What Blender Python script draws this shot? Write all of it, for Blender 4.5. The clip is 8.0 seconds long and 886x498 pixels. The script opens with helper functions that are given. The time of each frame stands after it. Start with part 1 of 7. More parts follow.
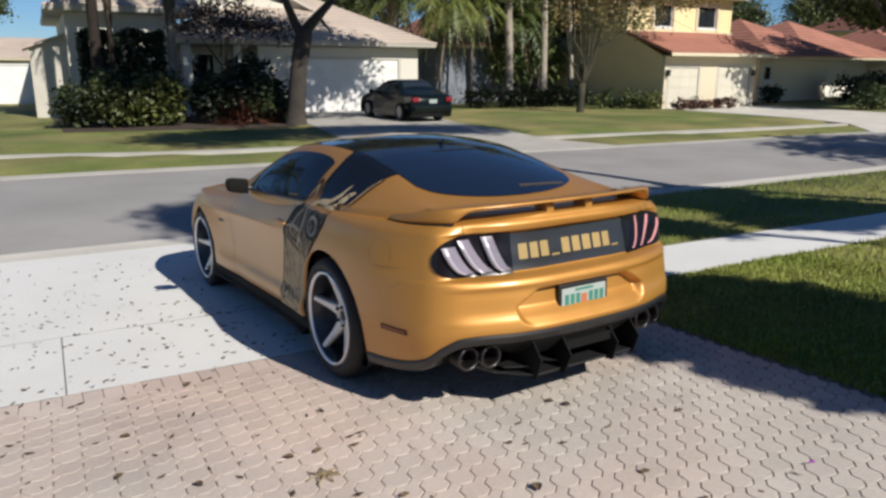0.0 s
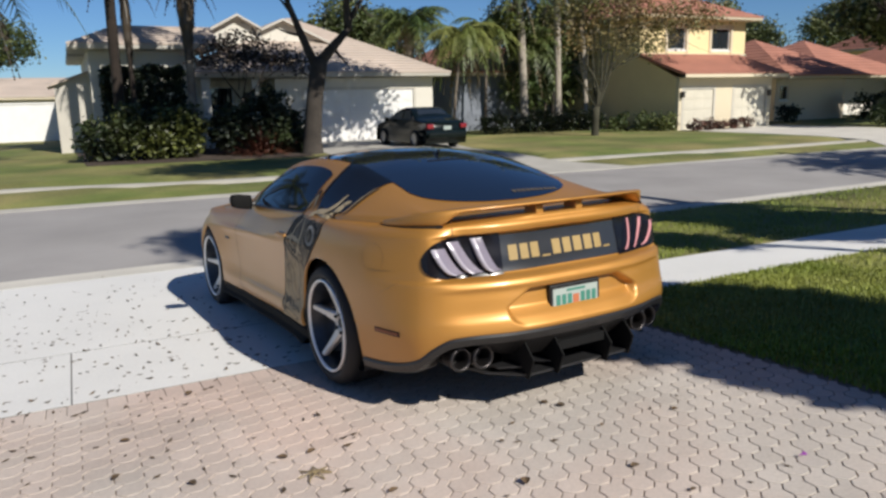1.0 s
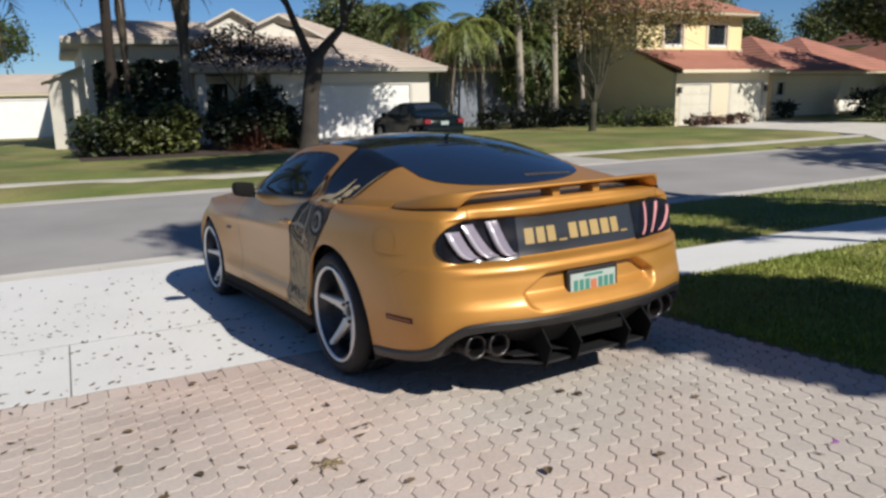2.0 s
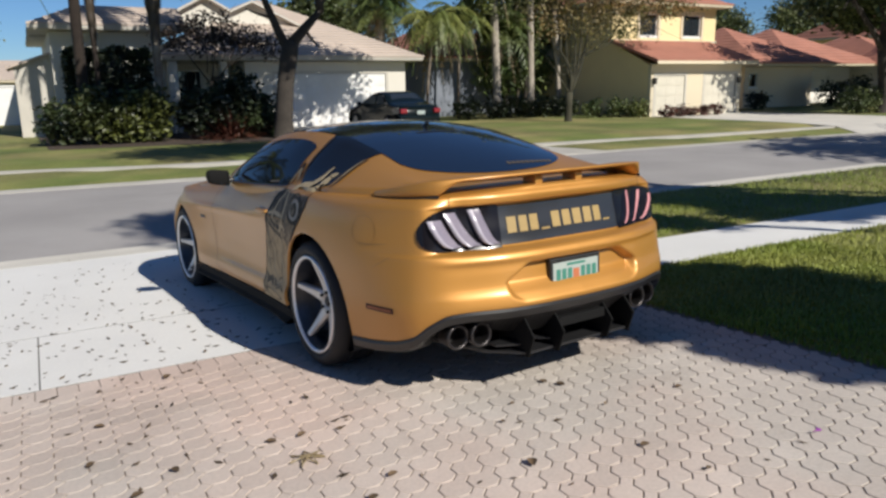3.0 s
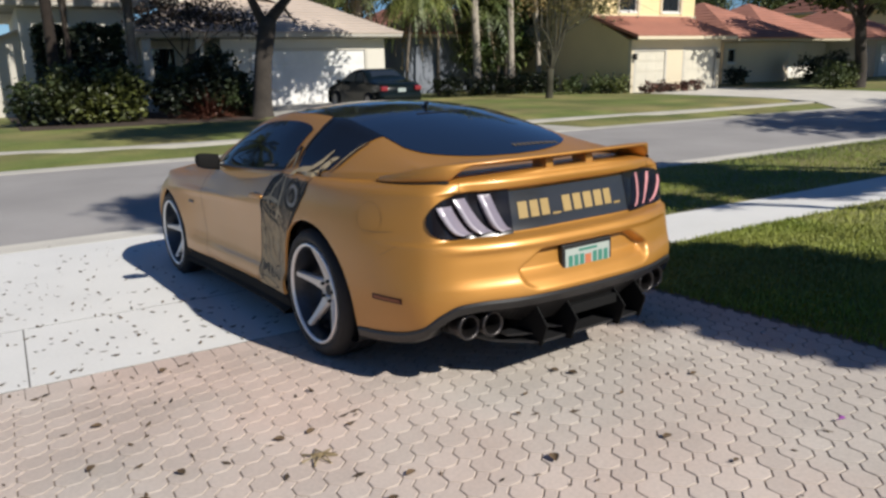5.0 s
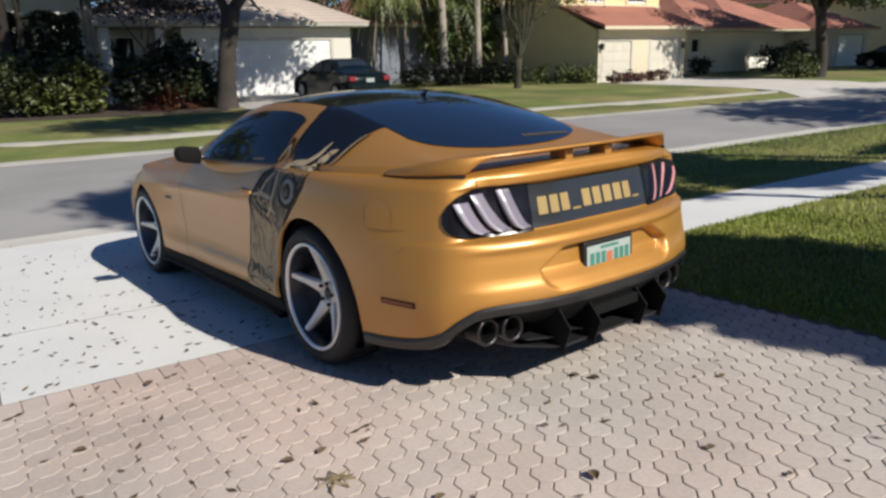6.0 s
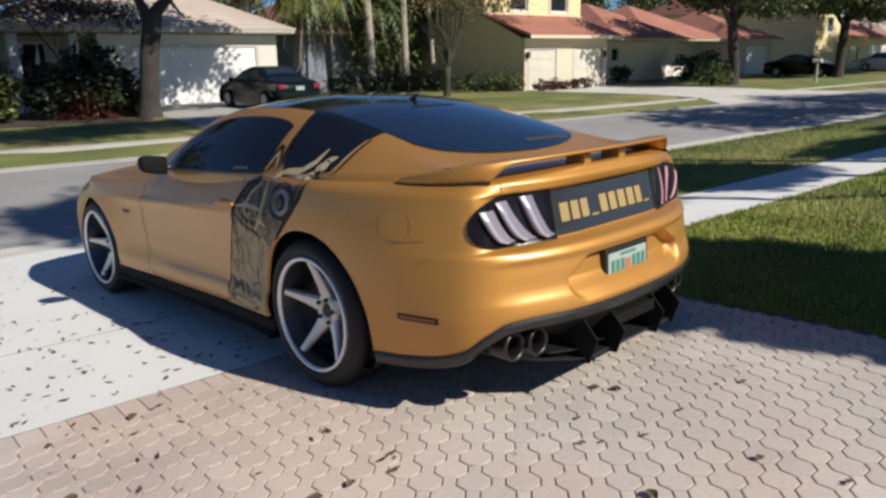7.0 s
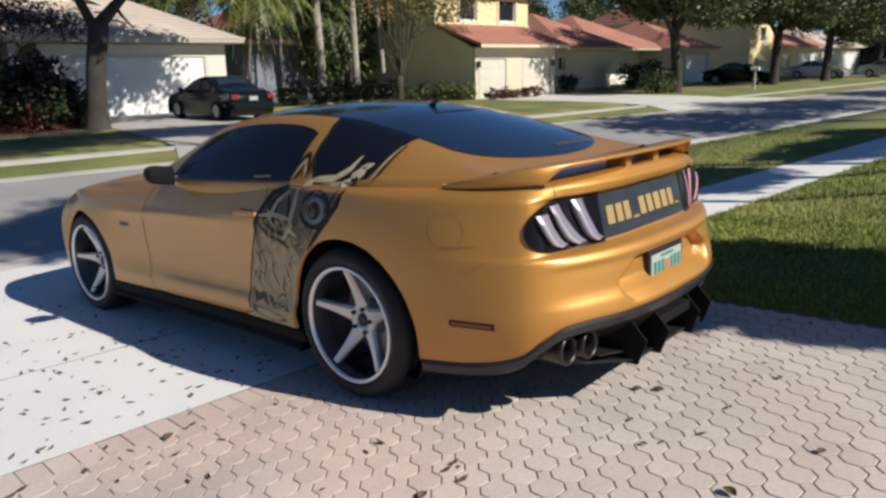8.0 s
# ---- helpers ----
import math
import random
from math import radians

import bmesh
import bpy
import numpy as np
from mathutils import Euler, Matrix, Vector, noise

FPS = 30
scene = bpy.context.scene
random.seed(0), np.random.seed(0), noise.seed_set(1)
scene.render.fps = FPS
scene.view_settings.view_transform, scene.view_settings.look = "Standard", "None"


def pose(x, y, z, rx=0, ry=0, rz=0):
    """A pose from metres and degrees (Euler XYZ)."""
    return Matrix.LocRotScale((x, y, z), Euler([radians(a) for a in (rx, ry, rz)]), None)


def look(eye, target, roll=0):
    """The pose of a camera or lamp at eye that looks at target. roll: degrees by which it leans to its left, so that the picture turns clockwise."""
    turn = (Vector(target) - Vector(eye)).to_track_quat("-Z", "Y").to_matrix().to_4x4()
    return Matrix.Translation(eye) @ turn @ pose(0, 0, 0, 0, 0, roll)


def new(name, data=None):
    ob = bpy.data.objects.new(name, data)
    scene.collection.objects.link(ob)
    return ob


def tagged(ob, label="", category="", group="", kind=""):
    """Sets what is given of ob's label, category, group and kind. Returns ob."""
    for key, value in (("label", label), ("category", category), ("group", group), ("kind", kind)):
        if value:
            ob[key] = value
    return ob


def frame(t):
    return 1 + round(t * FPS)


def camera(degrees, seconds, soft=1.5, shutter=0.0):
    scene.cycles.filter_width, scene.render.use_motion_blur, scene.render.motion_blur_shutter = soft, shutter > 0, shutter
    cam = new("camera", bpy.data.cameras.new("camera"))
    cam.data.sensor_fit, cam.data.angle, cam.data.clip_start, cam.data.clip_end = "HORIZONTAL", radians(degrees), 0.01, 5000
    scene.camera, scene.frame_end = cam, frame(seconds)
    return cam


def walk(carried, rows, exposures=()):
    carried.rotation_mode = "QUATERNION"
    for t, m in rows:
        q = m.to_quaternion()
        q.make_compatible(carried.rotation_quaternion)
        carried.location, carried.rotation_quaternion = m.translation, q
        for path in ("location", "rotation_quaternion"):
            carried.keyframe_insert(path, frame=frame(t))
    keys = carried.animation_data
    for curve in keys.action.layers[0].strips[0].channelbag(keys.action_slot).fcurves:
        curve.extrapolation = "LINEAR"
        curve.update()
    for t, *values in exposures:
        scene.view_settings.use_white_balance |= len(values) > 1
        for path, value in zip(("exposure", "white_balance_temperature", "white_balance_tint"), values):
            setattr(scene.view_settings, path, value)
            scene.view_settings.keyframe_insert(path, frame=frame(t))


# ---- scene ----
cam = camera(62.8, 8.0, soft=2.7)
# the car's frame (x to its right, y ahead, rear axle on the drive) set on a drive that falls 6 % to the street;
# in the world X runs along the street, Y across it, Z up, and the near gutter is Y = 0
SITE = pose(0, 0, 0, -3.43) @ pose(0, -5.2, 0) @ pose(0, 0, 0, 0, 0, 4.2)
PATH = [
    (0, (-2.493, -3.647, 1.499), (-1.439, -1.992, 1.112), -1.4),
    (0.5, (-2.472, -3.686, 1.435), (-1.434, -2.009, 1.104), -2.2),
    (1, (-2.412, -3.789, 1.378), (-1.398, -2.093, 1.071), -2.8),
    (2.5, (-2.444, -3.588, 1.284), (-1.399, -1.914, 0.959), -2.8),
    (3, (-2.427, -3.583, 1.283), (-1.349, -1.934, 0.94), -2.6),
    (3.5, (-2.436, -3.596, 1.292), (-1.322, -1.976, 0.926), -2.7),
    (4, (-2.484, -3.581, 1.295), (-1.344, -1.983, 0.912), -2.9),
    (4.5, (-2.5, -3.537, 1.311), (-1.369, -1.936, 0.915), -3.0),
    (4.7, (-2.476, -3.498, 1.309), (-1.359, -1.888, 0.909), -3.0),
    (5.8, (-2.447, -3.118, 1.314), (-1.291, -1.545, 0.88), -3.1),
    (6, (-2.495, -3.078, 1.306), (-1.305, -1.531, 0.871), -3.1),
    (6.5, (-2.607, -2.904, 1.302), (-1.327, -1.428, 0.871), -3.1),
    (7, (-2.67, -2.691, 1.3), (-1.32, -1.278, 0.876), -3.2),
    (7.5, (-2.763, -2.493, 1.297), (-1.353, -1.138, 0.878), -3.6),
    (8, (-2.932, -2.377, 1.304), (-1.476, -1.067, 0.896), -3.6),
]
walk(cam, [(t, SITE @ look(eye, target, roll)) for t, eye, target, roll in PATH], [(0.0, 0.2), (6.5, 0.2), (8.0, 0.28)])
# ---- light ----
SUN = (SITE.to_3x3() @ Vector((0.29, -1.39, 1.0))).normalized()
world = bpy.data.worlds.new("sky")
scene.world = world
world.use_nodes = True
wn = world.node_tree.nodes
sky = wn.new("ShaderNodeTexSky")
sky.sky_type, sky.sun_disc = "NISHITA", False
sky.sun_elevation = math.asin(SUN.z)
sky.sun_rotation = math.atan2(SUN.x, SUN.y)
sky.altitude, sky.air_density, sky.dust_density, sky.ozone_density = 1200.0, 1.0, 0.0, 7.0
deep = wn.new("ShaderNodeMix")
deep.data_type, deep.blend_type = "RGBA", "MULTIPLY"
deep.inputs["Factor"].default_value, deep.inputs["B"].default_value = 1.0, (0.84, 1.0, 1.15, 1.0)
world.node_tree.links.new(sky.outputs[0], deep.inputs["A"])
world.node_tree.links.new(deep.outputs["Result"], wn["Background"].inputs[0])
wn["Background"].inputs[1].default_value = 0.059
sun = new("sun", bpy.data.lights.new("sun", "SUN"))
sun.data.energy, sun.data.angle, sun.data.color = 5.0, radians(0.6), (1.0, 0.95, 0.865)
sun.matrix_world = look(SUN * 30, (0, 0, 0))
scene.view_settings.exposure = 0.2
# ---- materials ----
def material(name, colour, rough=0.6, metal=0.0, vary=0.15, grain=40.0, blotch=2.0, bump=0.0, bump_scale=120.0, coat=0.0, per_object=0.0, per_island=0.0, spec=0.5, tint=None, coat_rough=0.04, world_grain=False):
    """A surface with grain and blotches in its colour, and fine relief."""
    m = bpy.data.materials.new(name)
    m.use_nodes = True
    n, link = m.node_tree.nodes, m.node_tree.links.new
    b = n["Principled BSDF"]
    b.inputs["Roughness"].default_value, b.inputs["Metallic"].default_value = rough, metal
    b.inputs["Coat Weight"].default_value, b.inputs["Specular IOR Level"].default_value = coat, spec
    b.inputs["Coat Roughness"].default_value = coat_rough
    co = n.new("ShaderNodeTexCoord")
    here = n.new("ShaderNodeNewGeometry").outputs["Position"] if world_grain else co.outputs["Object"]
    def noise_node(scale, detail, amount):
        t = n.new("ShaderNodeTexNoise")
        t.inputs["Scale"].default_value, t.inputs["Detail"].default_value = scale, detail
        link(here, t.inputs["Vector"])
        r = n.new("ShaderNodeMapRange")
        r.inputs["From Min"].default_value, r.inputs["From Max"].default_value = 0.25, 0.75
        r.inputs["To Min"].default_value, r.inputs["To Max"].default_value = -amount, amount
        link(t.outputs["Fac"], r.inputs["Value"])
        return r.outputs[0]
    def add(a, c):
        s = n.new("ShaderNodeMath")
        s.operation = "ADD"
        link(a, s.inputs[0]), link(c, s.inputs[1])
        return s.outputs[0]
    tot = add(noise_node(grain, 6, vary * 0.6), noise_node(blotch, 4, vary))
    for source, amount in ((("ShaderNodeObjectInfo", "Random"), per_object), (("ShaderNodeNewGeometry", "Random Per Island"), per_island)):
        if amount:
            o = n.new(source[0])
            r = n.new("ShaderNodeMapRange")
            r.inputs["To Min"].default_value, r.inputs["To Max"].default_value = -amount, amount
            link(o.outputs[source[1]], r.inputs["Value"])
            tot = add(tot, r.outputs[0])
    one = n.new("ShaderNodeMath")
    one.operation, one.inputs[1].default_value = "ADD", 1.0
    link(tot, one.inputs[0])
    mul = n.new("ShaderNodeVectorMath")
    mul.operation = "SCALE"
    link(one.outputs[0], mul.inputs["Scale"])
    if tint:
        mix = n.new("ShaderNodeMix")
        mix.data_type = "RGBA"
        mix.inputs["A"].default_value, mix.inputs["B"].default_value = (*colour, 1), (*tint, 1)
        t = n.new("ShaderNodeTexNoise")
        t.inputs["Scale"].default_value, t.inputs["Detail"].default_value = blotch * 0.6, 5
        link(here, t.inputs["Vector"])
        r = n.new("ShaderNodeMapRange")
        r.inputs["From Min"].default_value, r.inputs["From Max"].default_value = 0.4, 0.62
        link(t.outputs["Fac"], r.inputs["Value"]), link(r.outputs[0], mix.inputs["Factor"])
        link(mix.outputs["Result"], mul.inputs[0])
    else:
        mul.inputs[0].default_value = colour
    link(mul.outputs[0], b.inputs["Base Color"])
    if bump:
        t = n.new("ShaderNodeTexNoise")
        t.inputs["Scale"].default_value, t.inputs["Detail"].default_value = bump_scale, 6
        link(co.outputs["Object"], t.inputs["Vector"])
        bn = n.new("ShaderNodeBump")
        bn.inputs["Strength"].default_value, bn.inputs["Distance"].default_value = min(1.0, bump), 0.01
        link(t.outputs["Fac"], bn.inputs["Height"]), link(bn.outputs[0], b.inputs["Normal"])
    return m


def leaf_material(name, colour, tint, rough=0.5, spread=0.35):
    m = material(name, colour, rough, vary=0.25, grain=3.0, blotch=0.8, per_island=spread, tint=tint)
    m.node_tree.nodes["Principled BSDF"].inputs["Subsurface Weight"].default_value = 0.0
    return m


def glass_material(name, colour, alpha_rough=0.02):
    m = material(name, colour, alpha_rough, vary=0.05, spec=0.5, coat=1.0)
    return m


M = {}
M["gold"] = material("gold metallic paint", (0.475, 0.226, 0.041), 0.53, 0.52, vary=0.05, grain=900, blotch=1.2, coat=0.75, coat_rough=0.27)
M["black_paint"] = material("gloss black paint", (0.012, 0.013, 0.016), 0.12, 0, vary=0.1, coat=1.0)
M["black_trim"] = material("satin black plastic", (0.016, 0.016, 0.017), 0.42, 0, vary=0.2, bump=0.05, bump_scale=700)
M["panel"] = material("dark grey decklid panel", (0.022, 0.024, 0.028), 0.33, 0, vary=0.1, coat=0.3)
M["side_glass"] = material("dark tinted side glass", (0.006, 0.007, 0.009), 0.03, 0, vary=0.05, spec=0.25)
M["tint_glass"] = glass_material("tinted glass", (0.006, 0.008, 0.012))
M["seam"] = material("panel gap", (0.004, 0.004, 0.004), 0.8, 0, vary=0.1)
M["gold_seam"] = material("gap and crease shade in gold paint", (0.27, 0.14, 0.037), 0.6, 0, vary=0.1)
M["skirt"] = material("black side skirt", (0.005, 0.005, 0.005), 0.8, 0, vary=0.1, spec=0.2)
M["trim"] = material("cream painted trim", (0.50, 0.47, 0.41), 0.6, 0, vary=0.06, grain=10)
M["bark_dark"] = material("dark fibrous palm trunk", (0.022, 0.015, 0.011), 0.95, 0, vary=0.35, grain=10, blotch=2, bump=0.9, bump_scale=14)
M["palm_mid"] = material("ringed grey-brown palm trunk", (0.115, 0.085, 0.06), 0.95, 0, vary=0.35, grain=10, blotch=2, bump=0.9, bump_scale=14, tint=(0.19, 0.165, 0.135))
M["rubber"] = material("tyre rubber", (0.009, 0.009, 0.010), 0.7, 0, vary=0.25, grain=60, bump=0.15, bump_scale=200)
M["rim"] = material("brushed silver wheel", (0.52, 0.51, 0.49), 0.36, 0.6, vary=0.08, grain=120)
M["rim_face"] = material("machined wheel face", (0.82, 0.81, 0.79), 0.3, 0.5, vary=0.05, grain=120)
M["spoke"] = material("brushed grey spoke", (0.68, 0.66, 0.63), 0.38, 0.45, vary=0.08, grain=160)
M["barrel"] = material("gunmetal rim barrel", (0.075, 0.078, 0.085), 0.35, 0.8, vary=0.2)
M["brake"] = material("brake disc steel", (0.25, 0.25, 0.26), 0.4, 0.9, vary=0.2)
M["chrome"] = material("burnt steel", (0.065, 0.06, 0.06), 0.4, 0.9, vary=0.12)
M["valance"] = material("satin dark grey valance", (0.016, 0.015, 0.015), 0.38, 0, vary=0.15, bump=0.04, bump_scale=600)
M["lamp_lens"] = material("smoked lamp lens", (0.006, 0.005, 0.007), 0.25, 0, vary=0.1, spec=0.3, coat=0.1, coat_rough=0.1)
M["lamp_bar"] = material("lamp light bar", (0.36, 0.335, 0.385), 0.34, 0.1, vary=0.1, coat=0.3, coat_rough=0.2)
M["lamp_red"] = material("red lamp bar", (0.55, 0.24, 0.25), 0.35, 0.0, vary=0.1, coat=0.2, coat_rough=0.3)
M["lamp_louvre"] = material("grey translucent lamp louvre", (0.19, 0.17, 0.21), 0.3, 0, vary=0.3, grain=200, coat=0.5, coat_rough=0.2)
M["letters"] = material("gold vinyl letters", (0.32, 0.225, 0.085), 0.5, 0.0, vary=0.1)
M["decal_dark"] = material("charcoal vinyl graphic", (0.016, 0.013, 0.011), 0.6, 0, vary=0.3, spec=0.2)
M["decal_grey"] = material("grey-brown vinyl graphic", (0.115, 0.09, 0.06), 0.6, 0, vary=0.35, grain=40, blotch=9, spec=0.2)
M["decal_light"] = material("pale bronze vinyl graphic", (0.38, 0.30, 0.18), 0.5, 0.0, vary=0.3, grain=30, spec=0.3)
M["decal_mid"] = material("smoky brown vinyl graphic", (0.17, 0.135, 0.085), 0.55, 0.0, vary=0.35, grain=40, blotch=9, tint=(0.36, 0.275, 0.16), spec=0.25)
M["decal_blue"] = material("grey-blue vinyl graphic", (0.14, 0.145, 0.16), 0.5, 0.1, vary=0.3, grain=30, coat=0.3)


def printed_cloud(m, dark, pale):
    """A print that turns from dark above to pale below along a ragged edge."""
    n, link = m.node_tree.nodes, m.node_tree.links.new
    at = n.new("ShaderNodeTexCoord")
    split = n.new("ShaderNodeSeparateXYZ")
    link(at.outputs["Object"], split.inputs[0])
    cloud = n.new("ShaderNodeTexNoise")
    cloud.inputs["Scale"].default_value, cloud.inputs["Detail"].default_value, cloud.inputs["Distortion"].default_value = 9.0, 5.0, 1.4
    link(at.outputs["Object"], cloud.inputs["Vector"])
    shift = n.new("ShaderNodeMath")
    shift.operation, shift.inputs[1].default_value = "MULTIPLY_ADD", 0.75
    link(cloud.outputs["Fac"], shift.inputs[0]), link(split.outputs["Z"], shift.inputs[2])
    edge = n.new("ShaderNodeMapRange")
    edge.inputs["From Min"].default_value, edge.inputs["From Max"].default_value = 0.93, 1.17
    link(shift.outputs[0], edge.inputs["Value"])
    mix = n.new("ShaderNodeMix")
    mix.data_type = "RGBA"
    mix.inputs["A"].default_value, mix.inputs["B"].default_value = (*pale, 1), (*dark, 1)
    link(edge.outputs[0], mix.inputs["Factor"]), link(mix.outputs["Result"], n["Principled BSDF"].inputs["Base Color"])


printed_cloud(M["decal_mid"], (0.095, 0.076, 0.053), (0.45, 0.325, 0.175))
M["plate_white"] = material("plate sheet", (0.35, 0.40, 0.37), 0.4, 0, vary=0.06)
M["plate_green"] = material("plate green print", (0.05, 0.20, 0.15), 0.45, 0, vary=0.1)
M["plate_red"] = material("plate orange print", (0.45, 0.15, 0.07), 0.45, 0, vary=0.1)
M["marker"] = material("dark red marker lens", (0.30, 0.10, 0.04), 0.5, 0, vary=0.1, spec=0.3)
M["marker_rim"] = material("deep red marker rim", (0.06, 0.012, 0.006), 0.4, 0, vary=0.1, spec=0.3)
M["paver"] = material("pinkish tumbled concrete paver", (0.555, 0.435, 0.37), 0.85, 0, vary=0.15, grain=70, blotch=0.9, bump=0.4, bump_scale=260, per_object=0.07, per_island=0.07, tint=(0.535, 0.48, 0.425), world_grain=True)
M["sand"] = material("joint sand", (0.185, 0.143, 0.114), 0.95, 0, vary=0.25, grain=80, bump=0.4)
M["concrete"] = material("light broom-finished concrete", (0.69, 0.68, 0.65), 0.85, 0, vary=0.07, grain=45, blotch=0.8, bump=0.25, bump_scale=300)
M["old_concrete"] = material("weathered concrete", (0.40, 0.38, 0.34), 0.85, 0, vary=0.14, grain=30, blotch=1.2, bump=0.25, bump_scale=200)
M["drive_concrete"] = material("pale worn concrete", (0.55, 0.52, 0.46), 0.85, 0, vary=0.12, grain=30, blotch=0.9, bump=0.25, bump_scale=200)
M["joint"] = material("dark joint", (0.10, 0.09, 0.08), 0.95, 0, vary=0.3)
M["asphalt"] = material("grey worn asphalt", (0.295, 0.28, 0.27), 0.9, 0, vary=0.16, grain=60, blotch=0.5, bump=0.45, bump_scale=160)
M["grass_soil"] = material("mown lawn", (0.115, 0.145, 0.030), 0.9, 0, vary=0.35, grain=14, blotch=0.5, bump=1.0, bump_scale=30, tint=(0.215, 0.19, 0.068))
M["blade"] = leaf_material("grass blades", (0.180, 0.245, 0.026), (0.265, 0.285, 0.060), spread=0.2)
M["mulch"] = material("brown mulch", (0.05, 0.034, 0.024), 0.95, 0, vary=0.4, grain=20, bump=0.8, bump_scale=40)
M["stucco_white"] = material("off-white stucco", (0.62, 0.59, 0.52), 0.9, 0, vary=0.06, grain=30, blotch=0.5, bump=0.3, bump_scale=60)
M["stucco_pale"] = material("whitewashed stucco", (0.80, 0.76, 0.69), 0.9, 0, vary=0.06, grain=30, blotch=0.5, bump=0.3, bump_scale=60)
M["stucco_warm"] = material("warm cream stucco", (0.82, 0.70, 0.53), 0.9, 0, vary=0.06, grain=30, blotch=0.5, bump=0.3, bump_scale=60)
M["stucco_yellow"] = material("yellow stucco", (0.80, 0.655, 0.365), 0.9, 0, vary=0.06, grain=30, blotch=0.5, bump=0.3, bump_scale=60)
M["stucco_cream"] = material("cream stucco", (0.63, 0.55, 0.40), 0.9, 0, vary=0.06, grain=30, blotch=0.5, bump=0.3, bump_scale=60)
M["stucco_grey"] = material("blue-grey stucco", (0.19, 0.21, 0.245), 0.9, 0, vary=0.08, grain=30, blotch=0.5, bump=0.3, bump_scale=60)
M["white_paint"] = material("white painted metal", (0.74, 0.73, 0.70), 0.5, 0, vary=0.05, grain=10)
M["roof_tan"] = material("tan shingle roof", (0.46, 0.385, 0.325), 0.9, 0, vary=0.14, grain=25, blotch=0.6, bump=0.5, bump_scale=30, per_island=0.06)
M["roof_red"] = material("red clay tile roof", (0.37, 0.165, 0.115), 0.85, 0, vary=0.16, grain=12, blotch=0.8, bump=0.4, bump_scale=20, per_island=0.1)
M["window"] = glass_material("house window glass", (0.02, 0.025, 0.03))
M["car_glass"] = material("clear car glass", (0.09, 0.105, 0.11), 0.08, 0, vary=0.1)
M["dark_frame"] = material("bronze window frame", (0.05, 0.045, 0.04), 0.5, 0, vary=0.1)
M["bark"] = material("grey-brown bark", (0.044, 0.036, 0.029), 0.95, 0, vary=0.3, grain=14, blotch=2, bump=0.9, bump_scale=18)
M["bark_olive"] = material("dark olive bark", (0.045, 0.042, 0.026), 0.95, 0, vary=0.3, grain=14, blotch=2, bump=0.9, bump_scale=18)
M["palm_bark"] = material("pale palm trunk", (0.33, 0.29, 0.24), 0.95, 0, vary=0.2, grain=10, blotch=2, bump=0.8, bump_scale=14)
M["leaf"] = leaf_material("broad leaves", (0.042, 0.064, 0.017), (0.095, 0.11, 0.03))
# near-black: the shade under palms and trees is put into this leaf colour
M["leaf_shaded"] = leaf_material("leaves with shade in the colour", (0.011, 0.018, 0.007), (0.028, 0.040, 0.012))
M["leaf_olive"] = leaf_material("olive sparse leaves", (0.11, 0.115, 0.03), (0.20, 0.13, 0.05))
M["frond"] = leaf_material("palm fronds", (0.045, 0.075, 0.018), (0.13, 0.15, 0.04))
# brighter copy of the frond colour, with the sunlight painted in
M["frond_sun"] = leaf_material("sunlit yellow-green fronds", (0.075, 0.11, 0.022), (0.19, 0.20, 0.05))
M["frond_dry"] = leaf_material("dry palm fronds", (0.20, 0.15, 0.08), (0.28, 0.22, 0.12))
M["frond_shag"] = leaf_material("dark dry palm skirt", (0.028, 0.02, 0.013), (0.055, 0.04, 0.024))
# dark base and yellow-green blotches put shade and sunlit tips into the colour
M["hedge_leaf"] = leaf_material("hedge leaves in shaded and sunlit tones", (0.017, 0.027, 0.008), (0.085, 0.095, 0.018))
M["door_cream"] = material("cream painted door", (0.60, 0.56, 0.46), 0.55, 0, vary=0.05, grain=10)
M["leaf_red"] = leaf_material("red-bronze shrub leaves", (0.06, 0.022, 0.016), (0.11, 0.04, 0.022))
M["leaf_bronze"] = leaf_material("dark bronze leaves", (0.030, 0.022, 0.018), (0.060, 0.040, 0.030))
M["dead_leaf"] = material("fallen dry leaf", (0.10, 0.065, 0.035), 0.9, 0, vary=0.4, per_object=0.4, per_island=0.4)
M["sedan_paint"] = material("dark green-black car paint", (0.004, 0.007, 0.006), 0.16, 0.0, vary=0.1, spec=0.35)
M["silver_paint"] = material("silver car paint", (0.5, 0.5, 0.51), 0.3, 0.6, vary=0.05, coat=1.0)
M["red_lens"] = material("red tail lamp", (0.22, 0.012, 0.02), 0.15, 0, vary=0.1, coat=1.0)
M["wood"] = material("weathered post", (0.5, 0.46, 0.40), 0.8, 0, vary=0.2)


# ---- builders ----
def mesh_of(name, verts, faces, mat, smooth=False):
    me = bpy.data.meshes.new(name)
    me.from_pydata([tuple(v) for v in verts], [], faces)
    for m in mat if isinstance(mat, (list, tuple)) else [mat]:
        me.materials.append(m)
    if smooth:
        me.polygons.foreach_set("use_smooth", [True] * len(me.polygons))
    me.update()
    return me


def piece(name, verts, faces, mat, parent=None, label="", smooth=False, kind=""):
    ob = new(name, mesh_of(name, verts, faces, mat, smooth))
    ob.parent = parent
    return tagged(ob, label, kind=kind)


def part(name, bm, mat, parent=None, label="", smooth=False, kind=""):
    me = bpy.data.meshes.new(name)
    bm.to_mesh(me)
    bm.free()
    for m in mat if isinstance(mat, (list, tuple)) else [mat]:
        me.materials.append(m)
    if smooth:
        me.polygons.foreach_set("use_smooth", [True] * len(me.polygons))
    ob = new(name, me)
    ob.parent = parent
    return tagged(ob, label, kind=kind)


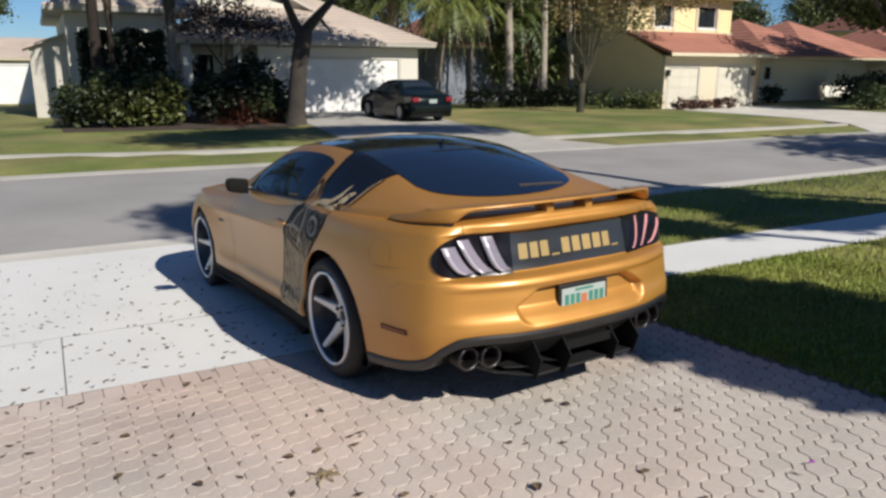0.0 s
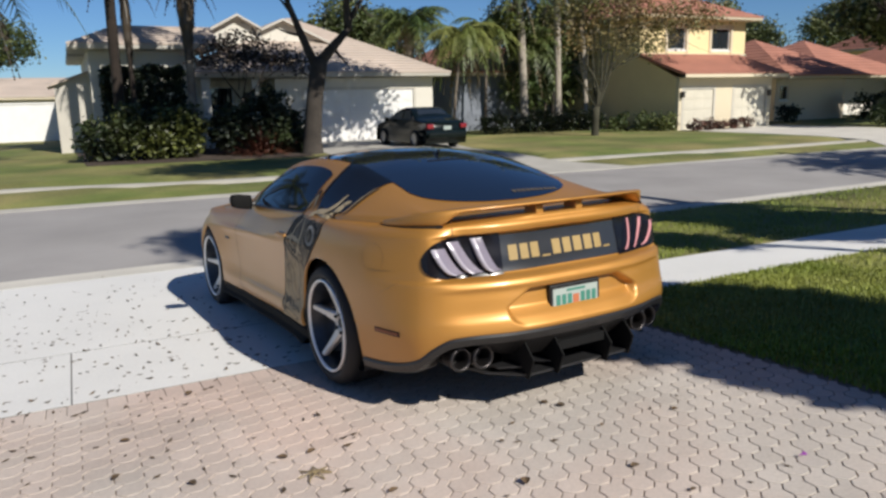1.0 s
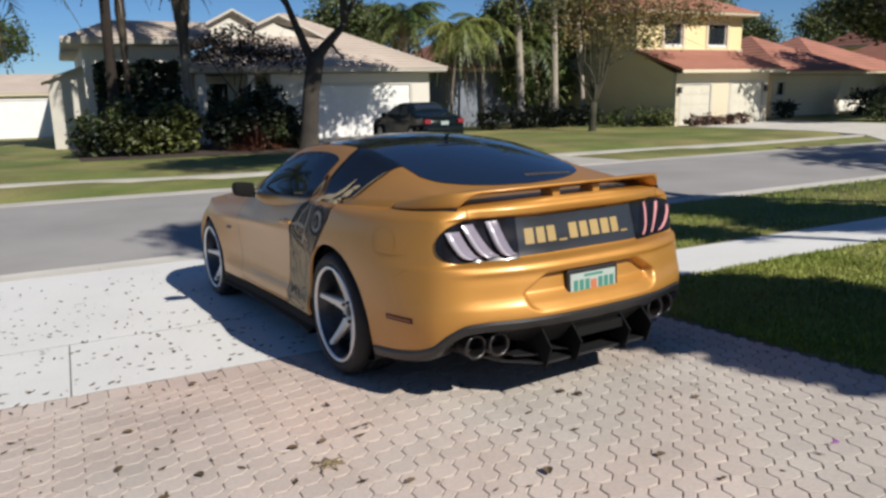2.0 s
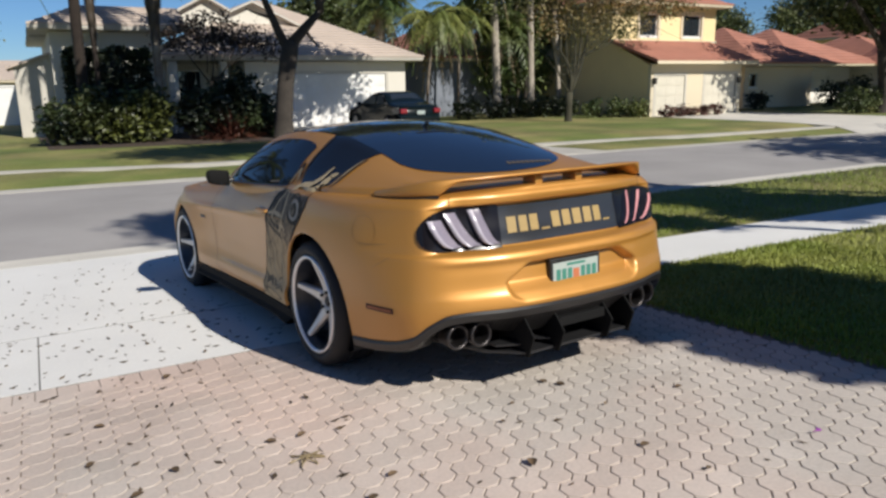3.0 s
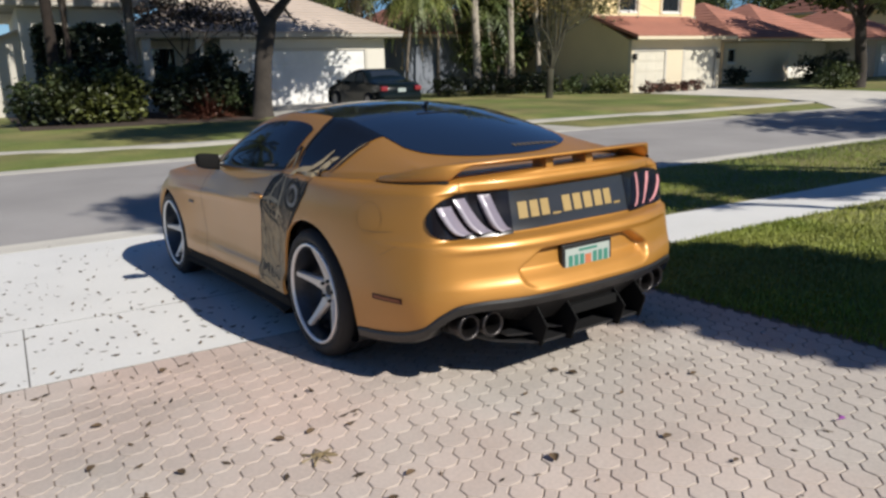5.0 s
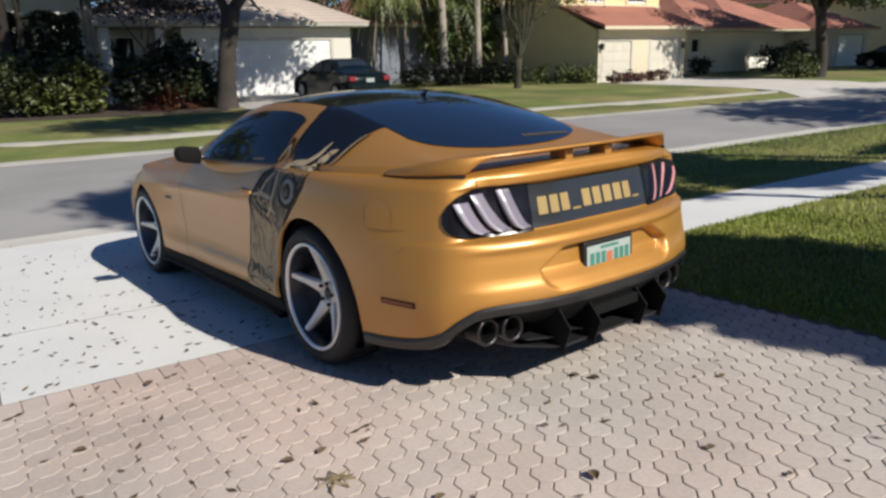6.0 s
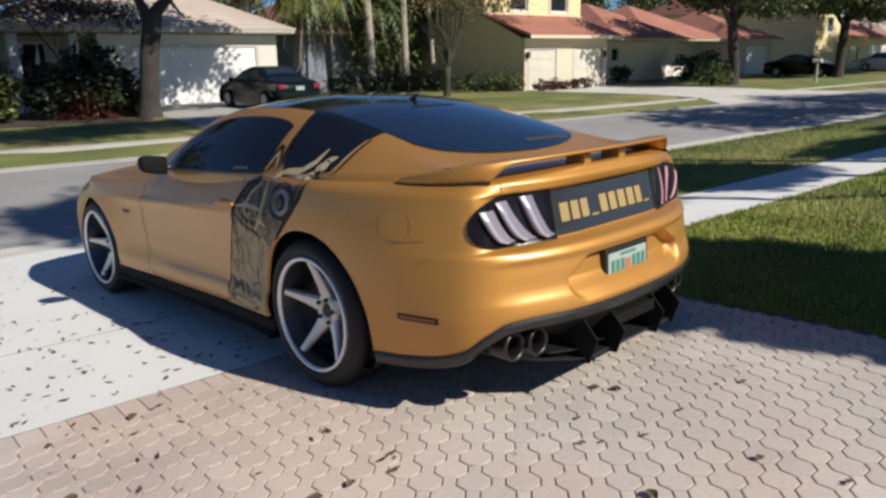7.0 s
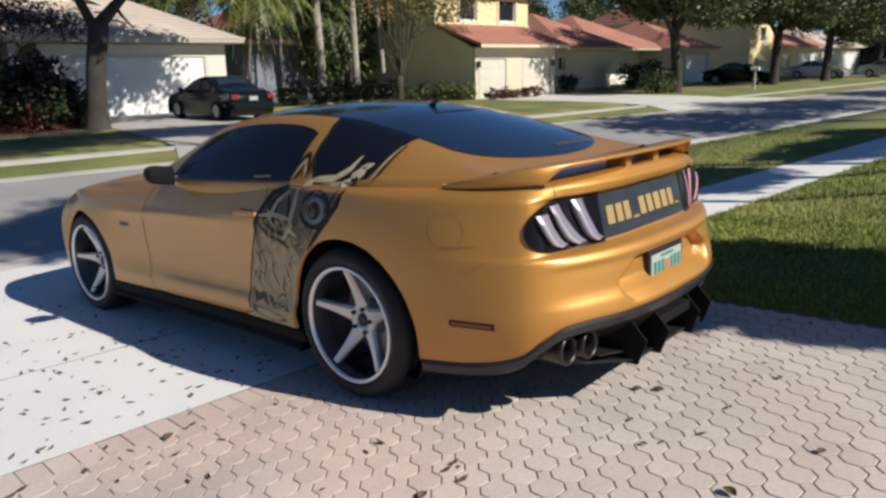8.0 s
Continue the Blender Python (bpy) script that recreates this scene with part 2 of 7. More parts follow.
def empty(name, m, label, category, group="", kind=""):
    ob = new(name)
    ob.empty_display_size = 0.1
    ob.matrix_world = m
    return tagged(ob, label, category, group, kind)


def box(bm, x0, x1, y0, y1, z0, z1, bevel=0.0, m=None):
    r = bmesh.ops.create_cube(bm, size=1.0)
    vs = r["verts"]
    for v in vs:
        v.co = Vector(((x0 + x1) / 2 + v.co.x * (x1 - x0), (y0 + y1) / 2 + v.co.y * (y1 - y0), (z0 + z1) / 2 + v.co.z * (z1 - z0)))
    if bevel:
        es = list({e for v in vs for e in v.link_edges})
        r = bmesh.ops.bevel(bm, geom=es, offset=bevel, segments=2, affect="EDGES", profile=0.5)
        vs = list({v for f in r["faces"] for v in f.verts} | {v for v in vs if v.is_valid})
    if m is not None:
        bmesh.ops.transform(bm, matrix=m, verts=vs)
    return vs


def boxes(*specs, bevel=0.0):
    bm = bmesh.new()
    for s in specs:
        box(bm, *s, bevel=bevel)
    return bm


def tube(points, radii, sides=8, cap=True):
    """Vertices and faces of a tapering tube along points."""
    vs, fs = [], []
    pts = [Vector(p) for p in points]
    side = None
    for i, p in enumerate(pts):
        d = (pts[min(i + 1, len(pts) - 1)] - pts[max(i - 1, 0)]).normalized()
        if side is None:
            side = d.orthogonal().normalized()
        side = (side - d * side.dot(d)).normalized()
        up = d.cross(side)
        r = radii[i] if isinstance(radii, (list, tuple)) else radii
        for k in range(sides):
            a = 2 * math.pi * k / sides
            vs.append(p + side * (math.cos(a) * r) + up * (math.sin(a) * r))
    for i in range(len(pts) - 1):
        for k in range(sides):
            a, b = i * sides + k, i * sides + (k + 1) % sides
            fs.append((a, b, b + sides, a + sides))
    if cap:
        fs.append(tuple(range(sides))[::-1])
        fs.append(tuple((len(pts) - 1) * sides + k for k in range(sides)))
    return vs, fs


def join(*meshes):
    vs, fs = [], []
    for v, f in meshes:
        o = len(vs)
        vs += [Vector(c) for c in v]
        fs += [tuple(i + o for i in q) for q in f]
    return vs, fs


def curve_of(xs, ys):
    """A smooth function through the given knots (monotone cubic)."""
    xs, ys = np.array(xs, float), np.array(ys, float)
    h = np.diff(xs)
    d = np.diff(ys) / h
    m = np.zeros(len(xs))
    m[0], m[-1] = d[0], d[-1]
    for i in range(1, len(xs) - 1):
        m[i] = 0.0 if d[i - 1] * d[i] <= 0 else 3 * (h[i - 1] + h[i]) / ((2 * h[i] + h[i - 1]) / d[i - 1] + (h[i] + 2 * h[i - 1]) / d[i])
    def f(x):
        x = min(max(x, xs[0]), xs[-1])
        i = min(int(np.searchsorted(xs, x, "right")) - 1, len(xs) - 2)
        t = (x - xs[i]) / h[i]
        return float(ys[i] * (1 + 2 * t) * (1 - t) ** 2 + m[i] * h[i] * t * (1 - t) ** 2 + ys[i + 1] * t * t * (3 - 2 * t) + m[i + 1] * h[i] * t * t * (t - 1))
    return f
# ---- the setting ----
FAR_CURB = curve_of([-90, -3, 5, 14, 28, 60, 140], [7.6, 6.35, 5.9, 5.4, 5.0, 4.7, 4.7])
FAR_WALK = curve_of([-90, -3, 0, 6, 12, 20, 40, 140], [10.6, 9.3, 8.65, 8.2, 7.85, 7.35, 7.2, 7.2])


def near_z(y):
    return 0.06 * min(max(-y, 0.0), 10.0)


def far_z(x, y):
    f = FAR_CURB(x) + 0.4
    return min(max((y - f) * 0.035, 0.0), 0.13)


def ground_z(x, y):
    return near_z(y) if y < 2 else far_z(x, y)


def build_ground():
    xs = sorted(set([-1500, -600, -300, -150, -90] + [i * 2.0 for i in range(-30, 45)] + [95, 110, 130, 160, 300, 600, 1500] + [1.36, 1.40, -5.65, -5.72]))
    ys = sorted(set([-1500, -600, -300, -120, -60, -30, -20, -14, -13.4, -10, -7, -4.75, -3.55, -2, -0.36, -0.3] + [1.0, 3.0, 5.0] + [i * 0.5 for i in range(11, 40)] + [22, 26, 30, 40, 60, 100, 200, 400, 800, 1500]))
    verts, faces = [], []
    for y in ys:
        for x in xs:
            z = ground_z(x, y)
            if -0.32 < y < FAR_CURB(x) + 0.35:
                z = -0.12
            elif -13.5 < y < -0.3 and -5.66 < x < 1.39 or y > 2 and (abs(y - FAR_WALK(x) - 0.4) < 0.5):
                z -= 0.09
            verts.append((x, y, z))
    n = len(xs)
    for j in range(len(ys) - 1):
        for i in range(n - 1):
            faces.append((j * n + i, j * n + i + 1, (j + 1) * n + i + 1, (j + 1) * n + i))
    return tagged(piece("ground", verts, faces, M["grass_soil"], smooth=True), "mown green lawn with dry patches along a suburban street", "ground", kind="structure")


def strip(name, low, high, x0, x1, step, z_of, mat, label, category, thick=0.08, cols=2):
    """A slab that follows two curves across the street."""
    verts, faces = [], []
    xs = np.arange(x0, x1 + step * 0.5, step)
    k = cols + 1
    for x in xs:
        a, b = low(x), high(x)
        ring = [(x, a + (b - a) * i / cols) for i in range(k)]
        verts += [(px, py, z_of(px, py)) for px, py in ring]
        verts += [(px, py, z_of(px, py) - thick) for px, py in ring]
    w = 2 * k
    for i in range(len(xs) - 1):
        o, p = i * w, (i + 1) * w
        for c in range(cols):
            faces.append((o + c, p + c, p + c + 1, o + c + 1))
        faces.append((o, o + k, p + k, p))
        faces.append((o + cols, p + cols, p + w - 1, o + w - 1))
    faces.append(tuple(range(k)) + tuple(range(w - 1, k - 1, -1)))
    o = (len(xs) - 1) * w
    faces.append(tuple(o + c for c in (tuple(range(k)) + tuple(range(w - 1, k - 1, -1)))[::-1]))
    return tagged(piece(name, verts, faces, mat), label, category, kind="structure")


build_ground()
strip("road", lambda x: 0.12, lambda x: FAR_CURB(x) + 0.03, -90, 138, 3, lambda x, y: 0.05 * math.sin(math.pi * min(max(y / 5.8, 0), 1)) - 0.012, M["asphalt"], "worn grey asphalt street with tree shade", "road", cols=10)
strip("gutter", lambda x: -0.32, lambda x: 0.14, -60, 90, 3, lambda x, y: near_z(y) * 0.9 + 0.004, M["drive_concrete"], "pale concrete gutter along the street edge", "kerb", cols=3)
strip("kerb", lambda x: FAR_CURB(x), lambda x: FAR_CURB(x) + 0.3, -60, 138, 2, lambda x, y: 0.004 + 0.05 * (y - FAR_CURB(x)), M["old_concrete"], "low pale concrete kerb on the far street edge", "kerb", cols=3)
strip("pavement", lambda x: -4.54, lambda x: -3.55, 1.36, 60, 1.5, lambda x, y: near_z(y) + 0.004, M["concrete"], "white concrete sidewalk between two lawns", "sidewalk", cols=1)
strip("pavement", FAR_WALK, lambda x: FAR_WALK(x) + 0.28, -60, 138, 1.5, lambda x, y: far_z(x, y) + 0.008, M["old_concrete"], "pale concrete sidewalk across the far lawns", "sidewalk", cols=1)


def slab(name, outline, z_of, mat, label, thick=0.1, parent=None, cuts=8):
    """A flat slab with the outline, quads split along its length so that it follows the ground."""
    (a, b), (d, c) = (Vector(outline[0]), Vector(outline[1])), (Vector(outline[3]), Vector(outline[2]))
    verts, faces = [], []
    for i in range(cuts + 1):
        t = i / cuts
        for p in (a.lerp(d, t), b.lerp(c, t)):
            verts.append((p.x, p.y, z_of(p.x, p.y)))
            verts.append((p.x, p.y, z_of(p.x, p.y) - thick))
    for i in range(cuts):
        o = i * 4
        faces += [(o, o + 2, o + 6, o + 4), (o, o + 4, o + 5, o + 1), (o + 2, o + 3, o + 7, o + 6)]
    faces += [(0, 1, 3, 2), (cuts * 4, cuts * 4 + 2, cuts * 4 + 3, cuts * 4 + 1)]
    return piece(name, verts, faces, mat, parent, label)


far_drive = empty("driveway", Matrix(), "pale concrete driveway up to a white garage door", "driveway", kind="structure")
for quad in (((3.6, 6.2), (11.3, 5.5), (10.1, 7.7), (4.6, 8.5)), ((4.6, 8.5), (10.1, 7.7), (10.3, 13.0), (5.4, 13.6)), ((5.4, 13.6), (10.3, 13.0), (12.2, 20.7), (6.3, 20.7))):
    slab("slab", quad, lambda x, y: far_z(x, y) + 0.016, M["old_concrete"], "", parent=far_drive)
yellow_drive = empty("driveway", Matrix(), "pale concrete driveway of a yellow house", "driveway", kind="structure")
for quad in (((21.4, 5.2), (32.5, 5.0), (30.2, 7.5), (23.4, 7.4)), ((23.4, 7.4), (30.2, 7.5), (30.0, 16.4), (23.3, 16.4))):
    slab("slab", quad, lambda x, y: far_z(x, y) + 0.016, M["drive_concrete"], "", parent=yellow_drive)
slab("bed", [(-1.7, 14.6), (4.9, 13.6), (5.2, 21.0), (-1.9, 21.0)], lambda x, y: far_z(x, y) + 0.012, M["mulch"], "dark brown mulch bed before the bungalow", 0.05)
tagged(bpy.data.objects["bed"], category="planting bed", kind="structure")
# ---- the gold coupe ----
# plan of the body at its widest, from the middle of the tail round the left side to the nose: half width, length
PLAN = [(0.0, -1.10), (0.20, -1.095), (0.40, -1.07), (0.58, -1.015), (0.73, -0.942), (0.822, -0.855), (0.868, -0.74), (0.915, -0.50), (0.946, -0.25), (0.958, 0.0),
        (0.955, 0.25), (0.935, 0.55), (0.922, 0.9), (0.915, 1.3), (0.915, 1.7), (0.922, 2.1), (0.930, 2.45), (0.930, 2.75), (0.915, 3.0), (0.875, 3.2), (0.79, 3.38), (0.62, 3.52), (0.40, 3.60), (0.2, 3.63), (0.0, 3.64)]
_d = [0.0]
for (a, b), (c, e) in zip(PLAN, PLAN[1:]):
    _d.append(_d[-1] + math.hypot(c - a, e - b))
LONG = _d[-1]
plan_x, plan_y = curve_of(_d, [p[0] for p in PLAN]), curve_of(_d, [p[1] for p in PLAN])
at_y = curve_of([p[1] for p in PLAN], _d)          # distance round the plan for a place along the car
at_x = curve_of([p[0] for p in PLAN[:8]], _d[:8])  # the same for a place across the tail
# bottom and top edge of the painted body round the plan
S = at_y
body_low = curve_of([0, at_x(0.40), at_x(0.58), at_x(0.69), at_x(0.77), at_x(0.825), S(-0.70), S(-0.48), S(-0.3), S(0.5), S(1.5), S(2.2), S(3.05), S(3.2), LONG], [0.432, 0.434, 0.436, 0.428, 0.385, 0.325, 0.278, 0.255, 0.25, 0.262, 0.255, 0.245, 0.21, 0.20, 0.20])
body_high = curve_of([0, at_x(0.5), at_x(0.72), S(-0.70), S(-0.45), S(0.0), S(0.6), S(1.4), S(1.9), S(2.4), S(2.9), S(3.3), S(3.5), LONG], [0.965, 0.958, 0.945, 0.942, 0.945, 0.955, 0.955, 0.945, 0.925, 0.885, 0.835, 0.77, 0.73, 0.70])
# how far the skin lies inside the plan, by height, for the tail, the tail's corner, the hips, the doors and the front wings
PROFILES = []
PROFILES.append((0.0, curve_of([0.40, 0.45, 0.49, 0.522, 0.54, 0.60, 0.638, 0.656, 0.676, 0.693, 0.702, 0.78, 0.898, 0.906, 0.935, 0.965], [0.014, 0.0, 0.006, 0.020, 0.026, 0.034, 0.040, 0.035, 0.042, 0.062, 0.13, 0.15, 0.175, 0.14, 0.13, 0.15])))
PROFILES.append((at_x(0.60), curve_of([0.30, 0.40, 0.45, 0.49, 0.522, 0.54, 0.60, 0.638, 0.656, 0.676, 0.693, 0.702, 0.78, 0.898, 0.906, 0.935, 0.96], [0.05, 0.014, 0.0, 0.005, 0.017, 0.022, 0.029, 0.033, 0.027, 0.034, 0.052, 0.11, 0.13, 0.15, 0.12, 0.12, 0.14])))
PROFILES.append((at_x(0.80), curve_of([0.25, 0.35, 0.45, 0.49, 0.52, 0.54, 0.60, 0.66, 0.685, 0.70, 0.78, 0.86, 0.90, 0.945], [0.045, 0.015, 0.0, 0.002, 0.007, 0.010, 0.017, 0.022, 0.026, 0.043, 0.058, 0.066, 0.07, 0.11])))
PROFILES.append((S(-0.45), curve_of([0.24, 0.35, 0.5, 0.62, 0.75, 0.82, 0.88, 0.912, 0.93, 0.945], [0.035, 0.015, 0.002, 0.0, 0.005, 0.012, 0.024, 0.038, 0.058, 0.11])))
PROFILES.append((S(0.0), curve_of([0.24, 0.35, 0.5, 0.65, 0.75, 0.82, 0.88, 0.92, 0.94, 0.955], [0.03, 0.015, 0.005, 0.0, 0.005, 0.012, 0.024, 0.036, 0.052, 0.10])))
PROFILES.append((S(0.50), curve_of([0.22, 0.265, 0.31, 0.345, 0.365, 0.39, 0.44, 0.52, 0.6, 0.72, 0.782, 0.788, 0.82, 0.88, 0.92, 0.942, 0.955], [0.03, 0.006, -0.004, -0.002, 0.004, 0.018, 0.025, 0.026, 0.021, 0.008, 0.001, 0.004, 0.019, 0.046, 0.064, 0.074, 0.082])))
PROFILES.append((S(1.4), curve_of([0.22, 0.265, 0.31, 0.342, 0.362, 0.387, 0.44, 0.52, 0.60, 0.70, 0.756, 0.762, 0.796, 0.86, 0.91, 0.932, 0.945], [0.03, 0.006, -0.004, -0.002, 0.004, 0.018, 0.026, 0.028, 0.022, 0.008, -0.004, 0.000, 0.016, 0.045, 0.067, 0.076, 0.082])))
PROFILES.append((S(2.0), curve_of([0.20, 0.28, 0.325, 0.40, 0.45, 0.6, 0.70, 0.742, 0.755, 0.772, 0.84, 0.92], [0.03, 0.012, 0.010, 0.024, 0.028, 0.02, 0.008, -0.002, 0.005, 0.018, 0.05, 0.12])))
PROFILES.append((S(2.6), curve_of([0.20, 0.4, 0.6, 0.70, 0.78, 0.84, 0.87], [0.03, 0.01, 0.0, 0.0, 0.02, 0.06, 0.12])))
PROFILES.append((S(3.2), curve_of([0.18, 0.3, 0.5, 0.62, 0.72, 0.79], [0.04, 0.01, 0.0, 0.015, 0.06, 0.13])))
PROFILES.append((LONG, curve_of([0.18, 0.3, 0.5, 0.60, 0.66, 0.70], [0.03, 0.0, 0.02, 0.03, 0.06, 0.12])))
recess_edge = curve_of([0.455, 0.49, 0.545, 0.59, 0.632], [0.36, 0.415, 0.432, 0.37, 0.30])


def plate_recess(s, z):
    """The six-sided hollow round the number plate: deep under its upper edge, running out below."""
    x = plan_x(s) if s < 0.6 else 1.0
    if not 0.455 < z < 0.632 or x > 0.45:
        return 0.0
    deep = 0.052 * min((z - 0.455) / 0.085, 1.0) * min((0.632 - z) / 0.008, 1.0)
    t = min(max((recess_edge(z) - x) / 0.028, 0.0), 1.0)
    return deep * t * t * (3 - 2 * t)


def inset(s, z):
    return plain_inset(s, z) + (plate_recess(s, z) if s < 0.6 else 0.0)


def plain_inset(s, z):
    for (s0, f0), (s1, f1) in zip(PROFILES, PROFILES[1:]):
        if s <= s1:
            t = (s - s0) / (s1 - s0)
            t = t * t * (3 - 2 * t)
            return f0(z) * (1 - t) + f1(z) * t
    return PROFILES[-1][1](z)


def skin(s, z, out=0.0, side=-1):
    """The body's skin at s metres round the plan and height z, moved outwards; side -1 is the car's left."""
    x, y = plan_x(s), plan_y(s)
    dx, dy = plan_x(min(s + 0.02, LONG)) - plan_x(max(s - 0.02, 0)), plan_y(min(s + 0.02, LONG)) - plan_y(max(s - 0.02, 0))
    if s < 0.02:
        dx, dy = 1.0, 0.0
    if s > LONG - 0.02:
        dx, dy = -1.0, 0.0
    l = math.hypot(dx, dy)
    d = out - inset(s, z)
    return Vector((side * max(x + dy / l * d, 0.0), y - dx / l * d, z))


ARCHES = ((0.0, 0.345, 0.392), (2.72, 0.34, 0.372))    # wheel arches: along, height, radius


def mirrored(verts, faces):
    n = len(verts)
    return verts + [Vector((-v[0], v[1], v[2])) for v in verts], faces + [tuple(i + n for i in f[::-1]) for f in faces]


def build_shell(parent):
    ss = sorted(set(list(np.linspace(0, at_x(0.85), 100)) + list(np.linspace(at_x(0.85), S(3.2), 210)) + list(np.linspace(S(3.2), LONG, 24))))
    rows = 84
    verts, faces = [], []
    for s in ss:
        lo, hi = body_low(s), body_high(s)
        for j in range(rows):
            verts.append(skin(s, lo + (hi - lo) * j / (rows - 1)))
    def inside(v):
        return any(math.hypot(v.y - y, v.z - z) < r for y, z, r in ARCHES)
    dead = [inside(v) for v in verts]
    n = len(ss)
    used = set()
    for i in range(n - 1):
        for j in range(rows - 1):
            q = (i * rows + j, i * rows + j + 1, (i + 1) * rows + j + 1, (i + 1) * rows + j)
            if not all(dead[k] for k in q):
                faces.append(q)
                used.update(q)
    # vertices caught inside an arch move out to its edge
    for k in used:
        if dead[k]:
            v = verts[k]
            for y, z, r in ARCHES:
                d = math.hypot(v.y - y, v.z - z)
                if d < r:
                    verts[k] = Vector((v.x, y + (v.y - y) / d * r, z + (v.z - z) / d * r))
    # shoulders, bonnet and boot: ribs from the top edge to the middle
    crown = curve_of([-0.97, -0.6, 0.0, 1.0, 1.9, 2.3, 2.8, 3.2, 3.5, 3.6], [0.975, 0.99, 0.99, 0.985, 0.985, 0.955, 0.90, 0.83, 0.755, 0.70])
    base = len(verts)
    ribs = 14
    for i, s in enumerate(ss):
        e = verts[i * rows + rows - 1]
        zc = max(crown(e.y), e.z)
        for j in range(1, ribs + 1):
            t = 1 - j / ribs
            verts.append(Vector((e.x * t, e.y, zc - (zc - e.z) * t ** 3.2)))
    for i in range(n - 1):
        for j in range(ribs):
            a = i * rows + rows - 1 if j == 0 else base + i * ribs + j - 1
            b = (i + 1) * rows + rows - 1 if j == 0 else base + (i + 1) * ribs + j - 1
            faces.append((a, base + i * ribs + j, base + (i + 1) * ribs + j, b))
    verts, faces = mirrored(verts, faces)
    bm = bmesh.new()
    bv = [bm.verts.new(v) for v in verts]
    for f in faces:
        try:
            bm.faces.new([bv[i] for i in f])
        except ValueError:
            pass
    loose = [v for v in bm.verts if not v.link_faces]
    bmesh.ops.delete(bm, geom=loose, context="VERTS")
    bmesh.ops.remove_doubles(bm, verts=bm.verts, dist=0.0008)
    bmesh.ops.recalc_face_normals(bm, faces=bm.faces)
    # turned-in edge, so that the sheet has thickness at arches and sills
    rim = [e for e in bm.edges if e.is_boundary]
    r = bmesh.ops.extrude_edge_only(bm, edges=rim)
    for v in r["geom"]:
        if isinstance(v, bmesh.types.BMVert):
            v.co.x *= 0.984
            v.co.y = v.co.y * 0.99
            if v.co.z < 0.3:
                v.co.z += 0.004
    return part("body_shell", bm, M["gold"], parent, "gold metallic painted body", smooth=True)


# greenhouse: belt, roof rail and roof middle along the car
belt_x = curve_of([-0.62, -0.4, -0.2, 0.0, 0.3, 0.8, 1.4, 1.7, 1.95], [0.66, 0.74, 0.795, 0.825, 0.848, 0.855, 0.845, 0.80, 0.70])
belt_z = curve_of([-0.62, -0.3, 0.0, 0.5, 1.5, 1.95], [0.985, 0.978, 0.968, 0.952, 0.938, 0.94])
rail_x = curve_of([-0.62, -0.35, 0.0, 0.4, 0.8, 1.1, 1.4, 1.7, 1.95], [0.58, 0.555, 0.55, 0.56, 0.575, 0.58, 0.60, 0.645, 0.69])
roof_z = curve_of([-0.62, -0.35, -0.1, 0.1, 0.3, 0.5, 0.7, 0.9, 1.1, 1.3, 1.6, 1.95], [0.99, 1.085, 1.165, 1.222, 1.268, 1.297, 1.313, 1.316, 1.304, 1.268, 1.145, 0.965])
rail_drop = curve_of([-0.62, -0.3, 0.2, 0.8, 1.2, 1.6, 1.95], [0.012, 0.03, 0.05, 0.055, 0.05, 0.03, 0.012])


flare = curve_of([-0.62, -0.4, -0.15, 0.05, 0.3, 1.95], [0.9, 1.0, 1.0, 0.5, 0.0, 0.0])


def cabin(y, v, out=0.0):
    """The cabin's left skin: v from 0 at the belt over 1 at the roof rail to 2 at the middle of the roof."""
    def raw(y, v):
        zr = max(roof_z(y) - rail_drop(y), belt_z(y) + 0.004)
        if v < 0:
            return Vector((-belt_x(y) - 0.012 - 0.07 * flare(y) * min(-v * 4, 1.0), y, belt_z(y) + 0.3 * v))
        if v <= 1:
            t = v
            x = belt_x(y) + (rail_x(y) - belt_x(y)) * t + 0.022 * math.sin(math.pi * t) + 0.012 * max(0.0, 1 - t / 0.15) ** 2
            z = belt_z(y) + (zr - belt_z(y)) * t + 0.012 * math.sin(math.pi * t)
            # the rear pillar sweeps out into the shoulder
            k = flare(y) * max(0.0, 1 - t / 0.6) ** 2
            x += 0.035 * k
            return Vector((-x, y, z))
        t = v - 1
        u = 1 - t
        zc = max(roof_z(y), zr)
        return Vector((-rail_x(y) * u, y, zc - (zc - zr) * u ** 2.2))
    p = raw(y, v)
    if out:
        e = 0.01
        a = raw(min(y + e, 1.95), v) - raw(max(y - e, -0.62), v)
        b = raw(y, min(v + e, 2.0)) - raw(y, max(v - e, 0.0))
        nrm = b.cross(a)
        if nrm.length > 1e-9:
            nrm.normalize()
            if nrm.x > 0.2 or (abs(nrm.x) <= 0.2 and nrm.z < 0):
                nrm = -nrm
            p = p + nrm * out
    return p


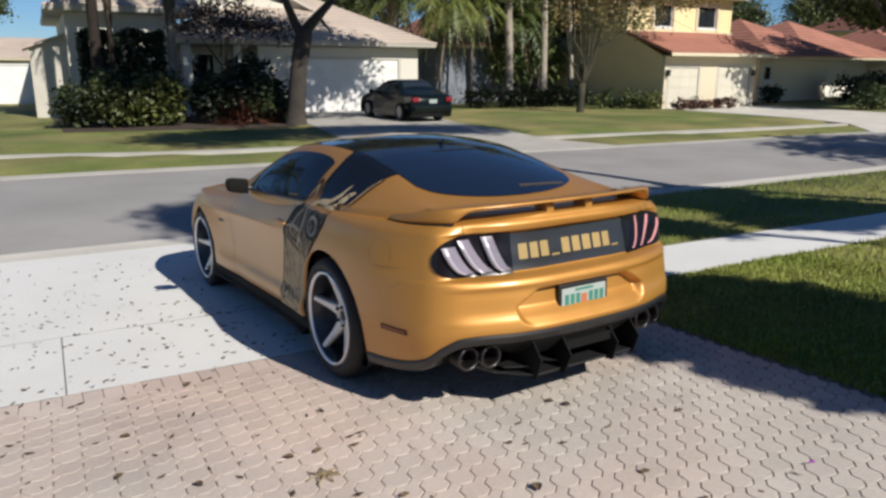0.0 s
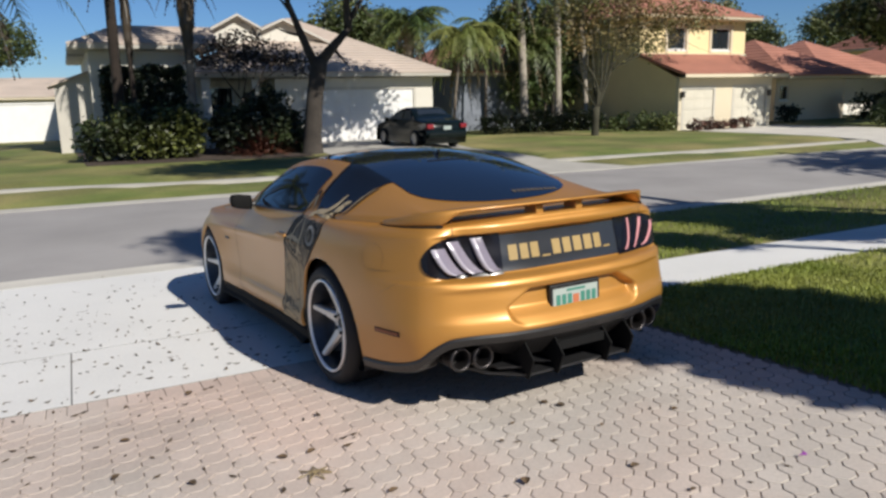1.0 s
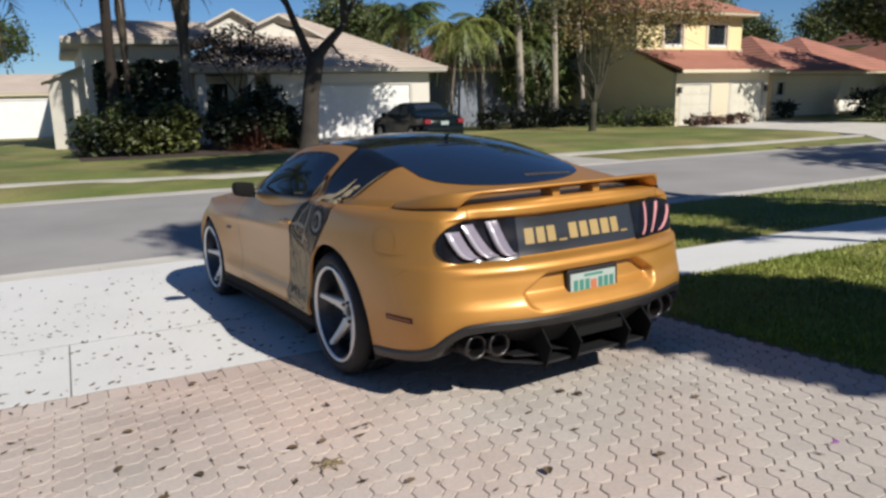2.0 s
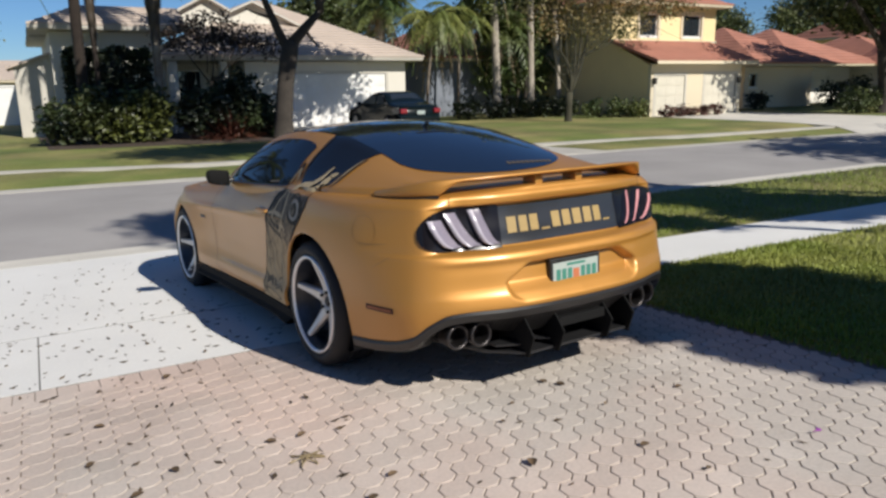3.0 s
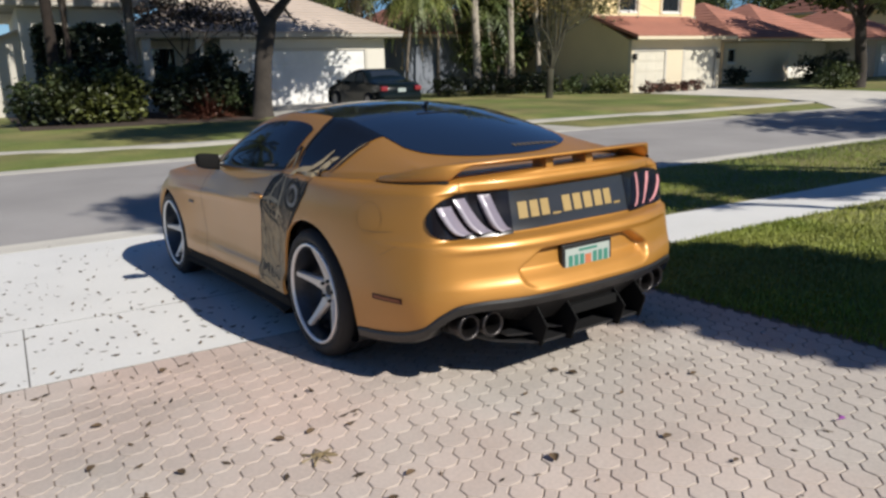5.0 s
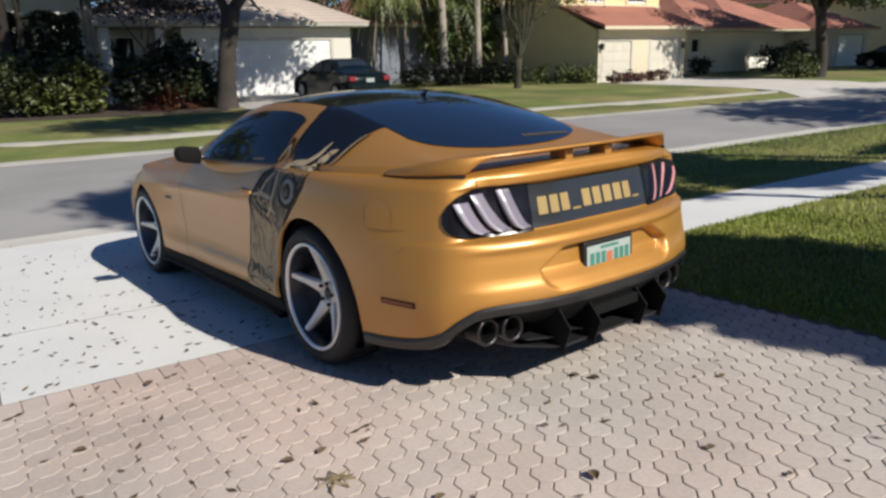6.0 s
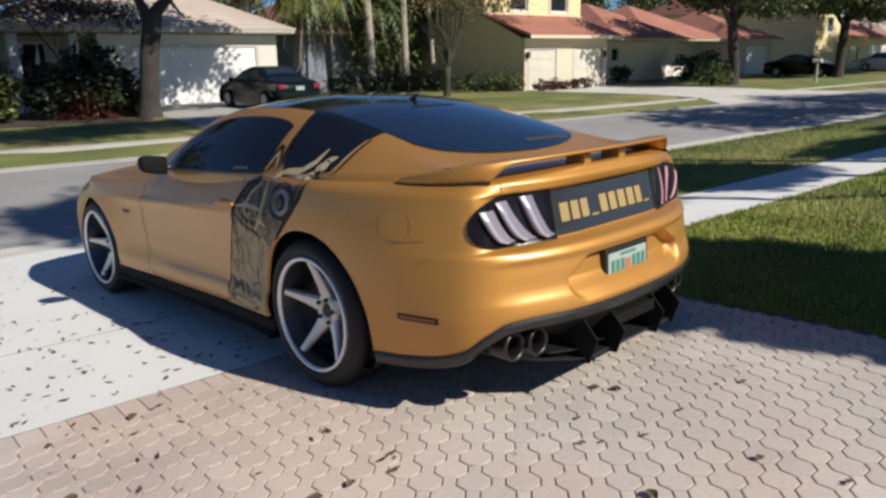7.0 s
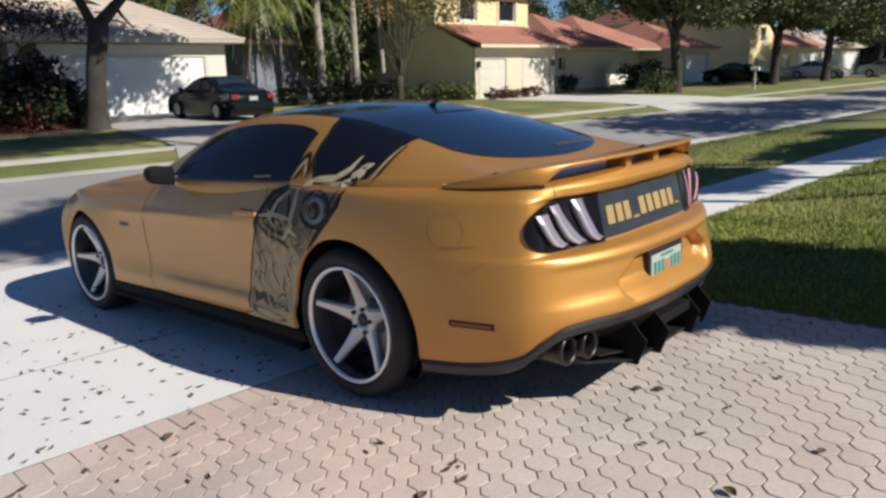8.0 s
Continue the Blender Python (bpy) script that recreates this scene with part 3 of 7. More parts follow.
def patch(name, fn, us, lo, hi, mat, parent, label="", cols=10, both=False, thick=0.003):
    """A sheet on a skin: fn(u, w) for w between lo(u) and hi(u), with a turned-down rim."""
    verts, faces = [], []
    for u in us:
        for j in range(cols + 1):
            verts.append(fn(u, lo(u) + (hi(u) - lo(u)) * j / cols))
    k = cols + 1
    for i in range(len(us) - 1):
        for j in range(cols):
            faces.append((i * k + j, i * k + j + 1, (i + 1) * k + j + 1, (i + 1) * k + j))
    if both:
        verts, faces = mirrored(verts, faces)
    bm = bmesh.new()
    bv = [bm.verts.new(v) for v in verts]
    for f in faces:
        try:
            bm.faces.new([bv[i] for i in f])
        except ValueError:
            pass
    bmesh.ops.remove_doubles(bm, verts=bm.verts, dist=0.0004)
    return part(name, bm, mat, parent, label, smooth=True)


def ribbon(name, pts, normals, width, mat, parent, label=""):
    """A flat strip along points on a skin."""
    verts, faces = [], []
    for i, p in enumerate(pts):
        d = (pts[min(i + 1, len(pts) - 1)] - pts[max(i - 1, 0)]).normalized()
        w = d.cross(normals[i]).normalized() * width * 0.5
        verts += [p - w, p + w]
    for i in range(len(pts) - 1):
        faces.append((2 * i, 2 * i + 1, 2 * i + 3, 2 * i + 2))
    return piece(name, verts, faces, mat, parent, label)
def side_point(y, z, out=0.0):
    """A place on the car's left flank, body or cabin."""
    if z <= belt_z(min(max(y, -0.6), 1.9)) - 0.005:
        return skin(S(y), min(z, body_high(S(y))), out)
    y = min(max(y, -0.6), 1.9)
    zr = max(roof_z(y) - rail_drop(y), belt_z(y) + 0.004)
    v = min(max((z - belt_z(y)) / (zr - belt_z(y)), 0.0), 1.0)
    return cabin(y, max(v - 0.12 * math.sin(math.pi * v), 0.0), out)


def flank_ribbon(name, yz, width, mat, parent, out=0.0016, steps=8, label="", side=-1, taper=False):
    """A strip along points (y, z) on the flank."""
    pts = []
    for (a, b), (c, d) in zip(yz, yz[1:]):
        for i in range(steps):
            t = i / steps
            pts.append((a + (c - a) * t, b + (d - b) * t))
    pts.append(yz[-1])
    verts, faces = [], []
    n = len(pts)
    for i, (y, z) in enumerate(pts):
        a, b = pts[max(i - 1, 0)], pts[min(i + 1, n - 1)]
        dy, dz = b[0] - a[0], b[1] - a[1]
        l = math.hypot(dy, dz) or 1
        w = width * 0.5 * (math.sin(math.pi * (0.08 + 0.9 * i / (n - 1))) ** 0.6 if taper else 1)
        for k in (-1, 1):
            p = side_point(y - dz / l * w * k, z + dy / l * w * k, out)
            verts.append(Vector((p.x * -side, p.y, p.z)))
    for i in range(n - 1):
        faces.append((2 * i, 2 * i + 1, 2 * i + 3, 2 * i + 2))
    return piece(name, verts, faces, mat, parent, label, smooth=True)


def revolve(profile, sides=48):
    """Turned about the x axis: profile of (x, radius)."""
    vs, fs = [], []
    n = len(profile)
    for k in range(sides):
        a = 2 * math.pi * k / sides
        vs += [Vector((x, math.cos(a) * r, math.sin(a) * r)) for x, r in profile]
    for k in range(sides):
        o, p = k * n, ((k + 1) % sides) * n
        for j in range(n - 1):
            fs.append((o + j, o + j + 1, p + j + 1, p + j))
    return vs, fs


def build_wheel(parent, m, radius, rim_r, width, turn):
    """A wheel whose outer face looks to -x."""
    wheel = new("wheel")
    wheel.parent, wheel.matrix_local = parent, m @ pose(0, 0, 0, turn)
    h = width / 2
    tyre = revolve([(-h + 0.035, rim_r - 0.012), (-h + 0.01, rim_r + 0.004), (-h, rim_r + 0.02), (-h - 0.004, rim_r + 0.036), (-h + 0.008, radius - 0.022), (-h + 0.03, radius - 0.004), (-h + 0.055, radius), (-h + 0.085, radius), (-h + 0.086, radius - 0.008), (-h + 0.094, radius - 0.008), (-h + 0.095, radius), (0, radius), (0.001, radius - 0.008), (0.01, radius - 0.008), (0.011, radius), (h - 0.05, radius), (h - 0.01, radius - 0.02), (h, rim_r + 0.02), (h - 0.04, rim_r - 0.02)], 64)
    piece("tyre", *tyre, M["rubber"], wheel, "black low-profile rubber tyre", smooth=True)
    lip = revolve([(-h + 0.04, rim_r - 0.008), (-h + 0.004, rim_r + 0.001), (-h - 0.003, rim_r - 0.005), (-h - 0.001, rim_r - 0.013), (-h + 0.010, rim_r - 0.018)], 64)
    piece("rim_lip", *lip, M["rim_face"], wheel, "polished rim lip", smooth=True)
    barrel = revolve([(-h + 0.010, rim_r - 0.018), (-h + 0.030, rim_r - 0.026), (-h + 0.055, rim_r - 0.032), (-h + 0.09, rim_r - 0.045), (h - 0.03, rim_r - 0.05), (h - 0.03, 0.12)], 64)
    piece("rim_barrel", *barrel, M["barrel"], wheel, "dark rim barrel", smooth=True)
    disc = revolve([(0.035, 0.06), (0.035, 0.185), (0.06, 0.185), (0.06, 0.06)], 40)
    piece("brake_disc", *disc, M["brake"], wheel)
    bm = boxes((0.0, 0.075, -0.19, -0.12, -0.09, 0.09), bevel=0.012)
    part("brake_caliper", bm, M["black_trim"], wheel)
    hub = revolve([(-h + 0.105, 0.0), (-h + 0.10, 0.03), (-h + 0.092, 0.034), (-h + 0.088, 0.068), (-h + 0.10, 0.082), (0.03, 0.085)], 40)
    piece("hub", *hub, M["rim"], wheel, smooth=True)
    cap = revolve([(-h + 0.092, 0.0), (-h + 0.09, 0.026), (-h + 0.10, 0.031)], 24)
    piece("centre_cap", *cap, M["black_trim"], wheel, smooth=True)
    for k in range(5):
        a = 2 * math.pi * (k + 0.5) / 5
        nut = [(v + Vector((-h + 0.088, math.cos(a) * 0.056, math.sin(a) * 0.056))) for v in revolve([(0, 0.0), (-0.012, 0.006), (-0.012, 0.009), (0.01, 0.011)], 6)[0]]
        piece("lug_nut", nut, revolve([(0, 0), (0, 0), (0, 0), (0, 0)], 6)[1], M["black_trim"], wheel)
    # spokes: wide at the hub, dished towards the rim
    verts, faces = [], []
    for k in range(9):
        t = k / 8
        r = 0.062 + (rim_r - 0.026 - 0.062) * t
        w = 0.017 * (1 - t) ** 2.0 + 0.0225 - 0.0045 * t
        x = -h + 0.088 - 0.066 * t ** 1.15
        d = 0.035 + 0.012 * (1 - t)
        verts += [Vector((x + 0.012, -w, r)), Vector((x, -w * 0.62, r)), Vector((x, w * 0.62, r)), Vector((x + 0.012, w, r)), Vector((x + d, w * 0.9, r)), Vector((x + d, -w * 0.9, r))]
    for k in range(8):
        for j in range(6):
            faces.append((k * 6 + j, k * 6 + (j + 1) % 6, k * 6 + 6 + (j + 1) % 6, k * 6 + 6 + j))
    me = mesh_of("spoke", verts, faces, M["spoke"])
    for k in range(5):
        sp = new("spoke", me)
        sp.parent, sp.matrix_local = wheel, pose(0, 0, 0, 72 * k)
    return wheel


def build_coupe():
    car = empty("sports_coupe", SITE, "gold metallic sports coupe with black roof and graffiti graphics", "car")
    build_shell(car)
    # floor pan, wheel wells
    part("underbody", boxes((-0.62, 0.62, 0.0, 3.45, 0.19, 0.50), (-0.84, 0.84, 0.42, 2.3, 0.19, 0.30), (-0.62, 0.62, -0.80, 0.05, 0.30, 0.6), bevel=0.03), M["black_trim"], car)
    for y, z, r in ARCHES:
        for side in (-1, 1):
            vs, fs = revolve([(0.885, r + 0.006), (0.55, r + 0.006), (0.55, 0.05)], 40)
            vs = [Vector((v.x * side, v.y + y, max(v.z + z, 0.15))) for v in vs]
            piece("wheel_well", vs, fs, M["black_trim"], car)
    # cabin
    ys = list(np.linspace(-0.62, 1.95, 90))
    verts, faces = [], []
    cols = 26
    for y in ys:
        for j in range(cols + 1):
            verts.append(cabin(y, 2 * (j - 2) / (cols - 2) if j > 1 else (-0.28, -0.12)[j]))
    for i in range(len(ys) - 1):
        for j in range(cols):
            faces.append((i * (cols + 1) + j, i * (cols + 1) + j + 1, (i + 1) * (cols + 1) + j + 1, (i + 1) * (cols + 1) + j))
    verts, faces = mirrored(verts, faces)
    bm = bmesh.new()
    bv = [bm.verts.new(v) for v in verts]
    for f in faces:
        bm.faces.new([bv[i] for i in f])
    bmesh.ops.remove_doubles(bm, verts=bm.verts, dist=0.0005)
    bmesh.ops.recalc_face_normals(bm, faces=bm.faces)
    part("cabin_shell", bm, M["gold"], car, "gold pillars and roof rails", smooth=True)
    on = lambda k: (lambda y, v: cabin(y, v, k))
    patch("roof_panel", on(0.003), np.linspace(0.10, 1.22, 40), lambda y: 1.04, lambda y: 2.0, M["black_paint"], car, "gloss black roof panel", 16, True)
    patch("rear_window", lambda v, y: cabin(y, v, 0.0045), np.linspace(1.06, 2.0, 26), curve_of([1.06, 1.12, 1.25, 1.5, 1.75, 2.0], [-0.30, -0.385, -0.455, -0.52, -0.55, -0.56]), lambda v: 0.17, M["tint_glass"], car, "dark tinted rear window", 24, True)
    patch("windscreen", on(0.004), np.linspace(1.20, 1.88, 20), lambda y: 1.06, lambda y: 2.0, M["tint_glass"], car, "tinted windscreen", 14, True)
    top = curve_of([0.42, 0.5, 0.62, 0.8, 1.0, 1.2, 1.35, 1.5, 1.60], [0.72, 0.80, 0.84, 0.86, 0.86, 0.85, 0.80, 0.5, 0.04])
    for side in (-1, 1):
        sided = lambda k: (lambda y, v: Vector((cabin(y, v, k).x * -side, cabin(y, v, k).y, cabin(y, v, k).z)))
        patch("door_window", sided(0.004), np.linspace(0.43, 1.60, 36), lambda y: 0.03, lambda y: max(top(y), 0.05), M["side_glass"], car, "dark tinted door window", 10)
    low = curve_of([-0.106, -0.098, -0.09, -0.082, 0.0, 0.1, 0.27, 0.33, 0.40], [1.04, 0.75, 0.40, 0.06, 0.05, 0.05, 0.06, 0.40, 1.03])
    high = lambda y: 1.075
    for side in (-1, 1):
        sided = lambda k: (lambda y, v: Vector((cabin(y, v, k).x * -side, cabin(y, v, k).y, cabin(y, v, k).z)))
        patch("quarter_window", sided(0.0038), [-0.106 + 0.002 * i for i in range(14)] + list(np.linspace(-0.07, 0.40, 28)), lambda y: min(low(y), high(y) - 0.01), high, M["side_glass"], car, "dark tinted quarter window", 12)
    for side in (-1, 1):
        flank_ribbon("window_trim", [(0.44, 0.958), (0.9, 0.951), (1.3, 0.945), (1.6, 0.942)], 0.014, M["black_trim"], car, 0.007, side=side)
    # side skirts: a blade with a rolled upper edge under the sill
    for side in (-1, 1):
        verts, faces = [], []
        for i in range(33):
            y = 0.33 + (2.38 - 0.33) * i / 32
            x = -skin(S(y), 0.285, 0.0).x
            flick = 0.018 * max(0.0, 1 - (y - 0.33) / 0.35) ** 2
            ring = ((x - 0.04, 0.285), (x - 0.004, 0.268), (x + 0.004, 0.258), (x - 0.006, 0.244), (x - 0.010, 0.205), (x + 0.012 + flick, 0.184), (x + 0.014 + flick, 0.174), (x - 0.03, 0.170), (x - 0.13, 0.176))
            verts += [Vector((side * a, y, z)) for a, z in ring]
        for i in range(32):
            for j in range(8):
                faces.append((i * 9 + j, i * 9 + j + 1, i * 9 + j + 10, i * 9 + j + 9))
        piece("side_skirt", verts, faces, M["skirt"], car, "black side skirt")
    # tail: panel and lamps on the skin
    def tail(x, z, out):
        s = at_x(min(abs(x), 0.9))
        p = skin(s, z, out, -1 if x < 0 else 1)
        return p
    patch("deck_panel", lambda x, z: tail(x, z, 0.006), np.linspace(-0.415, 0.415, 33), lambda x: 0.712, lambda x: 0.888, M["panel"], car, "dark grey panel between the tail lamps")
    zl = curve_of([0.41, 0.6, 0.70, 0.765, 0.80, 0.812], [0.704, 0.703, 0.707, 0.722, 0.748, 0.775])
    zh = curve_of([0.41, 0.6, 0.69, 0.75, 0.79, 0.812], [0.898, 0.899, 0.896, 0.880, 0.850, 0.81])
    for side in (-1, 1):
        lens = patch("tail_lamp", lambda x, z: tail(x * side, z, 0.009), np.linspace(0.405, 0.812, 34), zl, zh, M["lamp_lens"], car, "smoked tail lamp with three slanted light bars")
        # each element: a louvre whose outer edge hooks inwards at its foot, with a bright strip along that edge
        for k, (foot, top_x, hook, z1) in enumerate(((0.482, 0.572, 0.5, 0.886), (0.582, 0.694, 0.6, 0.878), (0.668, 0.768, 0.5, 0.852))):
            verts, faces, strip_v, strip_f = [], [], [], []
            for j in range(15):
                t = j / 14
                z = 0.722 + (z1 - 0.722) * t
                x = foot + (top_x - foot) * t ** hook
                w = 0.070 - 0.012 * t
                h = (1.0 if side < 0 else 0.45) * min(1.0, 0.25 + 3.0 * (1 - t))
                ring = [(x + 0.006, 0.010), (x + 0.003, 0.010 + 0.020 * h), (x - 0.003, 0.010 + 0.027 * h), (x - 0.009, 0.010 + 0.026 * h), (x - w * 0.6, 0.010 + 0.012 * h), (x - w, 0.0105)]
                verts += [tail(side * min(a, 0.803), z, o) for a, o in ring]
                edge = ((x + 0.0032, 0.0108 + 0.020 * h), (x - 0.0050, 0.0114 + 0.027 * h), (x - 0.0200, 0.0114 + 0.0222 * h)) if side < 0 else ((x - 0.009, 0.0112 + 0.026 * h), (x - 0.018, 0.0112 + 0.023 * h), (x - 0.026, 0.0112 + 0.020 * h))
                strip_v += [tail(side * min(a, 0.804), z, o) for a, o in edge]
            for j in range(14):
                for c in range(5):
                    faces.append((j * 6 + c, j * 6 + c + 1, j * 6 + c + 7, j * 6 + c + 6))
                for c in range(2):
                    strip_f.append((j * 3 + c, j * 3 + c + 1, j * 3 + c + 4, j * 3 + c + 3))
            faces += [tuple(range(6)), tuple(range(89, 83, -1))]
            bar = piece("light_bar", verts, faces, M["lamp_louvre"] if side < 0 else M["lamp_lens"], lens, "grey translucent louvre of the lamp" if side < 0 else "dark louvre of the lamp", smooth=False)
            piece("reflector", strip_v, strip_f, M["lamp_bar"] if side < 0 else M["lamp_red"], bar, "clear reflector strip" if side < 0 else "pale red reflector strip", smooth=True)
    # lettering as plain bars
    for i in range(10):
        w, z0, z1 = (0.052, 0.758, 0.767) if i in (3, 9) else (0.054, 0.762, 0.836)
        x0 = -0.362 + i * 0.0724
        patch("lettering_bar", lambda x, z: tail(x, z, 0.009), np.linspace(x0, x0 + w, 3), lambda x: z0, lambda x: z1, M["letters"], car, "", 1)
    # number plate in its recess
    plate = part("plate_frame", boxes((-0.163, 0.163, -1.042, -1.010, 0.447, 0.622), bevel=0.006), M["black_trim"], car, "black plate frame")
    part("number_plate", boxes((-0.148, 0.148, -1.044, -1.039, 0.468, 0.60), bevel=0.003), M["plate_white"], plate, "pale licence plate with green bars")
    for x in (-0.115, -0.078, -0.041, 0.045, 0.082, 0.119):
        part("plate_bar", boxes((x - 0.013, x + 0.013, -1.0455, -1.0435, 0.500, 0.567)), M["plate_green"], plate)
    part("plate_mark", boxes((-0.02, 0.02, -1.0455, -1.0435, 0.505, 0.560), bevel=0.0), M["plate_red"], plate)
    part("plate_bar", boxes((-0.06, 0.06, -1.0455, -1.0435, 0.58, 0.592)), M["plate_green"], plate)
    # rear valance, fins, exhausts
    verts, faces = [], []
    stations = [at_x(0.80) * k / 30 for k in range(31)] + [at_x(0.80) + (S(-0.40) - at_x(0.80)) * k / 12 for k in range(1, 13)]
    stations = [(-1, q) for q in stations[::-1]] + [(1, q) for q in stations[1:]]
    for sd, q in stations:
        lo, x = body_low(q), plan_x(q)
        drop = 0.060 + 0.10 * max(0.0, 1 - (x / 0.62) ** 4)
        deep = -0.4 if x < 0.7 else -0.15
        verts += [skin(q, lo + 0.004, 0.004, sd), skin(q, lo - 0.010, 0.012, sd), skin(q, lo - 0.045, 0.004, sd), skin(q, lo - drop, -0.10 if x < 0.75 else -0.03, sd), skin(q, lo - drop - 0.01, deep, sd)]
    for i in range(len(stations) - 1):
        for j in range(4):
            faces.append((i * 5 + j, i * 5 + j + 1, i * 5 + j + 6, i * 5 + j + 5))
    piece("rear_valance", verts, faces, M["valance"], car, "satin dark grey rear valance", smooth=False)
    for x in (-0.33, -0.158, 0.158, 0.33):
        lean = 0.02 if x > 0 else -0.02
        out = [(-0.86, 0.36), (-1.075, 0.372), (-1.145, 0.29), (-1.105, 0.185), (-0.90, 0.18)]
        vs = [Vector((x - 0.004 + lean * (0.37 - z), y + 0.1 * abs(x), z)) for y, z in out] + [Vector((x + 0.004 + lean * (0.37 - z), y + 0.1 * abs(x), z)) for y, z in out]
        fs = [(4, 3, 2, 1, 0), (5, 6, 7, 8, 9)] + [(i, (i + 1) % 5, (i + 1) % 5 + 5, i + 5) for i in range(5)]
        piece("diffuser_fin", vs, fs, M["skirt"], car, "black diffuser fin")
    for x in (-0.33, 0.33, -0.158, 0.158):
        d = -1 if x < 0 else 1
        y0 = -1.05 + 0.1 * abs(x)
        vs = [Vector((x + d * a, y0 + b, z)) for z in (0.232, 0.240) for a, b in ((0.004, 0.0), (0.11 if abs(x) > 0.2 else 0.07, 0.06), (0.11 if abs(x) > 0.2 else 0.07, 0.12), (0.004, 0.12))]
        piece("diffuser_winglet", vs, [(3, 2, 1, 0), (4, 5, 6, 7)] + [(i, (i + 1) % 4, (i + 1) % 4 + 4, i + 4) for i in range(4)], M["black_trim"], car, "small black winglet beside a diffuser fin")
    out = [(-0.33, -1.06), (0.33, -1.06), (0.47, -0.90), (0.66, -0.20), (-0.66, -0.20), (-0.47, -0.90)]
    vs = [Vector((x, y, z)) for z in (0.196, 0.208) for x, y in out]
    piece("diffuser_tray", vs, [(5, 4, 3, 2, 1, 0), (6, 7, 8, 9, 10, 11)] + [(i, (i + 1) % 6, (i + 1) % 6 + 6, i + 6) for i in range(6)], M["black_trim"], car, "black diffuser tray between the fins")
    part("diffuser_blade", boxes((-0.15, 0.15, -1.085, -0.95, 0.30, 0.345), bevel=0.002), M["skirt"], car)
    for side in (-1, 1):
        part("exhaust_surround", boxes((min(side * 0.46, side * 0.69), max(side * 0.46, side * 0.69), -0.86, -0.15, 0.27, 0.42), bevel=0.03), M["skirt"], car)
        patch("boot_gap", lambda x, z: tail(x * side, z, 0.0015), np.linspace(0.664, 0.6675, 3), lambda x: 0.905, lambda x: 0.944, M["seam"], car)
    for x in (-0.632, -0.522, 0.522, 0.632):
        yy = -0.965 + (0.03 if abs(x) > 0.6 else 0.0)
        vs, fs = revolve([(0.17, 0.052), (0.03, 0.057), (0.006, 0.060), (0.0, 0.057), (0.0, 0.049), (0.006, 0.045), (0.05, 0.043), (0.13, 0.042)], 32)
        vs = [Vector((x + v.y, yy + v.x, 0.311 + v.z)) for v in vs]
        tip = piece("exhaust_tip", vs, fs, M["chrome"], car, "round polished exhaust tip", smooth=True)
        vs, fs = revolve([(0.09, 0.0), (0.09, 0.047)], 20)
        piece("exhaust_bore", [Vector((x + v.y, yy + v.x, 0.311 + v.z)) for v in vs], fs, M["black_trim"], tip)
    # spoiler: one blade that sweeps round and down on to the rear wings
    rear = curve_of([0.0, 0.35, 0.55, 0.68, 0.82, 0.93, 1.0], [-1.0, -0.965, -0.915, -0.845, -0.70, -0.57, -0.47])
    lead = curve_of([0.0, 0.35, 0.55, 0.68, 0.82, 0.93, 1.0], [-0.83, -0.80, -0.755, -0.70, -0.60, -0.52, -0.455])
    out_r = curve_of([0.0, 0.35, 0.55, 0.68, 0.82, 0.93, 1.0], [0.0, 0.35, 0.55, 0.67, 0.755, 0.785, 0.79])
    out_l = curve_of([0.0, 0.35, 0.55, 0.68, 0.82, 0.93, 1.0], [0.0, 0.33, 0.50, 0.58, 0.66, 0.73, 0.78])
    top = curve_of([0.0, 0.4, 0.68, 0.82, 0.93, 1.0], [1.042, 1.037, 1.026, 1.003, 0.982, 0.966])
    low = curve_of([0.0, 0.45, 0.58, 0.66, 1.0], [1.004, 1.000, 0.985, 0.950, 0.938])
    verts, faces = [], []
    us = list(np.linspace(-1, 1, 97))
    k = 10
    for u in us:
        w, sd = abs(u), (1 if u > 0 else -1)
        r = Vector((sd * out_r(w), rear(w), 0))
        l = Vector((sd * out_l(w), lead(w), 0))
        zt, zl = top(w), low(w)
        solid = min(max((w - 0.56) / 0.10, 0.0), 1.0)
        lz = (1 - solid) * 1.014 + solid * max(zl + 0.012, zt - 0.026)
        zb = (1 - solid) * (zt - 0.013) + solid * (zl + 0.010)
        under = (1 - solid) * (zt - 0.024) + solid * zl
        toe = (1 - solid) * (lz - 0.012) + solid * zl
        up = lambda p, z: Vector((p.x, p.y, z))
        verts += [up(r.lerp(l, 0.05), zb - 0.002), up(r, zb + 0.005), up(r, zt - 0.007), up(r.lerp(l, 0.03), zt - 0.001), up(r.lerp(l, 0.12), zt + 0.002), up(r.lerp(l, 0.55), (zt + lz) / 2 + 0.008), up(r.lerp(l, 0.94), lz + 0.003), up(l, lz - 0.006), up(l, toe - 0.002), up(r.lerp(l, 0.5), under)]
    for i in range(len(us) - 1):
        for j in range(k):
            faces.append((i * k + j, i * k + (j + 1) % k, i * k + k + (j + 1) % k, i * k + k + j))
    faces += [tuple(range(k)), tuple((len(us) - 1) * k + j for j in range(k - 1, -1, -1))]
    spoiler = piece("spoiler", verts, faces, M["gold"], car, "gold pedestal rear spoiler", smooth=True)
    for side in (-1, 1):
        pts = [Vector((side * (out_r(w) + 0.002), rear(w) - 0.002, max(low(w), 0.940) + 0.004)) for w in np.linspace(0.66, 1.0, 20)]
        ribbon("spoiler_seam", pts, [Vector((side, -0.6, 0.1)).normalized()] * 20, 0.014, M["seam"], spoiler)
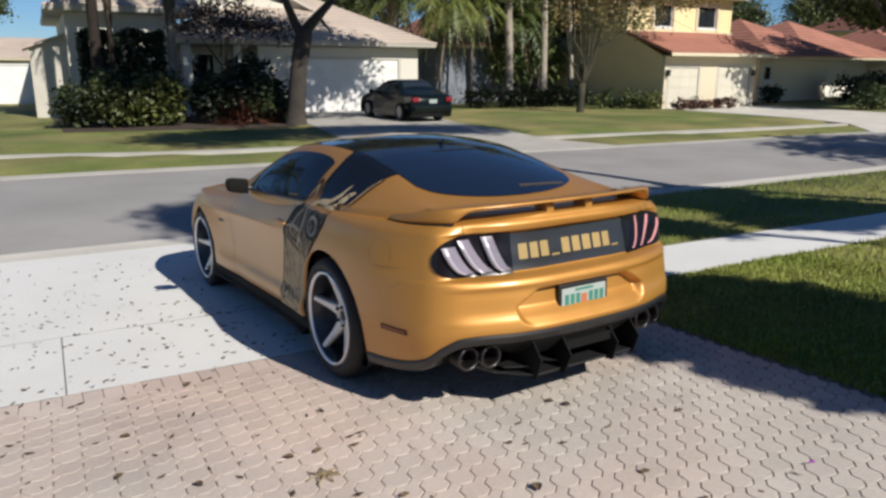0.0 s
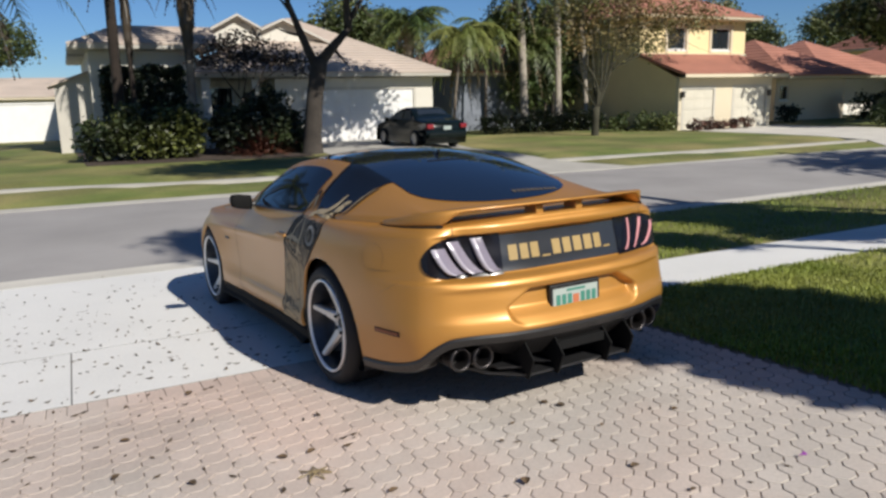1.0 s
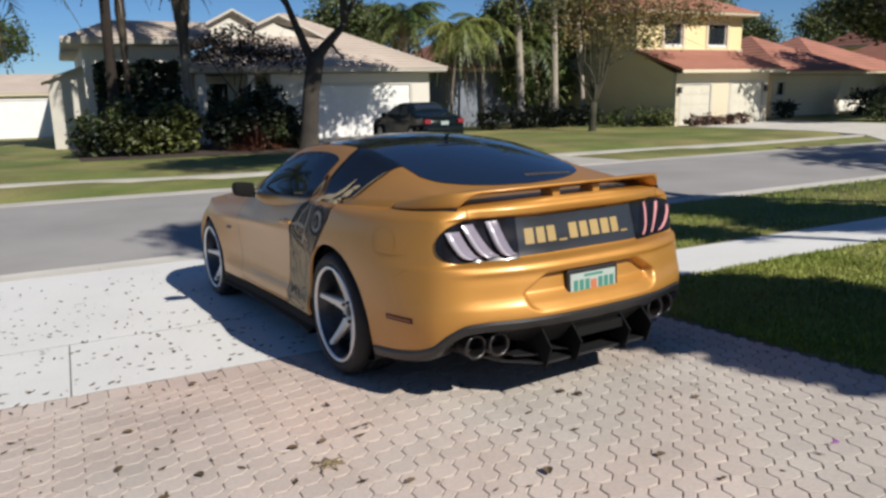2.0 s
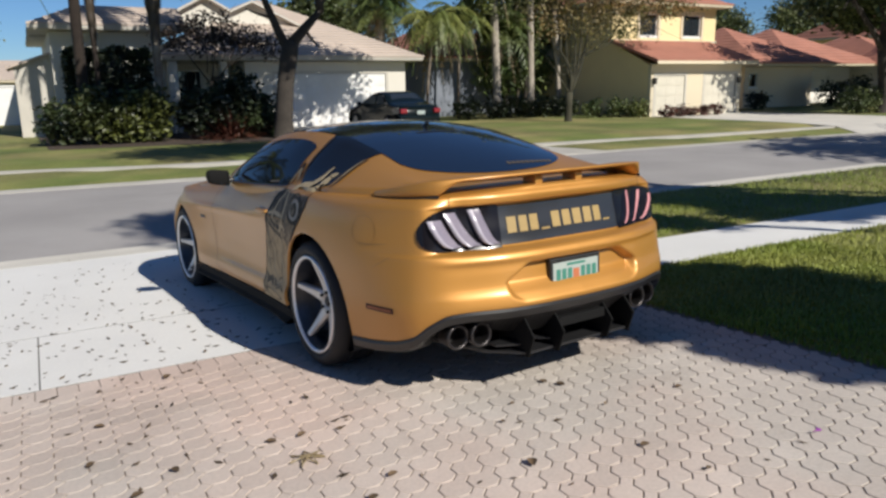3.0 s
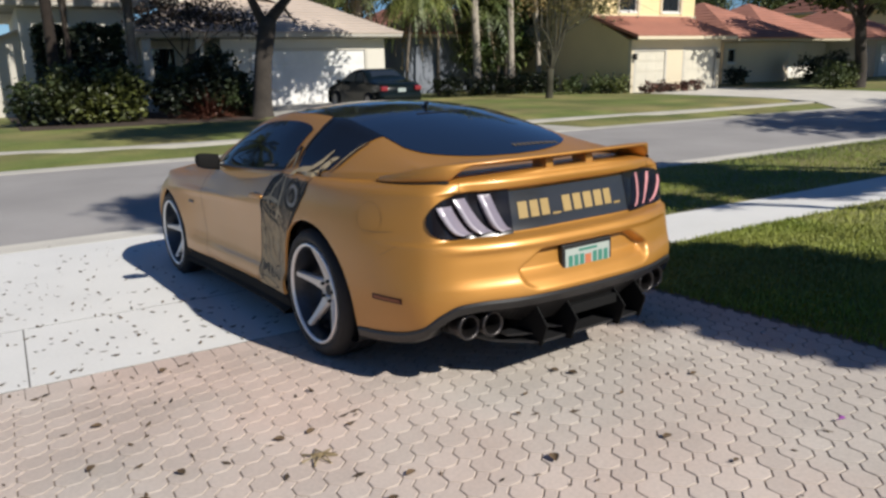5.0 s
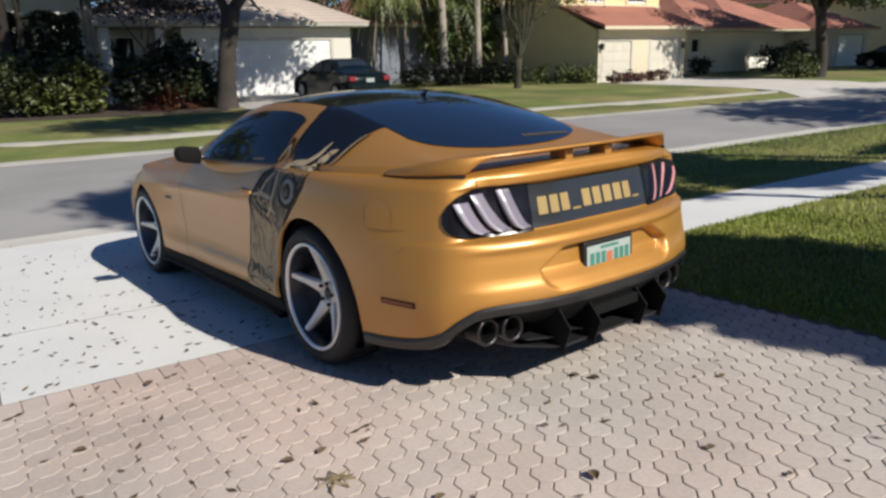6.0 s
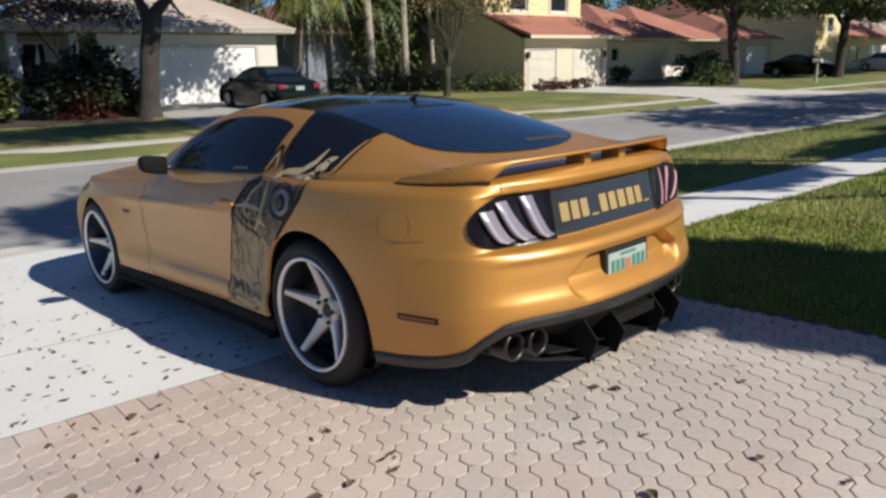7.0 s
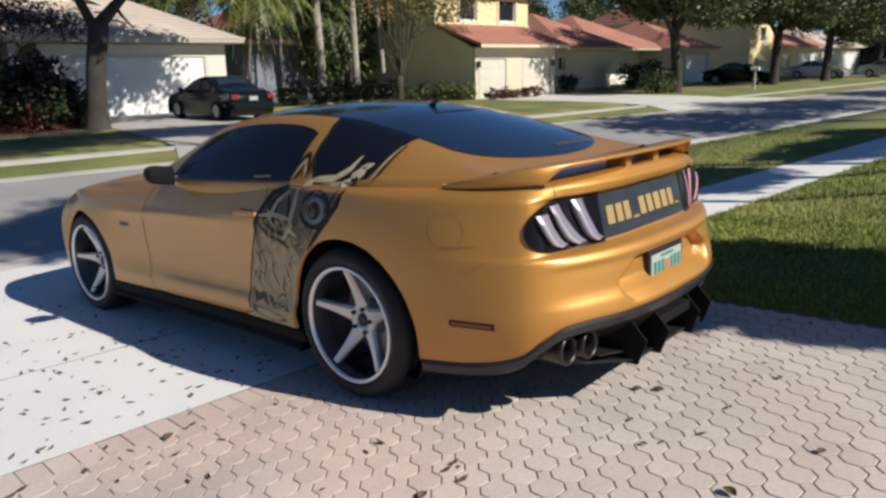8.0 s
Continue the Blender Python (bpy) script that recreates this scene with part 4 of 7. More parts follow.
    for x in (-0.13, 0.13):
        part("spoiler_post", boxes((x - 0.024, x + 0.024, -0.95 + 0.1 * abs(x), -0.85 + 0.1 * abs(x), 0.965, 1.018), bevel=0.008), M["gold"], spoiler)
    # door mirrors, handles, marker lamps, aerial
    for side in (-1, 1):
        bm = bmesh.new()
        vs = box(bm, -0.5, 0.5, -0.5, 0.5, -0.5, 0.5, bevel=0.0)
        bmesh.ops.subdivide_edges(bm, edges=list(bm.edges), cuts=6, use_grid_fill=True)
        for v in bm.verts:
            u, d, h = v.co.x * side * 2, v.co.y * 2, v.co.z * 2
            k = (1 - 0.22 * max(u, 0) ** 3) * (1 - 0.06 * abs(h) ** 4)
            v.co = Vector((side * 0.078 * u * (1 - 0.10 * h * h) * (1 - 0.12 * max(d, 0)), (0.030 + 0.035 * max(d, 0)) * d * (1 - 0.25 * abs(u) ** 3) * (1 - 0.2 * h * h), 0.056 * h * k * (1 - 0.18 * max(d, 0)) + 0.010 * u))
        bmesh.ops.translate(bm, verts=bm.verts, vec=(side * 0.945, 1.50, 0.978))
        mir = part("door_mirror", bm, M["skirt"], car, "black door mirror", smooth=True)
        part("mirror_stalk", boxes((min(side * 0.83, side * 0.93), max(side * 0.83, side * 0.93), 1.50, 1.56, 0.935, 0.965), bevel=0.01), M["black_trim"], mir)
        bm = bmesh.new()
        vs = box(bm, -0.012, 0.012, -0.095, 0.095, -0.013, 0.013, bevel=0.010)
        p = skin(S(0.74), 0.80, 0.006)
        bmesh.ops.translate(bm, verts=bm.verts, vec=(p.x * -side, 0.74, 0.80))
        part("door_handle", bm, M["gold"], car, smooth=True)
        flank_ribbon("handle_recess", [(0.68, 0.803), (0.80, 0.805)], 0.034, M["black_trim"], car, 0.001, side=side)
        verts, faces = [], []
        for i in range(9):
            y = -0.740 + 0.17 * i / 8
            for z in (0.434, 0.446):
                p = skin(S(y), z, 0.004)
                verts.append(Vector((p.x * -side, p.y, p.z)))
        for i in range(8):
            faces.append((2 * i, 2 * i + 1, 2 * i + 3, 2 * i + 2))
        mk = piece("side_marker", verts, faces, M["marker"], car, "dark red side marker lamp")
        flank_ribbon("marker_surround", [(-0.752, 0.440), (-0.558, 0.440)], 0.027, M["marker_rim"], mk, 0.002, side=side)
        # panel gaps
        flank_ribbon("door_gap", [(0.60, 0.945), (0.60, 0.80), (0.63, 0.55), (0.70, 0.37), (0.74, 0.30), (0.85, 0.27), (1.5, 0.262), (1.80, 0.27), (1.86, 0.34), (1.88, 0.6), (1.83, 0.80), (1.76, 0.92)], 0.0045, M["seam"], car, 0.0012, side=side)
        flank_ribbon("bumper_gap", [(-0.62, 0.635), (-0.68, 0.662), (-0.75, 0.70)], 0.003, M["gold_seam"], car, 0.0012, side=side, taper=True)
        ring = [(-0.555 + 0.078 * math.cos(a), 0.80 + 0.072 * math.sin(a)) for a in np.linspace(0, 2 * math.pi, 25)]
        flank_ribbon("fuel_flap_gap", ring, 0.0016, M["gold_seam"], car, 0.0011, 2, side=side)
        # flat darker strip, painted shade of a crease under the flap
        flank_ribbon("flank_crease", [(-0.52, 0.742), (-0.60, 0.738), (-0.70, 0.745)], 0.006, M["gold_seam"], car, 0.0011, side=side, taper=True)
        for a0 in (-0.5, math.pi - 0.5):
            arc = [(-0.555 + 0.075 * math.cos(a), 0.80 + 0.07 * math.sin(a)) for a in np.linspace(a0, a0 + 1.0, 9)]
            flank_ribbon("fuel_flap_gap", arc, 0.0022, M["gold_seam"], car, 0.0012, 2, side=side, taper=True)
        flank_ribbon("wing_badge", [(2.06, 0.655), (2.16, 0.655)], 0.022, M["black_trim"], car, 0.004, side=side)
    vs, fs = tube([(0, 0.28, 1.262), (0, 0.25, 1.285), (0, 0.225, 1.292)], [0.025, 0.014, 0.006], 10)
    piece("roof_aerial", [Vector((v.x * 0.6, v.y, v.z)) for v in vs], fs, M["black_paint"], car, smooth=True)
    patch("brake_light_strip", on(0.006), np.linspace(0.11, 0.135, 3), lambda y: 1.72, lambda y: 2.0, M["black_trim"], car, "", 4, True)
    for k in range(10):
        v0 = 1.34 + 0.058 * k
        patch("window_script", lambda y, v: Vector((-cabin(y, v, 0.0065).x, cabin(y, v, 0.0065).y, cabin(y, v, 0.0065).z)), np.linspace(-0.475, -0.445, 3), lambda y: v0, lambda y: v0 + 0.038, M["decal_mid"], car, "", 1)
    # graphics on both flanks
    lo_y = curve_of([0.27, 0.34, 0.45, 0.55, 0.64, 0.70, 0.79, 0.88, 0.95], [0.395, 0.392, 0.382, 0.345, 0.27, 0.215, 0.115, 0.03, -0.01])
    hi_y = curve_of([0.27, 0.41, 0.60, 0.73, 0.83, 0.90, 0.95], [0.79, 0.79, 0.735, 0.66, 0.607, 0.545, 0.42])
    outline = [([(0.43, 0.944), (0.55, 0.902), (0.607, 0.831), (0.655, 0.745), (0.665, 0.70)], 0.038), ([(0.67, 0.72), (0.735, 0.60), (0.775, 0.50), (0.79, 0.42)], 0.011), ([(-0.01, 0.946), (0.02, 0.879), (0.105, 0.791), (0.18, 0.715), (0.235, 0.665)], 0.026), ([(0.03, 0.946), (0.062, 0.884), (0.142, 0.80), (0.212, 0.73)], 0.012), ([(0.79, 0.44), (0.785, 0.36), (0.77, 0.31)], 0.016)]
    pillar = [([(0.36, 1.222), (0.352, 1.16), (0.335, 1.09), (0.30, 1.0)], 0.020), ([(-0.118, 1.10), (-0.122, 1.03), (-0.128, 0.972)], 0.018), ([(0.45, 0.975), (0.43, 1.04), (0.40, 1.10), (0.378, 1.092), (0.345, 1.037), (0.328, 0.98)], 0.020), ([(0.40, 0.975), (0.395, 1.03)], 0.022), ([(0.12, 0.968), (0.05, 0.975), (-0.03, 0.966)], 0.030), ([(0.26, 0.968), (0.18, 0.985), (0.13, 1.0)], 0.024)]
    bubble = [([(0.42, 0.936), (0.53, 0.868), (0.572, 0.80), (0.51, 0.736), (0.38, 0.724), (0.295, 0.787)], 0.034), ([(0.47, 0.895), (0.50, 0.83), (0.46, 0.775), (0.40, 0.765)], 0.044), ([(0.40, 0.90), (0.37, 0.83), (0.38, 0.77)], 0.030), ([(0.62, 0.76), (0.56, 0.71), (0.46, 0.69), (0.38, 0.66)], 0.024)]
    eye = [([(0.17 + 0.105 * math.cos(a), 0.853 + 0.074 * math.sin(a)) for a in np.linspace(0.3, 6.4, 14)], 0.030), ([(0.175 + 0.03 * math.cos(a), 0.845 + 0.03 * math.sin(a)) for a in np.linspace(0.0, 5.0, 8)], 0.030)]
    zigzag = [([(0.32, 0.75), (0.27, 0.70), (0.33, 0.67), (0.29, 0.63)], 0.020), ([(0.66, 0.66), (0.62, 0.56), (0.66, 0.47)], 0.013), ([(0.55, 0.62), (0.57, 0.52), (0.52, 0.45)], 0.012), ([(0.47, 0.50), (0.49, 0.44)], 0.020), ([(0.69, 0.54), (0.70, 0.45)], 0.016)]
    blot = [([(0.77, 0.415), (0.71, 0.375), (0.66, 0.395), (0.60, 0.35)], 0.036), ([(0.76, 0.325), (0.66, 0.31), (0.56, 0.30), (0.45, 0.298)], 0.050), ([(0.62, 0.40), (0.55, 0.355), (0.48, 0.37), (0.42, 0.345)], 0.028)]
    pale = [([(0.40, 0.925), (0.485, 0.875), (0.525, 0.80), (0.48, 0.752)], 0.022), ([(0.335, 0.94), (0.335, 0.87), (0.345, 0.80), (0.33, 0.755)], 0.034), ([(0.62, 0.80), (0.50, 0.812), (0.40, 0.803), (0.34, 0.798)], 0.022), ([(0.42, 0.70), (0.36, 0.752), (0.30, 0.72)], 0.026), ([(0.56, 0.835), (0.50, 0.775)], 0.010)]
    pale_eye = [([(0.172 + 0.062 * math.cos(a), 0.848 + 0.05 * math.sin(a)) for a in np.linspace(0.6, 6.2, 12)], 0.022)]
    pale_top = [([(0.43, 0.985), (0.41, 1.04), (0.385, 1.075), (0.36, 1.03), (0.35, 0.99)], 0.016), ([(0.30, 0.952), (0.235, 0.976), (0.122, 0.98), (0.062, 1.028), (0.045, 1.078)], 0.040), ([(0.045, 0.958), (-0.03, 0.985), (-0.01, 1.028), (-0.055, 1.042)], 0.042), ([(0.03, 1.0), (-0.04, 1.015)], 0.042), ([(0.20, 0.962), (0.10, 0.957), (0.0, 0.962)], 0.013), ([(-0.103, 1.10), (-0.105, 1.04), (-0.108, 0.985)], 0.009)]
    pale_low = [([(0.71, 0.64), (0.68, 0.55), (0.72, 0.46), (0.66, 0.42)], 0.020), ([(0.60, 0.64), (0.59, 0.54), (0.63, 0.46), (0.55, 0.40)], 0.022), ([(0.44, 0.63), (0.47, 0.54), (0.43, 0.47), (0.47, 0.40)], 0.026), ([(0.67, 0.345), (0.58, 0.335), (0.50, 0.325)], 0.013)]
    scribble = random.Random(11)
    fine_dark, fine_pale = [], []
    for k in range(30):
        z = 0.29 + 0.64 * scribble.random()
        y = lo_y(z) + (hi_y(z) - lo_y(z)) * (0.08 + 0.84 * scribble.random())
        a, turn, line = scribble.uniform(0.9, 2.2), scribble.uniform(-0.7, 0.7), []
        for q in range(5):
            line.append((min(max(y, lo_y(z) + 0.005), hi_y(z) - 0.005), z))
            y, z = y + 0.030 * math.cos(a), min(max(z + 0.034 * math.sin(a), 0.28), 0.94)
            a += turn
        (fine_dark if k % 2 else fine_pale).append((line, scribble.uniform(0.005, 0.012)))
    for side in (-1, 1):
        verts, faces = [], []
        zs = np.linspace(0.268, 0.947, 40)
        for z in zs:
            for j in range(17):
                y = lo_y(z) + (hi_y(z) - lo_y(z)) * j / 16
                p = side_point(y, z, 0.0013)
                verts.append(Vector((p.x * -side, p.y, p.z)))
        for i in range(39):
            for j in range(16):
                faces.append((i * 17 + j, i * 17 + j + 1, i * 17 + j + 18, i * 17 + j + 17))
        art = piece("flank_graphic", verts, faces, M["decal_mid"], car, "smoky bronze and charcoal graffiti graphic", smooth=True)
        for group, mat, lift in ((outline, "decal_dark", 0.0), (pillar, "decal_dark", 0.0), (bubble, "decal_dark", 0.0), (eye, "decal_dark", 0.0), (zigzag, "decal_grey", 0.0), (blot, "decal_grey", 0.0), (fine_dark, "decal_grey", 0.0005), (pale, "decal_light", 0.001), (pale_eye, "decal_blue", 0.001), (pale_top, "decal_light", 0.001), (pale_low, "decal_light", 0.001), (fine_pale, "decal_light", 0.0006)):
            for line, w in group:
                flank_ribbon("graphic_stroke", line, w, M[mat], art, (0.0062 if max(q[1] for q in line) > 0.955 else 0.0022) + lift, side=side, taper=True)
        flank_ribbon("window_sticker", [(0.60, 0.99), (0.74, 0.984)], 0.016, M["decal_mid"], car, 0.0056, side=side)
    # wheels
    for side in (-1, 1):
        turn = pose(0, 0, 0, 0, 0, 0 if side < 0 else 180)
        build_wheel(car, pose(side * 0.80, 0.012, 0.345) @ turn, 0.345, 0.267, 0.285, -2)
        build_wheel(car, pose(side * 0.785, 2.72, 0.341) @ turn, 0.341, 0.267, 0.26, -12)
    return car


coupe = build_coupe()
# ---- houses across the street ----
def wall(name, a, b, z0, z1, openings, mat, parent, thick=0.2, label=""):
    """An upright wall from a to b (plan), with openings (from, to, low, high) along it; its outer face lies on the line."""
    a, b = Vector((*a, 0)), Vector((*b, 0))
    d = b - a
    length = d.length
    d.normalize()
    n = Vector((-d.y, d.x, 0))
    bm = bmesh.new()
    cuts = sorted({0.0, length} | {o[0] for o in openings} | {o[1] for o in openings})
    m = Matrix((( d.x, n.x, 0, a.x), (d.y, n.y, 0, a.y), (0, 0, 1, 0), (0, 0, 0, 1)))
    for u0, u1 in zip(cuts, cuts[1:]):
        mid = (u0 + u1) / 2
        o = next((o for o in openings if o[0] <= mid <= o[1]), None)
        for lo, hi in ([(z0, z1)] if o is None else [(z0, o[2]), (o[3], z1)]):
            if hi - lo > 0.01:
                box(bm, u0, u1, 0, thick, lo, hi, m=m)
    bmesh.ops.remove_doubles(bm, verts=bm.verts, dist=0.001)
    return part(name, bm, mat, parent, label)


def window(parent, x0, x1, y, z0, z1, bars=1, frame_mat=None):
    w = part("window", boxes((x0 - 0.06, x1 + 0.06, y - 0.03, y + 0.12, z0 - 0.09, z0), bevel=0.01), M["white_paint"], parent, "window with a pale sill")
    part("window_frame", boxes((x0, x0 + 0.06, y + 0.05, y + 0.12, z0, z1), (x1 - 0.06, x1, y + 0.05, y + 0.12, z0, z1), (x0 + 0.06, x1 - 0.06, y + 0.05, y + 0.12, z1 - 0.06, z1), (x0 + 0.06, x1 - 0.06, y + 0.05, y + 0.12, z0, z0 + 0.06)), frame_mat or M["white_paint"], w)
    for k in range(bars + 1):
        a, b = x0 + 0.06 + (x1 - x0 - 0.12) * k / (bars + 1), x0 + 0.06 + (x1 - x0 - 0.12) * (k + 1) / (bars + 1)
        part("pane", boxes((a + 0.01, b - 0.01, y + 0.08, y + 0.09, z0 + 0.06, z1 - 0.06)), M["window"], w)
    return w


def garage_door(parent, x0, x1, y, z0, z1, label, rows=4, cols=8, paint="white_paint"):
    d = part("garage_door", boxes((x0, x1, y + 0.05, y + 0.09, z0, z1)), M[paint], parent, label)
    h = (z1 - z0) / rows
    w = (x1 - x0) / cols
    for r in range(rows):
        part("door_section", boxes((x0 + 0.01, x1 - 0.01, y + 0.032, y + 0.05, z0 + r * h + 0.012, z0 + (r + 1) * h - 0.012), bevel=0.006), M[paint], d)
        for c in range(cols):
            part("panel", boxes((x0 + c * w + 0.08, x0 + (c + 1) * w - 0.08, y + 0.024, y + 0.032, z0 + r * h + 0.1, z0 + (r + 1) * h - 0.1), bevel=0.003), M[paint], d)
    part("door_casing", boxes((x0 - 0.12, x0, y - 0.012, y + 0.05, z0, z1 + 0.12), (x1, x1 + 0.12, y - 0.012, y + 0.05, z0, z1 + 0.12), (x0, x1, y - 0.012, y + 0.05, z1, z1 + 0.12)), M["trim"], parent, "pale trim round the garage door")
    return d


def roof_plane(name, corners, mat, parent, thick=0.12, rows=0, cover=None, label=""):
    """A sloping roof face (corners: low left, low right, high right, high left) with courses that step up it."""
    a, b, c, d = [Vector(p) for p in corners]
    n = (b - a).cross(d - a).normalized()
    verts = [p for p in (a, b, c, d)] + [p - n * thick for p in (a, b, c, d)]
    faces = [(0, 1, 2, 3), (7, 6, 5, 4), (0, 4, 5, 1), (1, 5, 6, 2), (2, 6, 7, 3), (3, 7, 4, 0)]
    if rows:
        faces = faces[1:]
        last = (0, 1)
        for r in range(rows):
            t0, t1 = r / rows, (r + 1) / rows
            o = len(verts)
            verts += [a.lerp(d, t0) + n * 0.035, b.lerp(c, t0) + n * 0.035]
            faces.append((*last, o + 1, o))
            if r < rows - 1:
                verts += [a.lerp(d, t1) + n * 0.006, b.lerp(c, t1) + n * 0.006]
                last = (o + 2, o + 3)
            else:
                last = (3, 2)
            faces.append((o, o + 1, last[1], last[0]))
    return piece(name, verts, faces, mat, parent, label)


def hip_roof(parent, x0, x1, y0, y1, z, pitch, mat, rows=14, thick=0.12, fascia=None, left_hip=True, right_hip=True):
    h = (y1 - y0) / 2
    ridge = z + pitch * h
    xa, xb = (x0 + h if left_hip else x0), (x1 - h if right_hip else x1)
    if xa > xb:
        xa = xb = (x0 + x1) / 2
    ym = (y0 + y1) / 2
    roof_plane("roof_slope", [(x0, y0, z), (x1, y0, z), (xb, ym, ridge), (xa, ym, ridge)], mat, parent, thick, rows)
    roof_plane("roof_slope", [(x1, y1, z), (x0, y1, z), (xa, ym, ridge), (xb, ym, ridge)], mat, parent, thick)
    roof_plane("roof_slope", [(x0, y1, z), (x0, y0, z), (xa, ym, ridge), (xa, ym, ridge + 0.001)], mat, parent, thick, rows if left_hip else 0)
    roof_plane("roof_slope", [(x1, y0, z), (x1, y1, z), (xb, ym, ridge + 0.001), (xb, ym, ridge)], mat, parent, thick, rows if right_hip else 0)
    f = fascia or M["trim"]
    part("fascia", boxes((x0, x1, y0 - 0.03, y0, z - 0.15, z - 0.02), (x0 - 0.03, x0, y0, y1, z - 0.15, z - 0.02), (x1, x1 + 0.03, y0, y1, z - 0.15, z - 0.02)), f, parent, "pale fascia board")
    part("drip_edge", boxes((x0 - 0.04, x1 + 0.04, y0 - 0.06, y0 - 0.03, z - 0.05, z + 0.035)), mat, parent, "edge of the roof covering")
    part("soffit", boxes((x0, x1, y0, y1, z - 0.19, z - 0.155)), f, parent)
    return ridge


def gable(parent, xc, left, right, y, top, k, depth, mat_wall, mat_roof):
    """A front gable with its peak at top, falling by k to both sides as far as left and right."""
    plan = [(xc - left, top - k * left - 0.5), (xc + right, top - k * right - 0.5), (xc + right, top - k * right), (xc, top), (xc - left, top - k * left)]
    vs = [Vector((x, yy, z)) for yy in (y, y + 0.2) for x, z in plan]
    piece("gable_wall", vs, [(0, 1, 2, 3, 4), (9, 8, 7, 6, 5)] + [(i, i + 5, (i + 1) % 5 + 5, (i + 1) % 5) for i in range(5)], mat_wall, parent)
    for s, half in ((-1, left), (1, right)):
        o = 0.3 if half > 1.2 else 0.0
        z, rise = top - k * half, k * half
        c = [(xc + s * (half + o), y - 0.3, z - o * k + 0.05), (xc + s * (half + o), y + depth, z - o * k + 0.05), (xc, y + depth, z + rise + 0.05), (xc, y - 0.3, z + rise + 0.05)]
        roof_plane("gable_roof", c if s > 0 else [c[1], c[0], c[3], c[2]], mat_roof, parent, 0.1)
        p, q = Vector(c[0]), Vector(c[3])
        vs = [p + Vector((0, -0.02, -0.09)), q + Vector((0, -0.02, -0.09)), q + Vector((0, -0.02, 0)), p + Vector((0, -0.02, 0))]
        vs += [v + Vector((0, 0.05, 0)) for v in vs]
        piece("barge_board", vs, [(0, 1, 2, 3), (7, 6, 5, 4), (0, 4, 5, 1), (2, 6, 7, 3)], M["trim"], parent)


GZ = 0.13


def white_house():
    h = empty("house", Matrix(), "white stucco bungalow with a tan shingle roof and garage", "house")
    wall("wall", (5.55, 20.6), (12.6, 20.6), 0.0, 2.75, [(1.2, 6.1, 0.0, 2.27)], M["stucco_white"], h)
    wall("wall", (12.6, 20.8), (12.6, 30.8), 0.0, 2.75, [], M["stucco_white"], h)
    wall("wall", (2.6, 22.6), (5.75, 22.6), 0.0, 2.75, [(0.55, 1.7, 1.0, 2.5), (2.1, 3.0, 0.1, 2.25)], M["stucco_white"], h)
    wall("wall", (5.55, 22.6), (5.55, 20.8), 0.0, 2.75, [], M["stucco_white"], h)
    wall("wall", (-1.15, 20.8), (2.6, 20.8), 0.0, 3.80, [(1.0, 2.9, 1.0, 2.6)], M["stucco_white"], h)
    wall("wall", (-1.15, 30.8), (-1.15, 21.0), 0.0, 3.80, [], M["stucco_white"], h)
    wall("wall", (2.6, 21.0), (2.6, 30.8), 0.0, 3.80, [], M["stucco_white"], h)
    wall("wall", (12.6, 31), (-1.15, 31), 0.0, 3.0, [], M["stucco_white"], h)
    window(h, 3.15, 4.3, 22.6, 1.0, 2.5, 1)
    window(h, -0.15, 1.75, 20.8, 1.0, 2.6, 2)
    d = part("front_door", boxes((4.7, 5.6, 22.66, 22.72, 0.1, 2.25), bevel=0.01), M["dark_frame"], h, "dark front door")
    for z in (0.3, 1.25):
        part("door_panel", boxes((4.82, 5.48, 22.64, 22.66, z, z + 0.8), bevel=0.01), M["dark_frame"], d)
    garage_door(h, 6.75, 11.65, 20.6, 0.1, 2.27, "white panelled double garage door in dappled shade")
    hip_roof(h, 2.2, 13.2, 20.05, 31.5, 2.98, 0.47, M["roof_tan"], 22)
    hip_roof(h, -1.75, 3.4, 20.15, 23.6, 4.02, 0.45, M["roof_tan"], 7, right_hip=False)
    hip_roof(h, -1.75, 3.0, 23.6, 31.5, 3.95, 0.19, M["roof_tan"], 8)
    gable(h, 4.69, 1.65, 0.96, 23.0, 5.40, 0.54, 6.0, M["stucco_white"], M["roof_tan"])
    gable(h, 6.61, 0.96, 1.80, 23.0, 5.26, 0.46, 6.0, M["stucco_white"], M["roof_tan"])
    vs = [Vector((x, y, z)) for y in (21.6, 25.5) for x, z in ((-2.35, 0.0), (-1.16, 0.0), (-1.16, 3.05), (-2.35, 2.62))]
    piece("lean_to", vs, [(0, 1, 2, 3), (7, 6, 5, 4), (0, 4, 5, 1), (1, 5, 6, 2), (2, 6, 7, 3), (3, 7, 4, 0)], M["trim"], h, "white stucco lean-to at the end of the bungalow")
    roof_plane("lean_to_roof", [(-2.6, 25.7, 2.60), (-2.6, 21.4, 2.60), (-1.16, 21.4, 3.12), (-1.16, 25.7, 3.12)], M["roof_tan"], h, 0.08)
    part("porch_column", boxes((4.55, 4.82, 20.3, 20.55, 0.05, 2.75), bevel=0.02), M["stucco_white"], h)
    part("porch_column", boxes((2.62, 2.95, 20.2, 20.5, 0.05, 2.75), bevel=0.02), M["stucco_white"], h)
    return h


